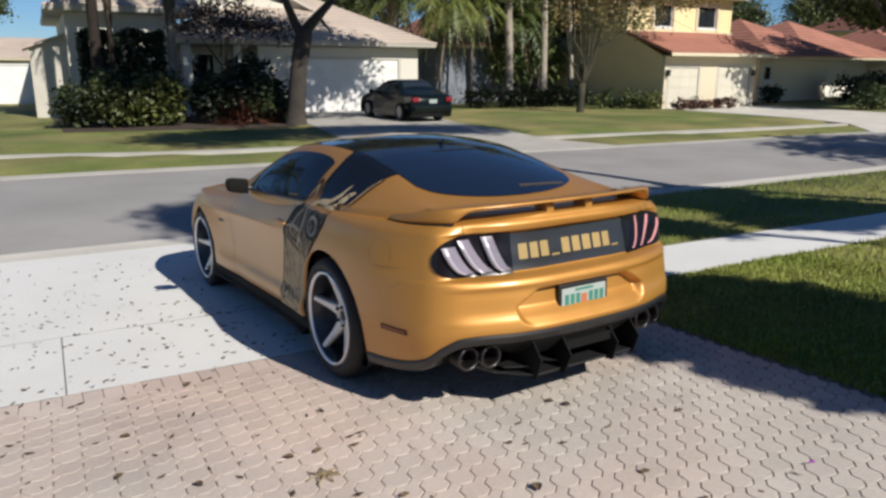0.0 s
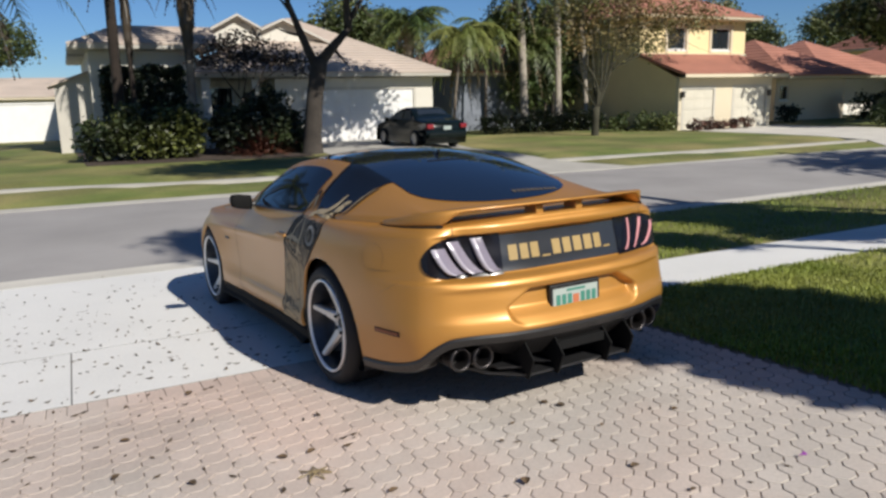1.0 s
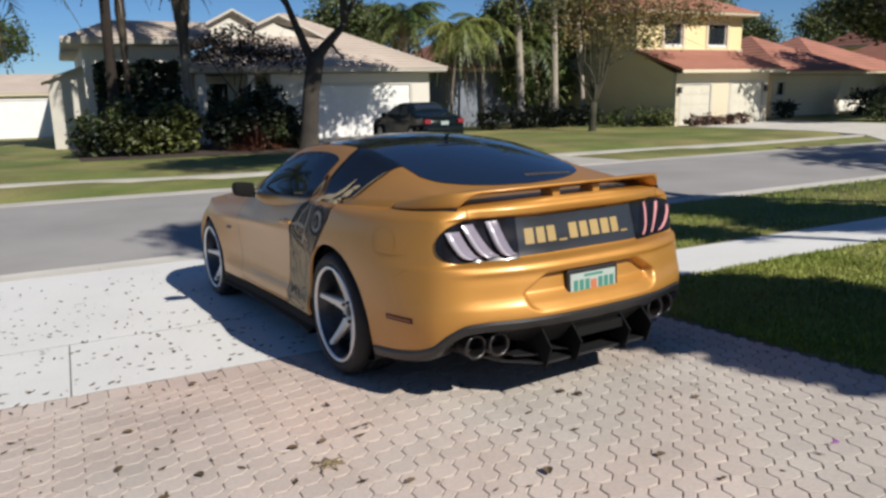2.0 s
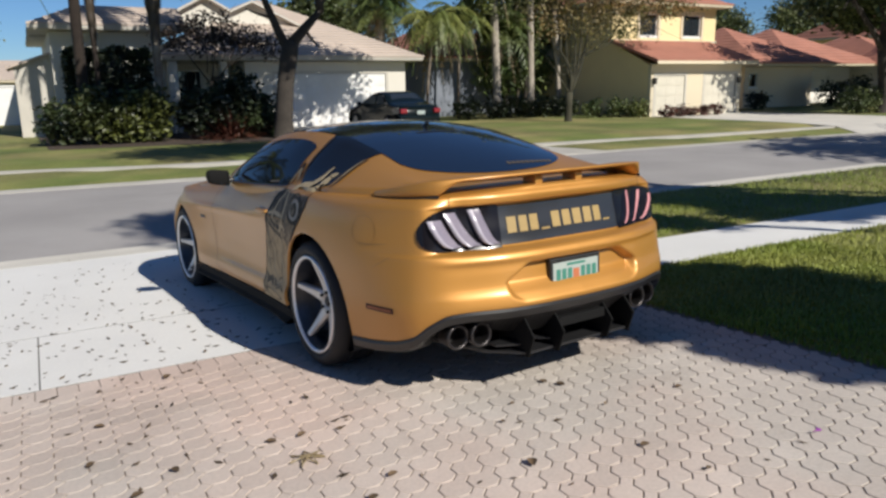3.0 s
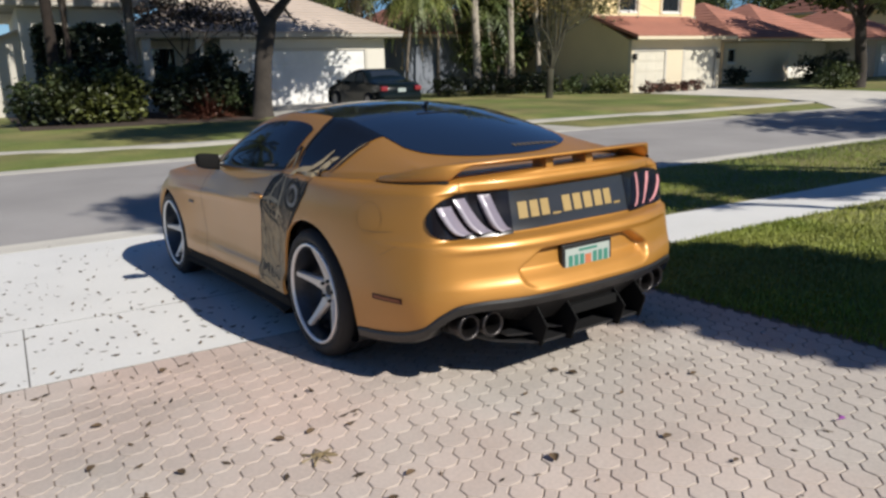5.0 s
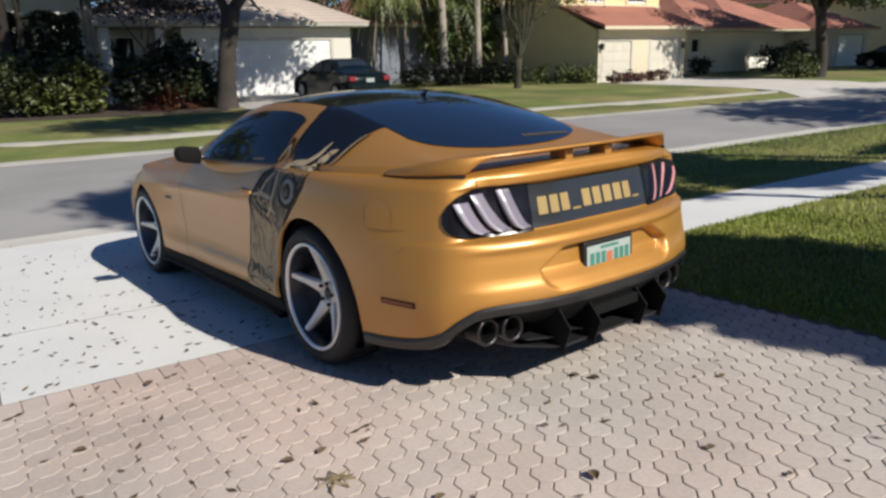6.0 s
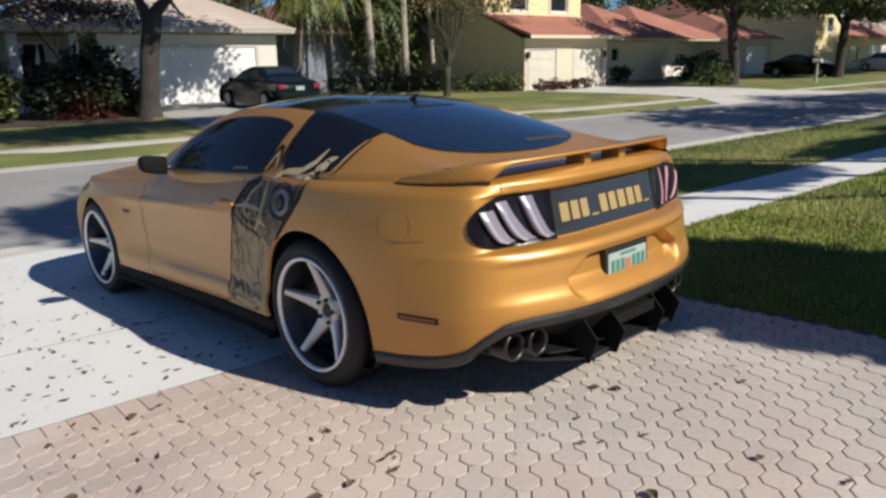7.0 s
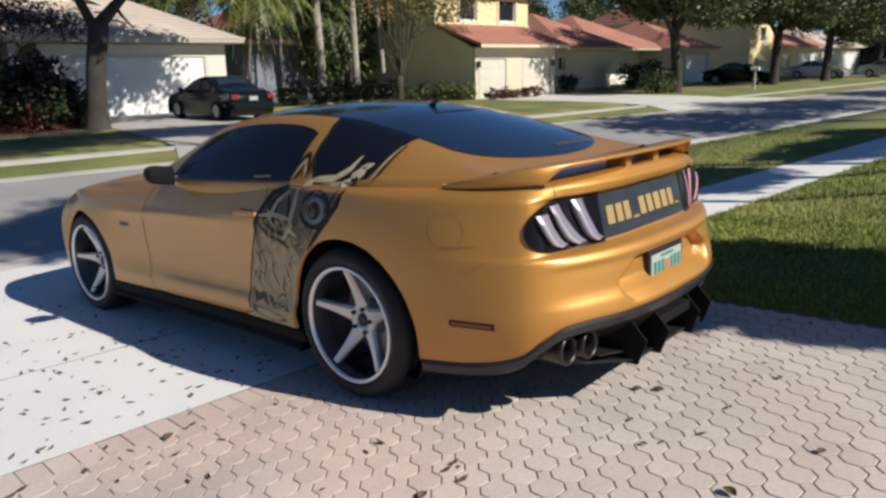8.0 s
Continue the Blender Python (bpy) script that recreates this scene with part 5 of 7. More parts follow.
def yellow_house():
    h = empty("house", Matrix(), "two-storey yellow stucco house with red tile roof", "house")
    wall("wall", (23.1, 16.3), (29.25, 16.3), 0.0, 2.55, [(0.3, 2.2, 0.0, 2.0), (3.55, 5.75, 0.0, 2.05)], M["stucco_cream"], h)
    wall("wall", (23.1, 27.8), (23.1, 16.5), 0.0, 2.45, [], M["stucco_yellow"], h, label="yellow side wall in shade")
    # side wall above the lean-to roof and of the upper storey
    vs = [Vector((23.1, 16.3, 2.45)), Vector((23.1, 19.0, 3.62)), Vector((23.1, 19.0, 2.45)), Vector((23.3, 16.3, 2.45)), Vector((23.3, 19.0, 3.62)), Vector((23.3, 19.0, 2.45))]
    piece("wall_wedge", vs, [(0, 2, 1), (3, 4, 5), (0, 1, 4, 3), (0, 3, 5, 2), (1, 2, 5, 4)], M["stucco_yellow"], h)
    wall("wall", (23.1, 27.8), (23.1, 19.2), 2.45, 5.4, [], M["stucco_yellow"], h)
    wall("wall", (23.1, 19.0), (30.3, 19.0), 2.45, 5.4, [(1.75, 3.0, 3.95, 5.05), (4.75, 6.1, 3.95, 5.05)], M["stucco_yellow"], h)
    wall("wall", (30.3, 19.2), (30.3, 27.8), 0, 5.4, [], M["stucco_yellow"], h)
    wall("wall", (29.25, 16.5), (29.25, 18.95), 0, 2.55, [], M["stucco_yellow"], h)
    wall("wall", (30.3, 28), (23.1, 28), 0, 5.4, [], M["stucco_yellow"], h)
    window(h, 24.85, 26.1, 19.0, 3.95, 5.05, 1)
    window(h, 27.85, 29.2, 19.0, 3.95, 5.05, 1)
    for x0, x1 in ((24.85, 26.1), (27.85, 29.2)):
        part("window_surround", boxes((x0 - 0.16, x0, 18.955, 19.0, 3.83, 5.2), (x1, x1 + 0.16, 18.955, 19.0, 3.83, 5.2), (x0, x1, 18.955, 19.0, 5.05, 5.2), bevel=0.008), M["stucco_cream"], h, "cream band round the window")
    part("string_course", boxes((23.06, 30.34, 18.92, 19.0, 3.62, 3.78)), M["stucco_cream"], h)
    garage_door(h, 23.4, 25.3, 16.3, 0.1, 2.0, "cream single garage door in sun", 4, 3, "door_cream")
    garage_door(h, 26.65, 28.85, 16.3, 0.1, 2.05, "cream garage door in tree shade", 4, 4, "door_cream")
    roof_plane("lower_roof", [(22.9, 15.75, 2.70), (29.75, 15.75, 2.70), (29.75, 19.0, 3.75), (22.9, 19.0, 3.75)], M["roof_red"], h, 0.12, 12, label="red tile roof over the garage")
    part("fascia", boxes((22.9, 29.75, 15.72, 15.76, 2.52, 2.66)), M["stucco_cream"], h)
    part("soffit", boxes((22.92, 29.73, 15.76, 16.3, 2.50, 2.53)), M["stucco_cream"], h)
    hip_roof(h, 22.6, 30.8, 18.4, 28.6, 5.6, 0.42, M["roof_red"], 14, fascia=M["stucco_cream"])
    for x in (23.25, 28.98):
        lamp = part("wall_lantern", boxes((x - 0.07, x + 0.07, 16.12, 16.28, 1.62, 1.85), bevel=0.02), M["dark_frame"], h)
        part("lantern_cap", boxes((x - 0.09, x + 0.09, 16.1, 16.3, 1.85, 1.9), bevel=0.01), M["dark_frame"], lamp)
    return h


def plain_house(x0, x1, y0, y1, eave, pitch, mat, roof, label, openings=(), door=None, left_hip=True, porch=0.0):
    h = empty("house", Matrix(), label, "house")
    # porch only sets the front wall back so that the roof shades it
    front, y0 = y0, y0 + porch
    wall("wall", (x0, y0), (x1, y0), 0.0, eave, [(a - x0, b - x0, lo, hi) for a, b, lo, hi in openings] + ([(door[0] - x0, door[1] - x0, 0.0, 2.15)] if door else []), mat, h)
    wall("wall", (x1, y0 + 0.2), (x1, y1 - 0.2), 0.0, eave, [], mat, h)
    wall("wall", (x0, y1 - 0.2), (x0, y0 + 0.2), 0.0, eave, [], mat, h)
    wall("wall", (x1, y1), (x0, y1), 0.0, eave, [], mat, h)
    for a, b, lo, hi in openings:
        window(h, a, b, y0, lo, hi)
    if door:
        garage_door(h, door[0], door[1], y0, 0.1, 2.15, "white garage door", 4, 6)
    hip_roof(h, x0 - 0.5, x1 + 0.5, front - 0.5, y1 + 0.5, eave + 0.2, pitch, roof, 12, fascia=M["stucco_cream"], left_hip=left_hip)
    return h


white_house()
yellow_house()
plain_house(15.6, 22.3, 24.4, 34, 2.9, 0.42, M["stucco_grey"], M["roof_red"], "blue-grey stucco house with a red tile roof", [(19.6, 20.6, 0.9, 2.2)])
# porch depths here are added to shade the front walls
cream = plain_house(33.8, 39.9, 19.0, 29, 2.45, 0.42, M["stucco_warm"], M["roof_red"], "off-white stucco bungalow with a red tile roof", [(34.2, 34.9, 1.3, 2.1)], porch=0.7)
plain_house(39.9, 48.2, 21.0, 31, 2.5, 0.45, M["stucco_pale"], M["roof_red"], "shaded off-white house wing with a red roof", [(41.2, 42.6, 0.9, 2.1)], porch=1.5)
plain_house(48.2, 52.6, 19.0, 29, 2.45, 0.40, M["stucco_white"], M["roof_red"], "white garage wing in dappled shade", (), (48.7, 52.0))
plain_house(60.6, 65.2, 19.4, 36, 5.0, 0.40, M["stucco_yellow"], M["roof_red"], "two-storey yellow house behind street trees", [(62.6, 63.8, 3.2, 4.4)])
plain_house(66.0, 76.0, 19.0, 30, 2.6, 0.45, M["stucco_yellow"], M["roof_red"], "low yellow house with a red tile roof", [(67, 68.5, 0.9, 2.1)], (70.5, 75.0))
plain_house(79.0, 92.0, 20.0, 32, 2.7, 0.40, M["stucco_white"], M["roof_tan"], "white house far along the street", [(81, 83, 0.9, 2.1)], (86, 91))
plain_house(-24.0, 4.0, 40.0, 50, 2.2, 0.22, M["stucco_white"], M["roof_tan"], "pale house behind a white garden wall", [(-10, -8, 1.0, 2.2)])
tagged(part("garden_wall", boxes((-40, -1.5, 33.0, 33.2, 0.05, 1.95), (-40, -1.5, 32.96, 33.24, 1.95, 2.03), bevel=0.01), M["white_paint"]), "white painted garden wall beside the bungalow", "wall", kind="structure")

# an unseen home added behind the camera, for the car to reflect
home = empty("house", Matrix(), "unseen cream stucco house added behind the camera for reflections", "house")
wall("wall", (1.9, -15.0), (-7.0, -15.0), 0.3, 3.3, [(2.0, 7.0, 0.3, 2.7)], M["stucco_cream"], home)
wall("wall", (1.95, -22.0), (1.95, -15.2), 0.3, 3.3, [], M["stucco_cream"], home)
wall("wall", (-7.0, -15.2), (-7.0, -22.0), 0.3, 3.3, [], M["stucco_cream"], home)
part("garage_door", boxes((-5.1, -0.1, -15.14, -15.10, 0.5, 2.7)), M["white_paint"], home, "white garage door")
hip_roof(home, -7.4, 2.3, -22.4, -14.5, 3.4, 0.35, M["roof_tan"], 8)
# ---- plants ----
RNG = np.random.default_rng(7)


def leaves(centres, size, spread_up=0.3, long=1.7):
    """Small folded leaves at the given centres, turned at random."""
    verts, faces = [], []
    n = len(centres)
    d = RNG.normal(size=(n, 3))
    d[:, 2] *= 0.6
    d /= np.linalg.norm(d, axis=1)[:, None]
    e = RNG.normal(size=(n, 3))
    e -= d * (e * d).sum(1)[:, None]
    e /= np.linalg.norm(e, axis=1)[:, None] + 1e-9
    s = size * RNG.uniform(0.6, 1.3, n)
    c = np.asarray(centres, float)
    a = c - d * (s * long * 0.5)[:, None]
    b = c + d * (s * long * 0.5)[:, None]
    f = np.cross(d, e) * (s * 0.15)[:, None]
    l = c - e * (s * 0.5)[:, None] + f
    r = c + e * (s * 0.5)[:, None] + f
    v = np.stack([a, l, b, r], axis=1).reshape(-1, 3)
    verts = v.tolist()
    faces = [(4 * i, 4 * i + 1, 4 * i + 2, 4 * i + 3) for i in range(n)]
    return verts, faces


def blob_points(blobs, count, clump=0.25):
    """Points in clumps near the skins of the blobs (x, y, z, rx, ry, rz)."""
    vol = np.array([b[3] * b[4] * b[5] for b in blobs]) ** 0.8
    pts = []
    for b, k in zip(blobs, (vol / vol.sum() * count).astype(int)):
        k = max(k, 20)
        nc = max(k // 14, 3)
        u = RNG.normal(size=(nc, 3))
        u /= np.linalg.norm(u, axis=1)[:, None]
        rad = RNG.uniform(0.25, 1.0, nc) ** 0.45 * RNG.uniform(0.85, 1.15, nc)
        cc = u * rad[:, None] * np.array(b[3:6]) + np.array(b[:3])
        p = cc[RNG.integers(0, nc, k)] + RNG.normal(size=(k, 3)) * clump * np.array([1, 1, 0.7])
        pts.append(p)
    return np.concatenate(pts)


def limb(a, b, r0, r1, bend=0.15, n=6):
    a, b = Vector(a), Vector(b)
    off = Vector(RNG.normal(size=3)) * bend
    pts = [a.lerp(b, i / n) + off * math.sin(math.pi * i / n) for i in range(n + 1)]
    return tube(pts, [r0 + (r1 - r0) * i / n for i in range(n + 1)], 8)


def tree(name, at, label, trunk, limbs, blobs, count, size, leaf_mat, bark="bark", clump=0.25, category="tree", flare=1.5):
    """trunk: points with radii from the base up; limbs: (from, to, radius); blobs: the crown's masses; all from the base."""
    t = empty(name, pose(*at), label, category)
    pts, radii = [p[:3] for p in trunk], [p[3] for p in trunk]
    m = [tube([(pts[0][0], pts[0][1], pts[0][2] - 0.15)] + pts, [radii[0] * flare] + radii, 12)]
    for a, b, r in limbs:
        m.append(limb(a, b, r, r * 0.45))
        d = Vector(b) - Vector(a)
        for k in range(3):
            s = Vector(a).lerp(Vector(b), 0.45 + 0.2 * k)
            e = s + d * 0.35 + Vector(RNG.normal(size=3)) * d.length * 0.25
            m.append(limb(s, e, r * 0.35, r * 0.1, 0.08, 4))
    piece("trunk", *join(*m), M[bark], t, smooth=True)
    if count:
        piece("crown", *leaves(blob_points(blobs, count, clump), size), M[leaf_mat], t, kind="stuff")
    return t


def palm(at, label, height, lean, r, fronds, reach, mat="frond", droop=1.0, dead=0, bark="palm_bark", shag="frond_dry", skirt=None):
    t = empty("palm_tree", pose(*at), label, "palm")
    n = 12
    pts = [(lean[0] * (i / n) ** 1.5, lean[1] * (i / n) ** 1.5, height * i / n - (0.15 if i == 0 else 0)) for i in range(n + 1)]
    piece("trunk", *tube(pts, [r * (1.35 - 0.35 * min(1, i / 3)) * (1 + 0.05 * (i % 2)) for i in range(n + 1)], 12), M[bark], t, smooth=True)
    top = Vector(pts[-1])
    def frond_mesh(az, up, length, dr, top=top):
        vs, fs = [], []
        d = Vector((math.cos(az), math.sin(az), 0))
        side = Vector((-d.y, d.x, 0))
        spine = []
        for i in range(15):
            u = i / 14
            spine.append(top + d * (length * (u - 0.18 * u * u * dr)) + Vector((0, 0, 1)) * (math.sin(up) * length * u - dr * length * 0.75 * u * u))
        m = [tube(spine[::2], [0.03 - 0.003 * i for i in range(8)], 4, False)]
        for i in range(2, 15):
            p = spine[i]
            ax = (spine[i] - spine[i - 1]).normalized()
            w = length * 0.27 * math.sin(math.pi * min(0.15 + i / 15, 1.0)) + 0.05
            for k in (-1, 1):
                for q in (0.0, 0.5):
                    b0 = p - ax * (q * length / 14)
                    tip = b0 + side * k * w * RNG.uniform(0.6, 1.0) + ax * w * 0.55 - Vector((0, 0, w * RNG.uniform(0.25, 0.7)))
                    o = len(vs)
                    vs += [b0, b0 + ax * 0.075, tip]
                    fs.append((o, o + 1, o + 2))
        m.append((vs, fs))
        return join(*m)
    for k in range(fronds):
        az = 2.4 * k + RNG.uniform(-0.2, 0.2)
        up = 1.15 - 1.25 * k / fronds
        piece("frond", *frond_mesh(az, up, reach * RNG.uniform(0.85, 1.1), droop * RNG.uniform(0.7, 1.15)), M[mat], t)
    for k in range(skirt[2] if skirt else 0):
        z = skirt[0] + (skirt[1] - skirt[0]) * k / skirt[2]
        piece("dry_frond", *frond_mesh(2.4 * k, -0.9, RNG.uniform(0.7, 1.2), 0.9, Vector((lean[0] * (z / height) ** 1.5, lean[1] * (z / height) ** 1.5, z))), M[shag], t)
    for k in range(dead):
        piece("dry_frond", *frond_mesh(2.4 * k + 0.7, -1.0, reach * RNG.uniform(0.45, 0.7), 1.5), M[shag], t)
    return t


def shrub(name, at, label, blobs, count, size, mat, group="", clump=0.12, stems=5):
    t = empty(name, pose(*at), label, "shrub", group)
    for k in range(stems):
        b = blobs[k % len(blobs)]
        piece("stem", *limb((b[0] * 0.6 + RNG.uniform(-0.1, 0.1), b[1] * 0.6, -0.05), (b[0] + RNG.uniform(-0.3, 0.3) * b[3], b[1], b[2] + 0.3 * b[5]), 0.03, 0.01, 0.05, 4), M["bark"], t)
    piece("foliage", *leaves(blob_points(blobs, count, clump), size), M[mat], t, kind="stuff")
    return t


def spiky(name, at, label, count, height, mat, spread=0.8):
    """A clump of long arching blades."""
    t = empty(name, pose(*at), label, "shrub")
    vs, fs = [], []
    for k in range(count):
        az, up = RNG.uniform(0, 6.28), RNG.uniform(0.1, 1.25)
        l = height * RNG.uniform(0.6, 1.1)
        d = Vector((math.cos(az) * math.cos(up) * spread, math.sin(az) * math.cos(up) * spread, math.sin(up)))
        s = Vector((-math.sin(az), math.cos(az), 0)) * 0.035
        base = Vector((RNG.normal() * 0.25, RNG.normal() * 0.2, 0))
        o = len(vs)
        for i in range(6):
            u = i / 5
            p = base + d * l * u - Vector((0, 0, 0.45 * l * u * u * math.cos(up)))
            w = s * (1 - u) ** 0.5 * (0.6 + u)
            vs += [p - w, p + w]
        for i in range(5):
            fs.append((o + 2 * i, o + 2 * i + 1, o + 2 * i + 3, o + 2 * i + 2))
    piece("foliage", vs, fs, M[mat], t, kind="stuff")
    return t


# the big forked tree before the bungalow
# its long limbs and boughs towards the street are added above the view for shade
shade_tree = tree("shade_tree", (5.15, 14.7, 0.1), "large grey-barked shade tree forking above the lawn",
     [(0, 0, 0, 0.36), (0.02, 0, 0.6, 0.29), (0.15, 0, 1.8, 0.27), (0.35, 0, 2.8, 0.28), (0.42, 0, 3.1, 0.25)],
     [((0.32, 0, 2.75), (-0.62, 0.2, 5.2), 0.17), ((0.42, 0, 3.0), (1.5, 0, 4.1), 0.20), ((1.45, 0, 4.0), (1.85, 0, 6.2), 0.15), ((1.3, 0, 3.9), (2.9, 0.5, 6.0), 0.1), ((-0.6, 0.2, 5.1), (-2.4, 0.5, 7.2), 0.1), ((-0.6, 0.2, 5.1), (0.4, -0.8, 7.6), 0.1), ((1.85, 0, 6.0), (3.4, 0.8, 8.0), 0.1), ((1.85, 0, 6.0), (5.6, -1.0, 7.2), 0.09), ((0.3, 0, 5.6), (-1.8, -4.6, 7.4), 0.11), ((0.8, -0.5, 5.6), (2.2, -4.6, 7.4), 0.1), ((2.0, -4.2, 7.2), (6.4, -4.6, 7.3), 0.06), ((-1.5, -3.9, 7.1), (-5.2, -5.4, 7.6), 0.07)],
     [(0.6, 0, 8.4, 2.4, 2.2, 1.3), (3.2, 0.5, 7.8, 2.0, 2.0, 1.2), (2.6, 0.6, 6.3, 1.2, 0.9, 0.5), (4.6, 0, 6.9, 1.7, 1.4, 1.0), (5.8, 0.2, 6.6, 1.0, 1.0, 0.7), (4.2, -0.4, 5.9, 1.0, 0.8, 0.4), (1.0, 0.4, 6.4, 1.4, 1.0, 0.6), (5.0, -1.1, 7.3, 1.8, 1.0, 0.6), (6.6, -0.9, 7.0, 1.0, 0.8, 0.5), (4.8, -5.0, 7.4, 1.8, 1.5, 0.6), (6.8, -4.4, 7.2, 1.5, 1.4, 0.5)], 9000, 0.15, "leaf", clump=0.30)
# more unseen lobes, added to throw shade on shrubs and lawn
piece("crown_lobe", *leaves(blob_points([(-2.2, -5.0, 7.4, 2.0, 1.6, 0.7), (0.6, -5.2, 7.6, 2.0, 1.6, 0.7), (2.6, -4.6, 7.3, 1.8, 1.5, 0.7), (-1.0, -3.2, 7.9, 2.0, 1.2, 0.6)], 10000, 0.3), 0.15), M["leaf"], shade_tree, kind="stuff")
tree("crape_myrtle", (3.7, 18.7, 0.1), "small twiggy tree with sparse bronze leaves before the porch roof",
     [(0, 0, 0, 0.07), (0.05, 0, 1.0, 0.06), (0.1, 0, 1.9, 0.05)], [((0.1, 0, 1.8), (-1.1, 0, 3.6), 0.03), ((0.1, 0, 1.8), (0.3, 0, 4.0), 0.03), ((0.1, 0, 1.8), (1.3, 0.1, 3.7), 0.03), ((0.1, 0, 1.8), (2.2, 0, 3.2), 0.025), ((0.2, 0, 2.6), (0.9, -0.2, 4.2), 0.02), ((0, 0, 2.2), (-0.6, 0.2, 4.0), 0.02)],
     [(-0.9, 0, 3.4, 0.7, 0.5, 0.45), (0.2, 0, 3.9, 0.9, 0.5, 0.4), (1.2, 0, 3.5, 0.9, 0.5, 0.5), (2.3, 0, 3.1, 0.7, 0.5, 0.3), (0.3, 0, 3.2, 0.9, 0.5, 0.35)], 2400, 0.085, "leaf_bronze", clump=0.2, flare=1.2)
# the slender multi-stem tree on the next lawn
tree("young_tree", (18.05, 16.0, 0.1), "slender multi-stemmed tree with sparse olive leaves on a lawn",
     [(0, 0, 0, 0.17), (0.02, 0, 0.6, 0.14), (0.05, 0, 1.25, 0.15)],
     [((0.0, 0, 1.0), (-0.25, 0.1, 4.4), 0.07), ((0.08, 0, 1.1), (0.55, -0.1, 4.8), 0.06), ((0.1, 0, 1.1), (1.0, 0.1, 3.6), 0.06), ((0.02, 0, 1.1), (-0.55, 0, 3.0), 0.08), ((-0.5, 0, 2.9), (-0.7, 0.2, 5.2), 0.06), ((0.05, 0, 1.2), (0.75, 0, 2.8), 0.06), ((0.7, 0, 2.7), (1.6, 0.2, 4.6), 0.05), ((0.05, 0, 1.2), (0.2, 0.2, 4.6), 0.06), ((0.05, 0, 1.2), (-1.1, -0.2, 3.6), 0.04), ((0.7, 0, 2.7), (2.6, -0.2, 4.2), 0.04), ((1.6, 0.2, 4.5), (5.6, 0.1, 5.2), 0.035), ((0.75, 0, 2.8), (3.2, 0, 4.0), 0.03)],
     [(-1.2, 0, 5.2, 1.3, 1.2, 1.0), (0.6, 0.2, 5.8, 1.8, 1.3, 1.3), (2.6, 0, 5.0, 1.6, 1.2, 0.9), (1.2, 0, 4.0, 1.4, 0.8, 0.6), (4.6, 0.2, 5.0, 1.3, 1.0, 0.7), (5.9, 0.1, 5.2, 1.0, 0.9, 0.6), (3.0, 0, 3.9, 1.2, 0.8, 0.4), (-0.8, 0, 3.9, 0.8, 0.6, 0.4)], 8000, 0.085, "leaf_olive", bark="bark_olive", clump=0.3, flare=1.3)
# palms beside the bungalow's window
def dry_sheath(t, lean, height, stations, strips):
    """Old leaf bases packed round a trunk, with loose fibres hanging from them."""
    at = lambda z: Vector((lean[0] * (z / height) ** 1.5, lean[1] * (z / height) ** 1.5, z))
    girth = curve_of([z for z, r in stations], [r for z, r in stations])
    zs = [stations[0][0] + (stations[-1][0] - stations[0][0]) * i / 16 for i in range(17)]
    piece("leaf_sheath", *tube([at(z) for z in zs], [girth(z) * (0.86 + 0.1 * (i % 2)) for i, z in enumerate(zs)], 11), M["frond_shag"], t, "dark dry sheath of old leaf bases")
    vs, fs = [], []
    for k in range(strips):
        z, a, l = RNG.uniform(zs[1], zs[-1]), RNG.uniform(0, 6.28), RNG.uniform(0.25, 0.7)
        d, e = Vector((math.cos(a), math.sin(a), 0)), Vector((-math.sin(a), math.cos(a), 0)) * 0.03
        p, low = at(z) + d * girth(z) * 0.9, max(z - l, zs[0] - 0.25)
        q = at(low) + d * (girth(max(low, zs[0])) + RNG.uniform(0.0, 0.10))
        o = len(vs)
        vs += [p - e, p + e, q]
        fs.append((o, o + 1, o + 2))
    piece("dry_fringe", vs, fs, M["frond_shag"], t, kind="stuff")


palm((-0.5, 17.2, 0.1), "tall palm with a dark fibrous trunk before the house", 9.3, (0.15, 0), 0.16, 15, 2.6, "frond", 1.1, 9, "bark_dark", "frond_shag", (6.2, 6.9, 5))
slim_palm = palm((0.0, 17.6, 0.1), "tall palm with hanging dry fronds before the house", 9.6, (0.05, 0.1), 0.08, 14, 2.5, "frond", 1.1, 8, "bark_dark", "frond_shag", (6.2, 6.9, 5))
dry_sheath(slim_palm, (0.05, 0.1), 9.6, [(3.2, 0.06), (3.8, 0.13), (4.6, 0.16), (6.8, 0.16)], 110)
thick_palm = palm((1.75, 16.9, 0.1), "thick palm trunk with a shaggy top before the house", 9.0, (0.12, 0), 0.13, 15, 2.6, "frond", 1.2, 9, "palm_mid", "frond_shag", (6.0, 6.8, 8))
dry_sheath(thick_palm, (0.12, 0), 9.0, [(3.1, 0.12), (3.8, 0.19), (4.6, 0.28), (5.4, 0.32), (6.9, 0.30)], 160)
palm((-4.15, 13.4, 0.1), "low palm with arching blue-green fronds beside the lawn", 6.0, (0.1, 0), 0.17, 26, 3.2, "frond", 1.0, 3, "bark_dark", "frond_shag")
# palms between the bungalow and the yellow house
palm((14.5, 22.2, 0.1), "bushy palm with long hanging green fronds beside the garage", 4.6, (0.5, 0), 0.07, 46, 2.5, "frond_sun", 1.45, 4, "palm_mid")
palm((16.6, 22.8, 0.1), "bushy palm with arching green fronds beside the garage", 5.0, (0.2, 0), 0.07, 40, 2.3, "frond_sun", 1.3, 4, "palm_mid")
palm((13.4, 24.6, 0.1), "tall bushy palm behind the garage roof", 5.4, (0, 0), 0.16, 40, 2.7, "frond", 1.1, 8)
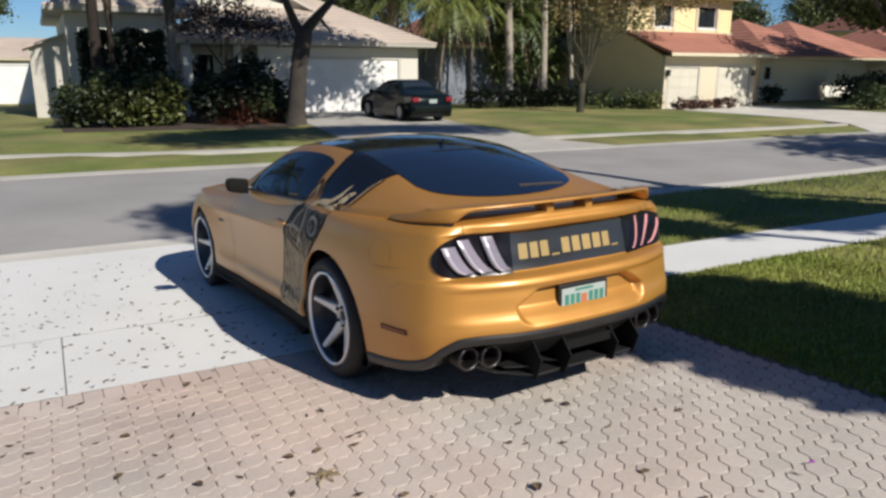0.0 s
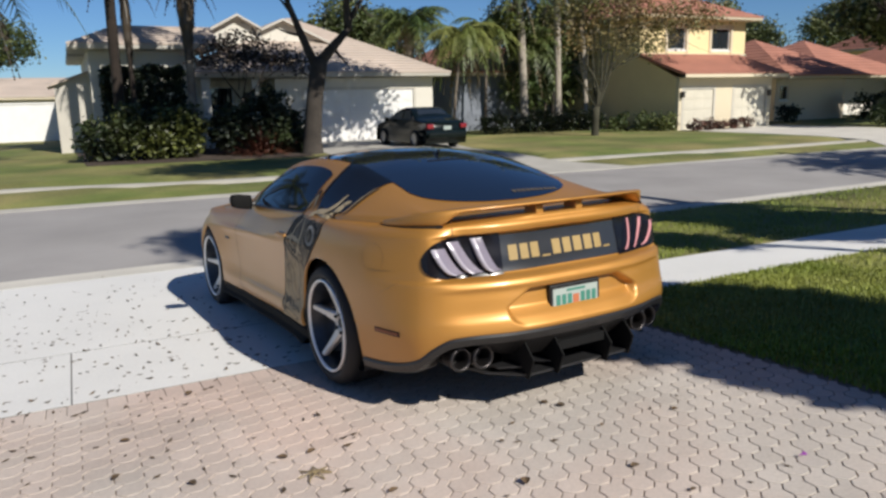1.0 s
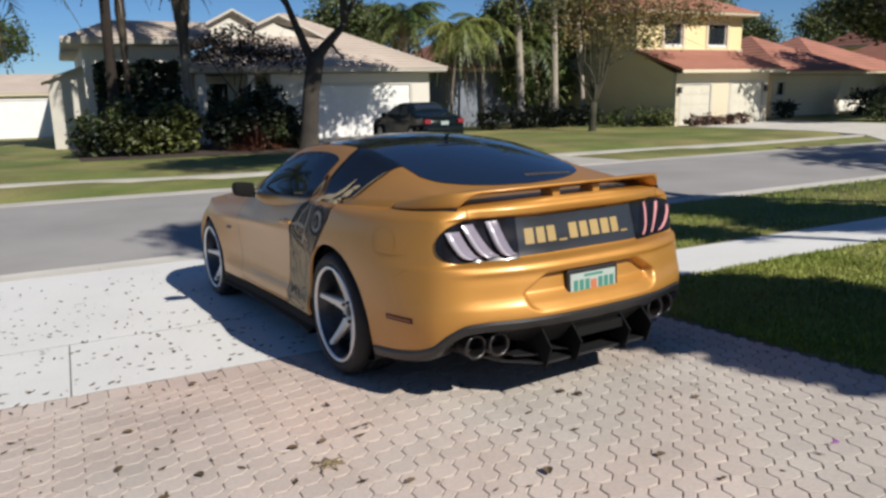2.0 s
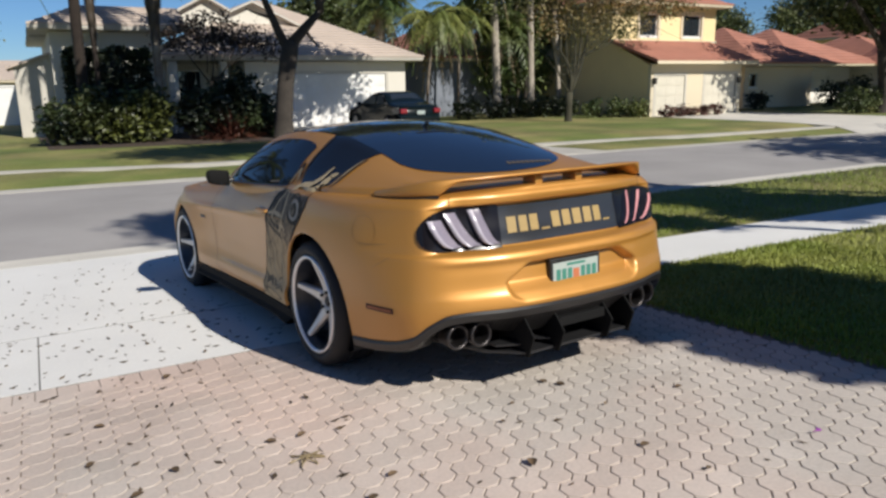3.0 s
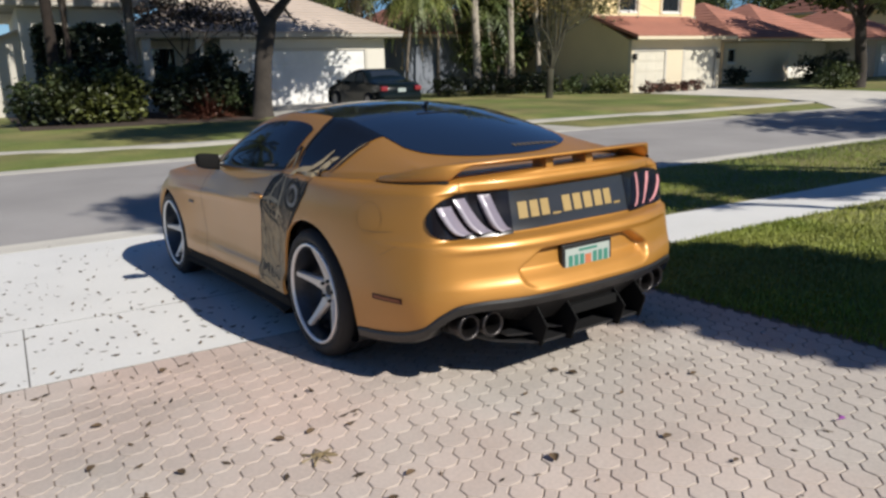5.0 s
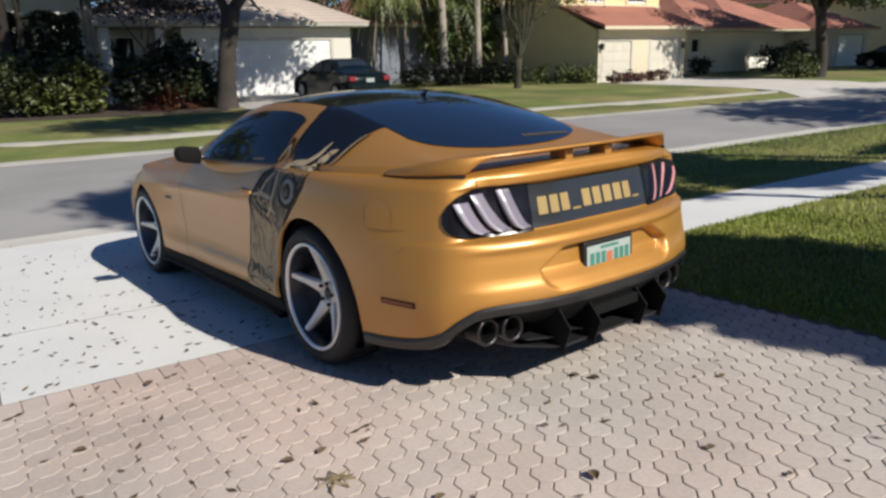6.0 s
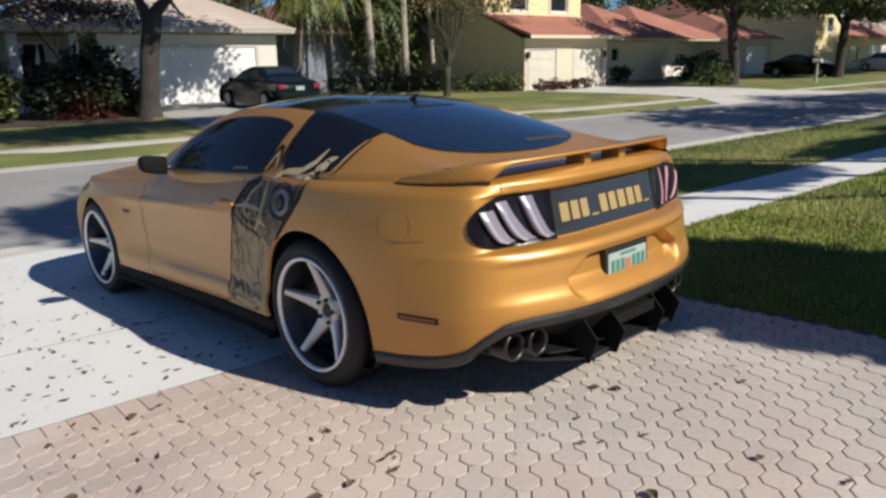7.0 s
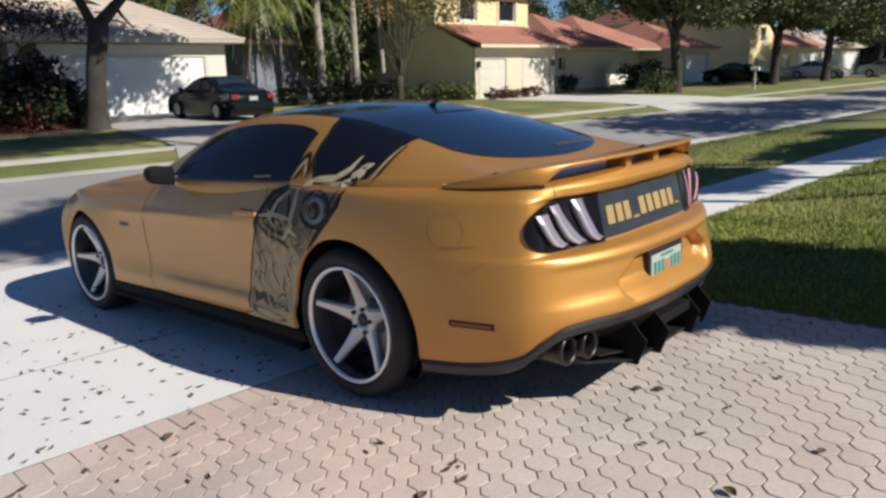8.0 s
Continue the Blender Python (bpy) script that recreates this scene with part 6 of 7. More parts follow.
palm((18.35, 21.9, 0.1), "pale smooth palm trunk behind a hedge", 6.6, (-0.35, 0), 0.19, 14, 2.4, "frond", 1.1, 3)
palm((20.4, 21.9, 0.1), "pale leaning palm trunk behind a hedge", 7.0, (-0.2, 0), 0.17, 14, 2.4, "frond", 1.1, 3)
palm((22.2, 21.9, 0.1), "slim palm trunk against the shaded yellow wall", 6.2, (-0.5, 0), 0.12, 12, 2.0, "frond", 1.1, 2)
palm((19.3, 23.2, 0.1), "bushy palm with drooping fronds between pale trunks", 4.4, (0.1, 0), 0.08, 40, 2.5, "frond", 1.3, 8, "palm_mid")
tree("background_tree", (20.9, 23.0, 0.1), "dense tree hanging over the shaded side of a yellow house", [(0, 0, 0, 0.14), (0, 0, 2.2, 0.12), (0.1, 0, 3.4, 0.1)], [((0, 0, 3.0), (-1.2, 0, 4.6), 0.06), ((0, 0, 3.0), (1.0, 0, 4.8), 0.06)],
     [(-1.4, 0, 4.6, 1.2, 1.0, 0.9), (0.4, 0, 5.0, 1.4, 1.1, 1.1), (1.5, 0.1, 4.2, 0.9, 0.9, 0.8), (-0.6, -0.2, 3.6, 0.9, 0.7, 0.5), (-3.0, -0.6, 5.4, 1.2, 1.0, 0.8)], 8000, 0.12, "leaf", clump=0.25)
def feathery(at, label, blobs, count, size, mat):
    """A clump of fine drooping fronds."""
    t = empty("areca_palm", pose(*at), label, "palm")
    for k in range(3):
        a = 2.1 * k
        piece("stem", *limb((0.3 * math.cos(a), 0.25 * math.sin(a), -0.05), (0.7 * math.cos(a), 0.5 * math.sin(a), blobs[0][2]), 0.05, 0.03, 0.1, 6), M["palm_mid"], t)
    pts = blob_points(blobs, count, 0.3)
    vs, fs = leaves(pts, size, long=5.5)
    vs = [(x, y, z - 0.9 * math.hypot(x - cx, y - cy)) for i in range(0, len(vs), 4) for cx, cy in [(sum(v[0] for v in vs[i:i + 4]) / 4, sum(v[1] for v in vs[i:i + 4]) / 4)] for x, y, z in vs[i:i + 4]]
    piece("foliage", vs, fs, M[mat], t, kind="stuff")
    return t


feathery((20.2, 23.4, 0.1), "areca palm clump in the shade between two houses", [(0, 0, 4.4, 1.4, 1.0, 1.3), (-0.6, 0, 2.4, 1.4, 0.8, 1.2), (1.3, 0, 2.8, 1.0, 0.8, 1.4)], 5200, 0.08, "frond")
# shrubs before the bungalow
shrub("hedge", (0.1, 16.0, 0.1), "sunlit glossy green hedge before the house window", [(-1.3, 0, 0.75, 0.55, 0.6, 0.65), (-0.5, -0.1, 0.85, 0.7, 0.6, 0.75), (0.4, -0.1, 0.75, 0.7, 0.6, 0.7), (1.2, 0, 0.85, 0.7, 0.6, 0.75), (-0.1, 0.3, 1.2, 1.0, 0.5, 0.4)], 5200, 0.12, "hedge_leaf", clump=0.16)
def clipped(name, at, label, size, count, leaf, mat):
    """A hedge cut square: leaves thick on its faces round a dark core of twigs."""
    t = empty(name, pose(*at), label, "hedge")
    w, d, h = size
    u = RNG.uniform(-1, 1, (count, 3))
    axis = RNG.choice(3, count, p=[0.22, 0.5, 0.28])
    u[np.arange(count), axis] = np.where(RNG.uniform(size=count) < 0.6, -1, 1) * RNG.uniform(0.86, 1.05, count)
    u[axis == 2, 2] = np.abs(u[axis == 2, 2])
    u *= 1 + 0.05 * np.sin(u[:, [1, 2, 0]] * 7.0)
    piece("foliage", *leaves(u * np.array([w / 2, d / 2, h / 2]) + np.array([0, 0, h / 2]), leaf), M[mat], t, kind="stuff")
    for k in range(9):
        x = (k / 8 - 0.5) * w * 0.85
        piece("stem", *limb((x, 0, -0.05), (x + RNG.uniform(-0.2, 0.2), RNG.uniform(-0.3, 0.3) * d, h * 0.92), 0.04, 0.012, 0.06, 4), M["bark"], t)
    return t


# the dark plants here carry their shade in the leaf colour
clipped("clipped_hedge", (0.45, 18.75, 0.1), "tall shaded clipped hedge behind palm trunks", (2.5, 1.1, 2.95), 7500, 0.13, "leaf_shaded")
shrub("dark_shrub", (3.9, 16.2, 0.1), "shaded broad-leaved shrub before the porch", [(-1.0, 0, 0.8, 0.8, 0.6, 0.8), (0.1, 0, 1.1, 0.9, 0.7, 1.0), (1.0, 0, 0.7, 0.6, 0.6, 0.7)], 4200, 0.13, "leaf_shaded")
spiky("cordyline", (3.7, 15.8, 0.1), "red-bronze spiky plant before the porch", 220, 1.6, "leaf_red", 1.2)
spiky("cordyline", (4.7, 16.4, 0.1), "shaded spiky plant beside the shade tree", 200, 1.5, "leaf_shaded", 1.2)
shrub("hedge", (15.8, 20.6, 0.1), "clipped dark hedge beside the driveway", [(0, 0, 0.5, 0.7, 0.5, 0.5)], 900, 0.09, "leaf_shaded")
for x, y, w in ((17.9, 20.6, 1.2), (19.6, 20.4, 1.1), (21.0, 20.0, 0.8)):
    shrub("hedge", (x, y, 0.1), "shaded rounded hedge under the palms", [(-0.4 * w, 0, 0.45, 0.6 * w, 0.5, 0.5), (0.4 * w, 0, 0.5, 0.6 * w, 0.5, 0.55)], 1500, 0.09, "leaf_shaded", "hedges under the palms")
shrub("hedge", (21.9, 17.2, 0.1), "low green hedge at the foot of the yellow wall", [(-0.9, 0.6, 0.4, 0.6, 0.4, 0.4), (0, 0, 0.45, 0.6, 0.4, 0.45), (0.7, -0.7, 0.45, 0.5, 0.4, 0.4)], 1600, 0.09, "leaf")
for x in (23.4, 24.2, 25.0, 25.8, 26.6):
    shrub("flower_bush", (x, 15.5, 0.1), "small red-leaved bush before the garage", [(0, 0, 0.28, 0.36, 0.3, 0.28)], 320, 0.08, "leaf_red", "red bushes before the garage", 0.08, 3)
shrub("hedge", (33.0, 18.2, 0.1), "small dark bush beside the cream house", [(0, 0, 0.5, 0.6, 0.5, 0.5)], 700, 0.1, "leaf_shaded")
shrub("hedge", (39.8, 17.6, 0.1), "large dark bush before the cream house", [(-0.6, 0, 0.8, 1.2, 0.9, 0.9), (1.4, 0, 0.8, 1.2, 0.9, 0.9)], 1800, 0.13, "leaf_shaded", clump=0.2)
shrub("hedge", (32.4, 11.8, 0.1), "green bush at the foot of a street tree", [(-0.7, 0, 0.6, 0.9, 0.7, 0.6), (0.4, 0, 0.6, 0.7, 0.6, 0.6)], 1500, 0.1, "leaf")
for x, y in ((95.6, 18.6), (101.5, 20.5), (112, 23.0)):
    shrub("hedge", (x, y, 0.1), "tall dark hedge at the far end of the street", [(-2.4, 0, 1.6, 2.6, 1.6, 1.7), (2.0, 0.3, 1.9, 2.8, 1.6, 2.0), (0, 1.6, 2.4, 3.0, 1.8, 1.8)], 5000, 0.22, "leaf_shaded", clump=0.3)
# street trees along the far side
# boughs above 7 m are out of view, added to shade the roofs
LOW_AND_SHADE_BOUGHS = [[(4.2, 0, 4.5, 1.8, 1.4, 0.9), (5.6, 0.5, 4.6, 1.4, 1.2, 0.7), (2.6, -0.4, 4.2, 1.3, 1.1, 0.6), (4.4, -0.6, 7.6, 2.0, 1.6, 1.0), (6.2, -1.0, 8.8, 2.0, 1.6, 0.9)],
              [(2.4, -0.6, 4.1, 1.6, 1.2, 0.6), (4.6, -0.2, 4.0, 1.6, 1.2, 0.7), (-2.0, -0.4, 4.4, 1.2, 1.0, 0.5), (-3.2, -0.6, 8.4, 2.0, 1.6, 1.0), (-5.0, -0.8, 8.8, 2.0, 1.6, 1.0), (-6.8, -1.0, 9.0, 1.8, 1.5, 0.9)]]
LOW_AND_SHADE_BOUGHS += [[(4.0, 0, 3.7, 1.8, 1.4, 0.8), (6.6, 0.2, 3.6, 1.8, 1.4, 0.9), (8.6, 0, 3.8, 1.6, 1.3, 0.9)],
              [(-2.6, 0.4, 3.6, 2.0, 1.5, 0.9), (1.8, 0, 3.8, 2.0, 1.5, 0.9)], [(-3, 0, 3.9, 2.2, 1.6, 1.0)], [(-3, 0, 3.7, 2.4, 1.6, 1.1), (1, 0, 3.5, 2.4, 1.6, 1.1)]]
for (x, y, hgt, lean), low in zip(((33.2, 11.4, 3.4, -0.9), (45.6, 11.3, 3.6, 0.4), (54.0, 11.0, 3.4, 0.4), (66.0, 11.0, 3.8, 0.2), (80.0, 11.0, 3.8, -0.2), (95.0, 11.5, 3.8, 0.3)), LOW_AND_SHADE_BOUGHS):
    tree("street_tree", (x, y, 0.1), "broad dark street tree with a low spreading crown",
         [(0, 0, 0, 0.33), (0.05, 0, 1.0, 0.27), (lean * 0.3, 0, 2.2, 0.26), (lean * 0.6, 0, hgt, 0.24)],
         [((lean * 0.5, 0, hgt - 0.6), (lean - 2.4, 0.3, hgt + 2.0), 0.15), ((lean * 0.5, 0, hgt - 0.4), (lean + 2.3, -0.3, hgt + 2.2), 0.15), ((lean * 0.6, 0, hgt - 0.1), (lean, 0.5, hgt + 3.0), 0.14), ((lean * 0.6, 0, hgt - 0.3), (lean - 0.5, -2.2, hgt + 1.8), 0.12)],
         [(lean - 4.4, 0.3, hgt + 1.0, 1.4, 1.4, 0.7), (lean - 3.0, 0, hgt + 1.6, 2.0, 2.2, 1.2), (lean, 0.5, hgt + 3.0, 3.0, 2.6, 1.6), (lean + 2.8, 0, hgt + 2.4, 2.4, 2.2, 1.5), (lean + 5.6, 0.2, hgt + 3.4, 2.2, 1.8, 1.4), (lean - 0.5, -2.4, hgt + 1.3, 2.0, 1.6, 1.0), (lean + 4.2, 0.3, hgt + 1.2, 1.4, 1.4, 0.8), (lean + 3.4, 2.8, hgt + 1.4, 2.4, 1.6, 0.9), (lean + 7.0, 2.8, hgt + 1.8, 2.2, 1.6, 0.9), (lean + 0.6, 2.6, hgt + 1.6, 1.8, 1.6, 0.8), (lean + 2.0, -1.0, hgt + 0.5, 1.6, 1.2, 0.5), (lean + 6.2, 5.4, hgt + 2.6, 2.6, 1.7, 1.0)][2 if x < 40 else 0:] + low, 29000, 0.16, "leaf", clump=0.3)
# trees behind the houses
for x, y, s in ((53.6, 38, 1.15), (-7.0, 60, 1.3), (13.5, 34, 1.1), (30.5, 36, 1.2), (34, 40, 1.0), (55, 44, 1.5), (75, 46, 1.6), (98, 24, 1.5), (112, 27, 1.9), (20, 44, 1.2)):
    tree("background_tree", (x, y, 0.1), "leafy tree rising behind the roofs", [(0, 0, 0, 0.25 * s), (0.1, 0, 3 * s, 0.2 * s)], [((0.1, 0, 2.6 * s), (-1.2 * s, 0, 4.6 * s), 0.12 * s), ((0.1, 0, 2.8 * s), (1.2 * s, 0, 4.8 * s), 0.12 * s)],
         [(-1.2 * s, 0, 4.8 * s, 1.5 * s, 1.4 * s, 1.2 * s), (1.1 * s, 0, 5.0 * s, 1.5 * s, 1.4 * s, 1.2 * s), (0, 0, 6.0 * s, 1.4 * s, 1.4 * s, 1.0 * s)], 6000, 0.14 * s, "leaf", clump=0.3 * s)
# unseen trees on the near side, added to cast shade on lawn, walk and road
tree("unseen_tree", (9.9, -8.6, 0.5), "leaning yard tree before the home shading the verge",
     [(0, 0, 0, 0.12), (-0.3, -0.1, 1.4, 0.10), (-0.76, -0.28, 2.9, 0.09), (-1.36, -0.6, 3.7, 0.08), (-1.5, -0.2, 4.5, 0.07)], [((-1.4, -0.5, 3.9), (-1.2, 0.9, 4.7), 0.04), ((-1.4, -0.5, 3.9), (-2.2, 0.4, 4.6), 0.04)],
     [(-1.4, 0.1, 4.6, 1.0, 0.9, 0.6), (-1.6, 1.0, 4.6, 1.0, 0.9, 0.5), (-1.2, -0.5, 4.7, 1.0, 0.7, 0.5), (-2.2, -0.3, 4.4, 0.8, 0.7, 0.4), (-0.9, 1.7, 4.8, 0.8, 0.6, 0.4)], 14000, 0.13, "leaf", clump=0.14)
tree("unseen_tree", (8.2, -9.3, 0.52), "thin leaning tree with a small crown beside the home",
     [(0, 0, 0, 0.11), (-0.4, -0.05, 1.6, 0.09), (-0.96, -0.08, 2.9, 0.08), (-1.76, 0, 3.7, 0.07), (-2.2, 0.9, 4.2, 0.05)], [((-1.76, 0, 3.7), (-2.4, 0.6, 4.4), 0.03)],
     [(-2.3, 1.0, 4.3, 0.45, 0.6, 0.35)], 1600, 0.12, "leaf", clump=0.12)
tree("unseen_tree", (13.3, -8.9, 0.5), "slim yard tree before the home shading the sidewalk",
     [(0, 0, 0, 0.13), (0, 0, 1.6, 0.11), (0.1, 0.1, 3.0, 0.10)], [((0.1, 0.1, 2.8), (-1.3, 0.1, 4.0), 0.07), ((0.1, 0.1, 2.9), (1.5, 0.1, 4.1), 0.07)],
     [(-1.8, 0, 4.1, 1.0, 0.7, 0.4), (0, 0, 4.2, 1.2, 0.8, 0.4), (1.7, 0.1, 4.1, 1.1, 0.7, 0.4), (3.4, 0.4, 4.3, 1.0, 0.7, 0.4)], 9000, 0.13, "leaf", clump=0.14)
tree("unseen_tree", (4.9, -14.0, 0.5), "tall tree rising behind the home",
     [(0, 0, 0, 0.25), (0, 0, 4.0, 0.2), (0.1, 0.1, 9.0, 0.14)], [((0.1, 0.1, 8.6), (-0.8, 0.3, 11.2), 0.08), ((0.1, 0.1, 8.8), (1.0, 0.5, 11.6), 0.08)],
     [(-0.4, 0.2, 11.6, 1.1, 1.0, 0.9), (0.9, 0.4, 12.2, 1.2, 1.1, 0.9), (1.8, -0.6, 11.6, 1.0, 1.0, 0.8)], 6500, 0.15, "leaf", clump=0.2)
# height and crown picked so that its shade reaches the far lawn
tree("unseen_tree", (9.4, -6.3, 0.37), "unseen very tall slim tree added to shade the far lawn",
     [(0, 0, 0, 0.16), (0.05, 0, 5.0, 0.13), (0.1, 0.05, 10.0, 0.11), (0.1, 0.1, 14.0, 0.08)], [((0.1, 0.05, 11.5), (-2.4, 0.2, 14.0), 0.06), ((0.1, 0.05, 11.0), (2.6, 0.2, 14.2), 0.06), ((1.4, 0.1, 12.8), (4.2, 0, 14.0), 0.05)],
     [(-2.6, 0.3, 14.2, 1.8, 1.5, 0.8), (0, 0, 14.8, 2.2, 1.7, 0.9), (2.6, 0.2, 14.4, 2.0, 1.5, 0.8), (4.6, 0, 14.0, 1.7, 1.4, 0.7)], 7500, 0.17, "leaf", clump=0.32)
# unseen mass added behind the view, its outline shaped to the shade band
tree("unseen_evergreen", (3.25, -10.6, 0.5), "unseen upright evergreen added to shade drive and lawn", [(0, 0, 0, 0.16), (0, 0, 2.0, 0.12), (0, 0, 4.2, 0.06)], [((0, 0, 1.2), (0.3, 0.2, 2.6), 0.04)],
     [(0.4, 0, 0.9, 0.6, 0.7, 0.8), (0.35, 0, 1.8, 0.55, 0.75, 0.8), (0.22, 0, 2.5, 0.6, 0.8, 0.6), (0.08, 0, 3.15, 0.92, 1.0, 0.55), (0.02, 0, 3.8, 1.04, 0.9, 0.5), (0.2, 0, 4.4, 0.78, 0.8, 0.5), (0.3, 0, 5.0, 0.6, 0.6, 0.5)], 40000, 0.13, "leaf_shaded", clump=0.10)
# out of view, added only to shade the street
for x, y in ((20.5, -5.5), (29.0, -5.0), (40, -5.5)):
    tree("unseen_tree", (x, y, 0.3), "unseen large tree added to shade the street", [(0, 0, 0, 0.3), (0, 0, 2.4, 0.24), (0.1, 0, 3.6, 0.2)], [((0, 0, 3), (-2, 0, 5.5), 0.12), ((0, 0, 3), (2, 0.5, 5.5), 0.12), ((0, 0, 3.4), (0.2, -0.5, 6.5), 0.12)],
         [(-2.4, 0, 5.6, 2.2, 1.8, 1.1), (0, 0, 6.8, 2.6, 2.2, 1.2), (2.4, 0.3, 5.8, 2.2, 1.8, 1.1)], 4200, 0.2, "leaf", clump=0.35)
# ---- the drive, litter and near lawn ----
NEAR = pose(0, 0, 0, -3.43)      # the near side falls to the gutter
apron = empty("driveway_apron", NEAR, "white concrete sidewalk and drive apron strewn with leaves", "driveway", kind="structure")


def flat_slab(name, outline, z0, z1, mat, parent, bevel=0.0):
    bm = bmesh.new()
    vs = [bm.verts.new((x, y, z0)) for x, y in outline]
    f = bm.faces.new(vs)
    r = bmesh.ops.extrude_face_region(bm, geom=[f])
    top = [v for v in r["geom"] if isinstance(v, bmesh.types.BMVert)]
    bmesh.ops.translate(bm, verts=top, vec=(0, 0, z1 - z0))
    bmesh.ops.recalc_face_normals(bm, faces=bm.faces)
    if bevel:
        es = [e for e in bm.edges if all(v in set(top) for v in e.verts)]
        bmesh.ops.bevel(bm, geom=es, offset=bevel, segments=2, affect="EDGES", profile=0.5)
    return part(name, bm, mat, parent)


for a, b in ((-5.6, -4.248), (-4.24, -2.275), (-2.267, -0.30), (-0.292, 1.35)):
    flat_slab("slab", [(a, -4.742), (b, -4.742), (b, -3.559), (a, -3.559)], -0.12, 0.0, M["concrete"], apron)
flat_slab("slab", [(-5.6, -3.545), (1.35, -3.545), (1.9, -0.33), (-6.2, -0.33)], -0.12, 0.0, M["concrete"], apron)
flat_slab("bed", [(-5.62, -13.0), (1.40, -13.0), (1.40, -3.4), (-5.62, -3.4)], -0.16, -0.004, M["sand"], apron, 0)

for y, x1 in ((-3.552, 1.35), (-4.747, 1.35)):
    flat_slab("joint", [(-5.6, y - 0.007), (x1, y - 0.007), (x1, y + 0.007), (-5.6, y + 0.007)], -0.05, -0.0012, M["joint"], apron, 0)
for x in (-4.244, -2.271, -0.296):
    flat_slab("joint", [(x - 0.0045, -4.741), (x + 0.0045, -4.741), (x + 0.0045, -3.558), (x - 0.0045, -3.558)], -0.05, -0.0012, M["joint"], apron, 0)

# interlocking pavers: an octagon with a square tail
paving = empty("paver_drive", NEAR, "pinkish interlocking concrete paver drive with dark joints", "driveway", kind="structure")
PITCH = 0.118


def paver_outline(w, gap):
    """An octagon with a square tail at one corner, each edge drawn in by gap; anticlockwise."""
    a = w / 2
    c = a * math.tan(math.pi / 8)
    pts = [(a, -c), (a, c), (a + (a - c), a), (a, a + (a - c)), (c, a), (-c, a), (-a, c), (-a, -c), (-c, -a), (c, -a)]
    out = []
    for i, (x, y) in enumerate(pts):
        (px, py), (qx, qy) = pts[i - 1], pts[(i + 1) % len(pts)]
        d0, d1 = Vector((x - px, y - py)).normalized(), Vector((qx - x, qy - y)).normalized()
        n0, n1 = Vector((-d0.y, d0.x)), Vector((-d1.y, d1.x))
        m = (n0 + n1) * (gap / max(1.0 + n0.dot(n1), 0.2))
        out.append((x + m.x, y + m.y))
    return out


def block(outline, edge=0.0022):
    """A low stone with an eased top edge: vertices, faces."""
    cx, cy = sum(p[0] for p in outline) / len(outline), sum(p[1] for p in outline) / len(outline)
    n = len(outline)
    rings = []
    for z, k in ((-0.05, 0.0), (-edge * 0.7, 0.0), (0.0, edge)):
        ring = []
        for i, (x, y) in enumerate(outline):
            px, py = outline[i - 1]
            qx, qy = outline[(i + 1) % n]
            ex, ey = qx - px, qy - py
            l = math.hypot(ex, ey)
            ring.append((x - ey / l * k, y + ex / l * k, z))
        rings += ring
    fs = [tuple(range(2 * n, 3 * n))]
    for r in range(2):
        for i in range(n):
            j = (i + 1) % n
            fs.append((r * n + i, r * n + j, r * n + n + j, r * n + n + i))
    return rings, fs


OUT = paver_outline(PITCH, 0.0028)
PV, PF = block(OUT)
paver_mesh = mesh_of("paver", PV, PF, M["paver"])
far_v, far_f, near_pavers = [], [], []
rng = random.Random(3)
for i in range(int(6.8 / PITCH)):
    for j in range(int(7.9 / PITCH)):
        x, y = 1.25 - i * PITCH, -4.97 - j * PITCH
        near_pavers.append((x, y, rng.uniform(0.0, 0.0012), rng.uniform(-0.25, 0.25), rng.uniform(-0.25, 0.25)))
near_pavers.sort(key=lambda p: math.hypot(p[0] + 1.0, p[1] + 6.6))
for k, (x, y, dz, rx, ry) in enumerate(near_pavers):
    m = pose(x, y, dz, rx, ry)
    if k < 300:
        ob = new("paver", paver_mesh)
        ob.parent, ob.matrix_local = paving, m
    else:
        o = len(far_v)
        far_v += [m @ Vector(v) for v in PV]
        far_f += [tuple(q + o for q in f) for f in PF]
piece("paver_field", far_v, far_f, M["paver"], paving, kind="stuff")
brick_mesh = mesh_of("edge_paver", *block([(-0.0485, -0.0985), (0.0485, -0.0985), (0.0485, 0.0985), (-0.0485, 0.0985)]), M["paver"])
for i in range(68):
    ob = new("edge_paver", brick_mesh)
    ob.parent, ob.matrix_local = paving, pose(1.29 - i * 0.101, -4.85, rng.uniform(-0.0015, 0.0015), 0, 0, rng.uniform(-0.4, 0.4))


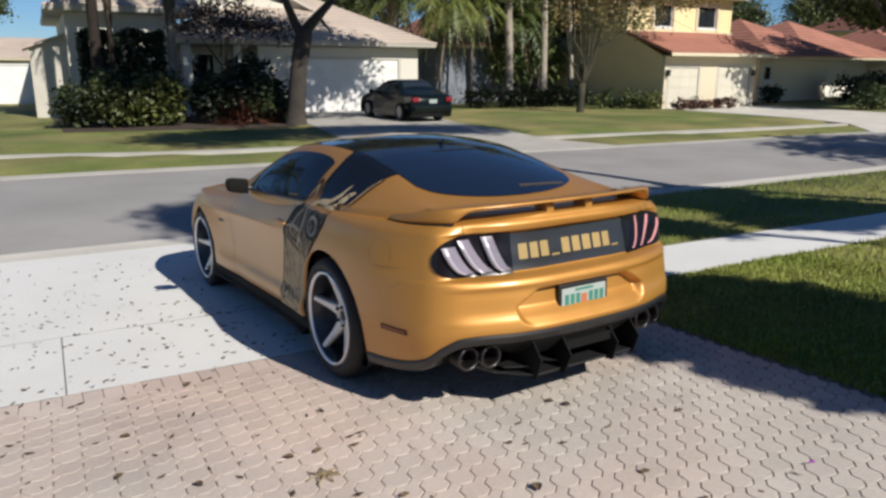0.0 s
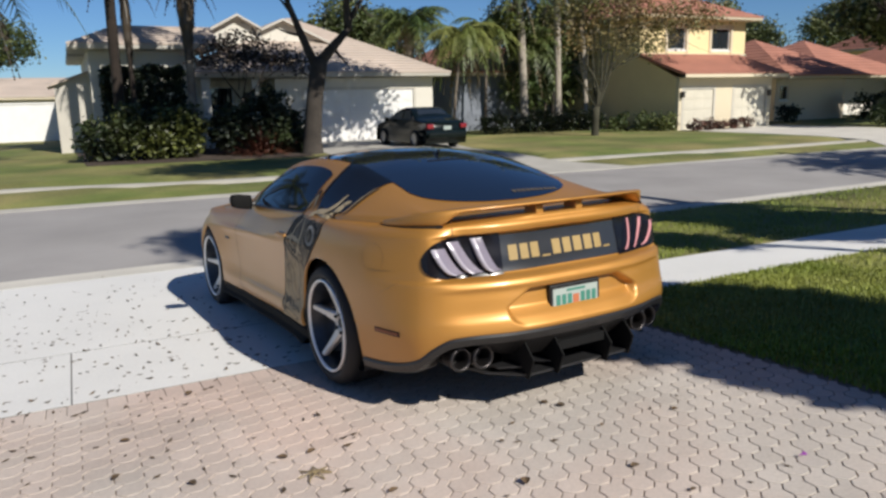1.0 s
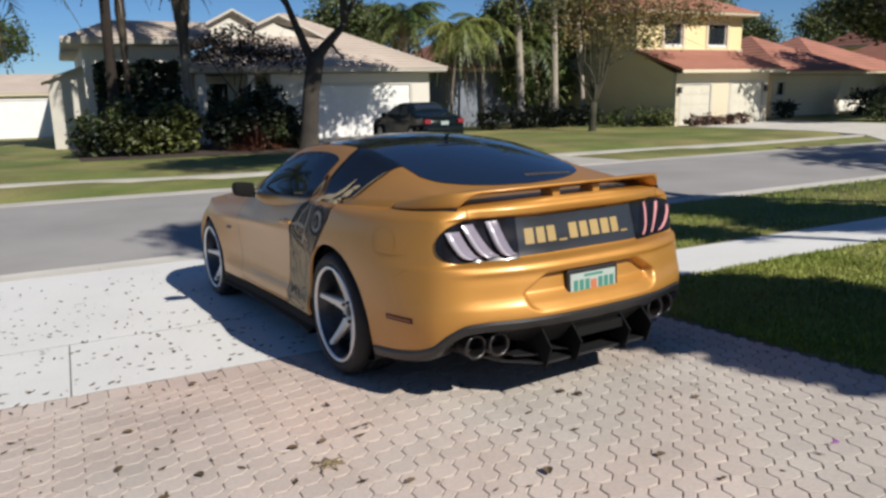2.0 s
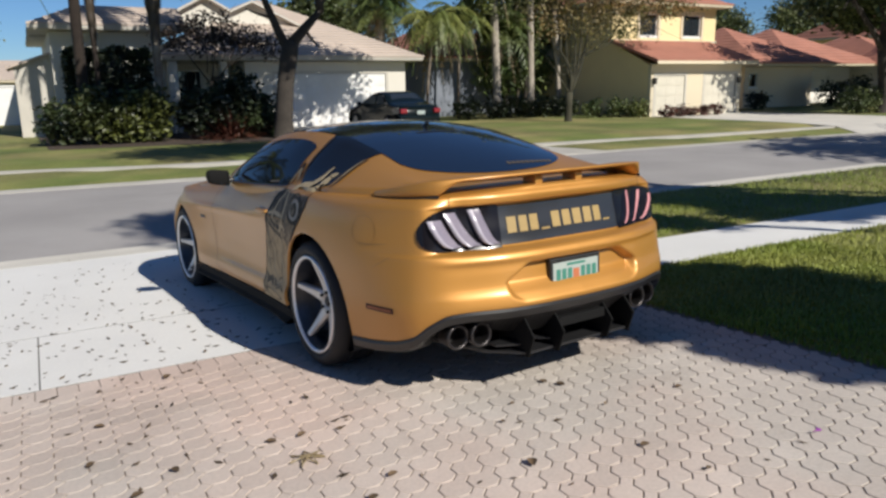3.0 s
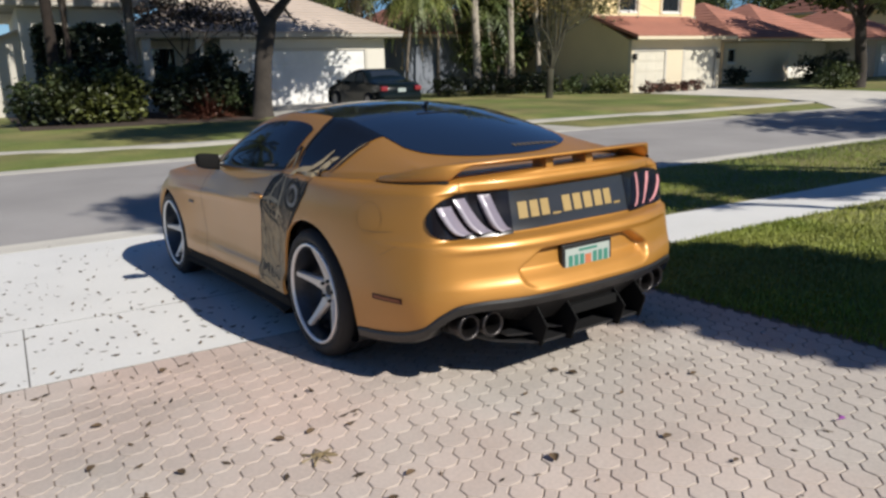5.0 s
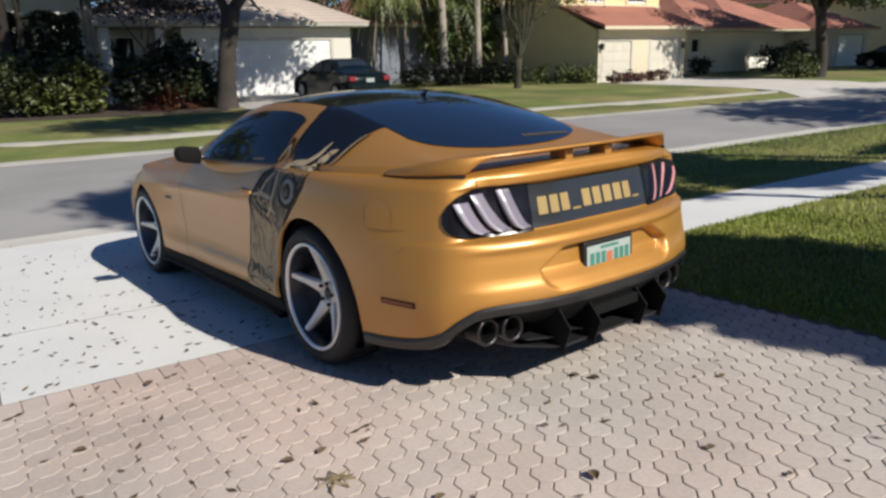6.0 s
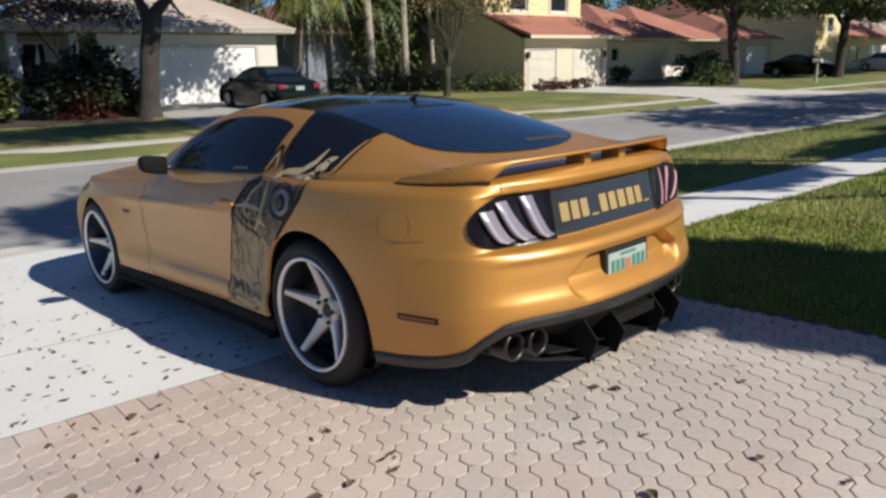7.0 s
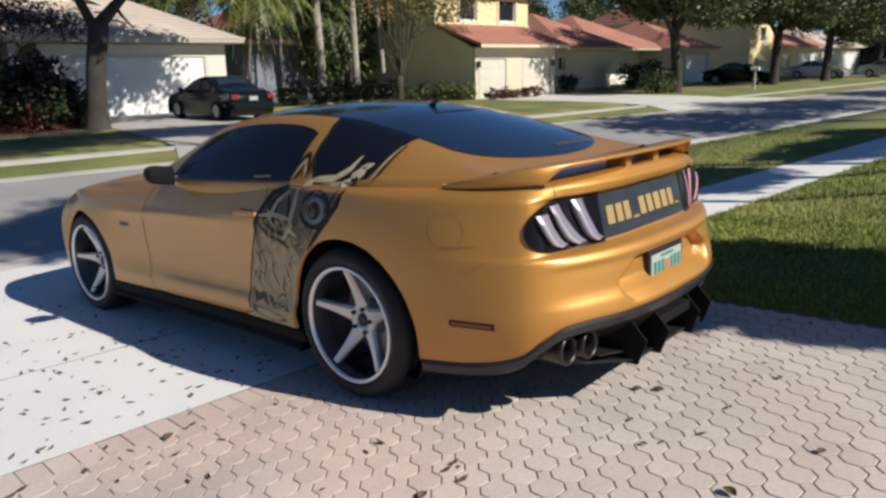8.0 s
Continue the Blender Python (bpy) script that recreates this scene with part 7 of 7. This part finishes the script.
# fallen leaves
def litter(name, n, area, size, label, seed, lift=0.002):
    r = random.Random(seed)
    vs, fs = [], []
    for k in range(n):
        x, y = area(r)
        a, s = r.uniform(0, 6.28), size * r.uniform(0.45, 1.3)
        w = s * r.uniform(0.22, 0.5)
        c, d = Vector((math.cos(a), math.sin(a), 0)), Vector((-math.sin(a), math.cos(a), 0))
        h = s * r.uniform(0.05, 0.35)
        p = Vector((x, y, lift))
        o = len(vs)
        vs += [p - c * s * 0.5 + Vector((0, 0, h * r.uniform(0, 1))), p - d * w * 0.5 + Vector((0, 0, h * 0.4)), p + c * s * 0.5 + Vector((0, 0, h)), p + d * w * 0.5 + Vector((0, 0, h * 0.5)), p]
        fs += [(o, o + 1, o + 4), (o + 1, o + 2, o + 4), (o + 2, o + 3, o + 4), (o + 3, o, o + 4)]
    ob = piece(name, vs, fs, M["dead_leaf"], None, label, kind="stuff")
    ob["category"] = "leaves"
    ob.matrix_world = NEAR
    return ob


litter("leaf_litter", 620, lambda r: (r.uniform(-4.2, -0.6), -4.74 + abs(r.gauss(0, 2.0)) % 4.7), 0.042, "small dry brown leaves scattered on the concrete", 1)
litter("leaf_litter", 420, lambda r: (min(1.2, -4.1 + abs(r.gauss(0, 2.4))), -4.8 - r.uniform(0, 1) ** 1.3 * 4.2), 0.045, "small dry brown leaves scattered on the pavers", 2, 0.003)


def curled_leaf(x, y, a, s, label="curled dry brown leaf on the pavers"):
    vs, fs = [], []
    for i in range(7):
        u = i / 6
        w = s * 0.32 * math.sin(math.pi * (0.06 + 0.88 * u))
        for k in (-1, -0.4, 0.4, 1):
            vs.append(Vector((s * (u - 0.5), w * k, 0.004 + abs(k) ** 2 * w * 0.7 + s * 0.22 * (u - 0.5) ** 2)))
    for i in range(6):
        for k in range(3):
            fs.append((i * 4 + k, i * 4 + k + 1, i * 4 + k + 5, i * 4 + k + 4))
    ob = piece("dry_leaf", vs, fs, M["dead_leaf"], None, label, smooth=True)
    ob["category"] = "leaf"
    tagged(ob, group="large dry leaves on the drive")
    ob.matrix_world = SITE @ pose(x, y, 0.003, 0, 0, a)
LEAVES = [(-0.78, -1.61, 241, 0.06), (-1.89, -0.8, 289, 0.05), (-1.24, -1.36, 8, 0.045), (-0.18, -0.99, 290, 0.045), (-0.34, -1.77, 168, 0.045), (-0.47, -1.11, 185, 0.03), (-1.65, 0.36, 226, 0.06), (-0.63, -1.24, 102, 0.03), (0.26, -1.45, 352, 0.04), (-1.38, -1.47, 19, 0.05), (-0.14, -1.07, 100, 0.05), (-1.5, -0.79, 138, 0.05), (-1.37, -0.81, 205, 0.05), (-2.06, -0.14, 147, 0.05), (-2.15, -0.54, 47, 0.05), (-2.05, -0.92, 16, 0.05), (-0.31, -2.04, 0, 0.03), (-0.15, -1.38, 17, 0.03)]
TWIG = (-1.44, -1.03)
for x, y, a, s in LEAVES:
    curled_leaf(x, y, a, s)
twig = empty("twig", SITE @ pose(*TWIG, 0.004), "small heap of dry twigs on the pavers", "twig")
for k in range(7):
    a = k * 0.9
    piece("stick", *tube([(-0.07 * math.cos(a), -0.07 * math.sin(a), 0.002), (0.01 * k - 0.03, 0.0, 0.012), (0.07 * math.cos(a + 0.4), 0.07 * math.sin(a + 0.4), 0.006)], [0.003, 0.0035, 0.002], 5), M["frond_dry"], twig)
petal = piece("fallen_petal", *leaves([(0, 0, 0.012), (0.012, 0.008, 0.012), (-0.01, 0.01, 0.01)], 0.022), material("purple petal", (0.32, 0.07, 0.4), 0.7), None, "small purple petal fallen on the pavers")
petal["category"] = "petal"
petal.matrix_world = SITE @ pose(0.262, -2.12, 0.004)


# grass
def lawn(name, x0, x1, y0, y1, per_m2, height, label, seed):
    r = np.random.default_rng(seed)
    n = int((x1 - x0) * (y1 - y0) * per_m2)
    x, y = r.uniform(x0, x1, n), r.uniform(y0, y1, n)
    clumpy = np.array([noise.noise((a * 1.3, b * 1.3, 0.0)) for a, b in zip(x, y)])
    h = height * r.uniform(0.5, 1.2, n) * (1.0 + 0.5 * clumpy)
    a = r.uniform(0, 6.283, n)
    bend = h * r.uniform(0.2, 0.9, n)
    w = 0.0035 + 0.0012 * height / 0.06
    dx, dy = np.cos(a), np.sin(a)
    z = np.full(n, -0.02)
    v = np.stack([np.stack([x - dy * w, y + dx * w, z], 1), np.stack([x + dy * w, y - dx * w, z], 1), np.stack([x + dx * bend * 0.35 + dy * w * 0.7, y + dy * bend * 0.35 - dx * w * 0.7, h * 0.65], 1), np.stack([x + dx * bend, y + dy * bend, h], 1), np.stack([x + dx * bend * 0.35 - dy * w * 0.7, y + dy * bend * 0.35 + dx * w * 0.7, h * 0.65], 1)], 1).reshape(-1, 3)
    fs = []
    for i in range(n):
        fs += [(5 * i, 5 * i + 1, 5 * i + 2, 5 * i + 4), (5 * i + 4, 5 * i + 2, 5 * i + 3)]
    ob = piece(name, v.tolist(), fs, M["blade"], None, label, kind="stuff")
    ob["category"] = "grass"
    ob.matrix_world = NEAR
    return ob


lawn("lawn_grass", 1.345, 4.2, -8.6, -4.57, 4200, 0.042, "thick green lawn grass beside the drive", 1)
lawn("lawn_grass", 4.2, 9.5, -8.6, -4.57, 1100, 0.048, "thick green lawn grass beside the sidewalk", 2)
lawn("lawn_grass", 1.45, 6.0, -3.5, -0.36, 1200, 0.04, "mown grass strip between sidewalk and street", 3)
lawn("lawn_grass", 6.0, 16.0, -3.5, -0.36, 500, 0.045, "mown grass strip along the street", 4)


# ---- the parked sedan and other cars ----
def small_car(at, heading, paint, label, length=4.5, width=1.76, height=1.42, boot=0.95):
    """A saloon: body, cabin glass, lamps, bumpers and wheels; its nose looks along +y."""
    car = empty("sedan", pose(*at, 0, 0, heading), label, "car")
    hl, hw = length / 2, width / 2
    side = [(-hl + 0.06, 0.16), (-hl - 0.05, 0.44), (-hl + 0.0, 0.76), (-hl + 0.10, boot - 0.02), (-hl + 0.50, boot + 0.03), (-hl + 0.88, boot + 0.08), (-hl + 1.42, height - 0.06), (-hl + 1.85, height), (-hl + 2.3, height - 0.03), (-hl + 2.75, height - 0.22), (hl - 1.2, boot + 0.03), (hl - 0.35, boot - 0.14), (hl - 0.04, 0.62), (hl, 0.42), (hl - 0.03, 0.16)]
    n = len(side)
    verts, faces = [], []
    cols = (-1.0, -0.93, -0.6, 0.0, 0.6, 0.93, 1.0)
    for u in cols:
        for y, z in side:
            top = max(0.0, (z - 0.82) / (height - 0.82))
            x = u * hw * (1 - 0.27 * top) * (1 - 0.10 * max(0.0, abs(y) / hl - 0.75) / 0.25)
            drop = 0.05 if abs(u) == 1.0 else 0.0
            verts.append(Vector((x, y * (1 - 0.035 * abs(u) ** 3), max(z - drop * (1 if z > 0.4 else 0), 0.14))))
    for c in range(len(cols) - 1):
        for i in range(n - 1):
            faces.append((c * n + i, c * n + i + 1, (c + 1) * n + i + 1, (c + 1) * n + i))
    for c in (0, len(cols) - 1):
        o = c * n
        ring = [o + i for i in range(n)]
        faces.append(tuple(ring) if c == 0 else tuple(ring[::-1]))
    body = piece("body", verts, faces, paint, car, smooth=True)
    body.modifiers.new("round", "SUBSURF").levels = 2
    body.modifiers["round"].render_levels = 2
    # glass: rear, front, sides
    def glass(name, pts):
        vs = [Vector(p) for p in pts]
        nrm = (vs[1] - vs[0]).cross(vs[2] - vs[0]).normalized()
        if nrm.z < 0:
            nrm = -nrm
        out = [v + nrm * 0.012 for v in vs]
        piece(name, out + vs, [(0, 1, 2, 3), (0, 4, 5, 1), (1, 5, 6, 2), (2, 6, 7, 3), (3, 7, 4, 0)], M["window"], car)
    b = height - 0.07
    glass("rear_window", [(-0.60, -hl + 0.93, boot + 0.09), (0.60, -hl + 0.93, boot + 0.09), (0.50, -hl + 1.36, b - 0.03), (-0.50, -hl + 1.36, b - 0.03)])
    glass("windscreen", [(0.62, hl - 1.2, boot + 0.05), (-0.62, hl - 1.2, boot + 0.05), (-0.52, -hl + 2.45, b), (0.52, -hl + 2.45, b)])
    for s in (-1, 1):
        def flank(y, z):
            top = max(0.0, (z - 0.82) / (height - 0.82))
            return (s * (hw * (1 - 0.24 * top) + 0.01), y, z)
        for y0, y1, y2, y3 in ((-hl + 1.12, -hl + 1.85, -hl + 1.85, -hl + 1.48), (-hl + 1.92, hl - 1.45, -hl + 2.4, -hl + 1.92)):
            vs = [Vector(flank(y0, boot + 0.03)), Vector(flank(y1, boot + 0.03)), Vector(flank(y2, b - 0.06)), Vector(flank(y3, b - 0.06))]
            piece("side_window", vs, [(0, 1, 2, 3)], M["car_glass"], car)
        part("tail_lamp", boxes((min(s * 0.52, s * (hw - 0.10)), max(s * 0.52, s * (hw - 0.10)), -hl - 0.03, -hl + 0.16, 0.68, 0.84), bevel=0.03), M["red_lens"], car, "red tail lamp")
        part("door_mirror", boxes((min(s * hw, s * (hw + 0.16)), max(s * hw, s * (hw + 0.16)), hl - 1.55, hl - 1.45, 0.93, 1.05), bevel=0.03), paint, car)
        for y in (-hl + 0.95, hl - 0.85):
            w = new("wheel")
            w.parent, w.matrix_local = car, pose(s * (hw - 0.135), y, 0.31, 0, 0, 0 if s < 0 else 180)
            piece("tyre", *revolve([(-0.1, 0.2), (-0.11, 0.24), (-0.10, 0.30), (-0.07, 0.315), (0.1, 0.315), (0.1, 0.2)], 28), M["rubber"], w, smooth=True)
            piece("rim", *revolve([(-0.09, 0.205), (-0.07, 0.19), (-0.06, 0.06), (-0.075, 0.0)], 20), M["rim"], w)
    part("rear_plate", boxes((-0.15, 0.15, -hl - 0.035, -hl - 0.01, 0.64, 0.77)), M["plate_white"], car, "pale licence plate")
    part("bumper", boxes((-hw + 0.14, hw - 0.14, -hl - 0.07, -hl + 0.1, 0.34, 0.54), bevel=0.05), paint, car)
    return car


small_car((9.62, 15.85, 0.145), 1.0, M["sedan_paint"], "dark green-black sedan parked on the far driveway")
small_car((46.3, 13.8, 0.14), 180, M["sedan_paint"], "dark sedan parked beside a yellow house")
small_car((60.2, 13.6, 0.14), 180, M["silver_paint"], "silver sedan parked along the far street")
small_car((64.5, 9.6, 0.14), 180, M["silver_paint"], "pale sedan parked far along the street")

# mail box on its post
mail = empty("mailbox", pose(37.2, 9.0, far_z(37.2, 9.0)), "white mailbox on a pale wooden post", "mailbox")
part("post", boxes((-0.045, 0.045, -0.045, 0.045, -0.1, 1.02), bevel=0.006), M["wood"], mail)
vs, fs = revolve([(-0.22, 0.0), (-0.22, 0.09), (0.22, 0.09), (0.22, 0.0)], 16)
piece("box", [Vector((v.y, v.x, 1.12 + v.z)) for v in vs], fs, M["white_paint"], mail)
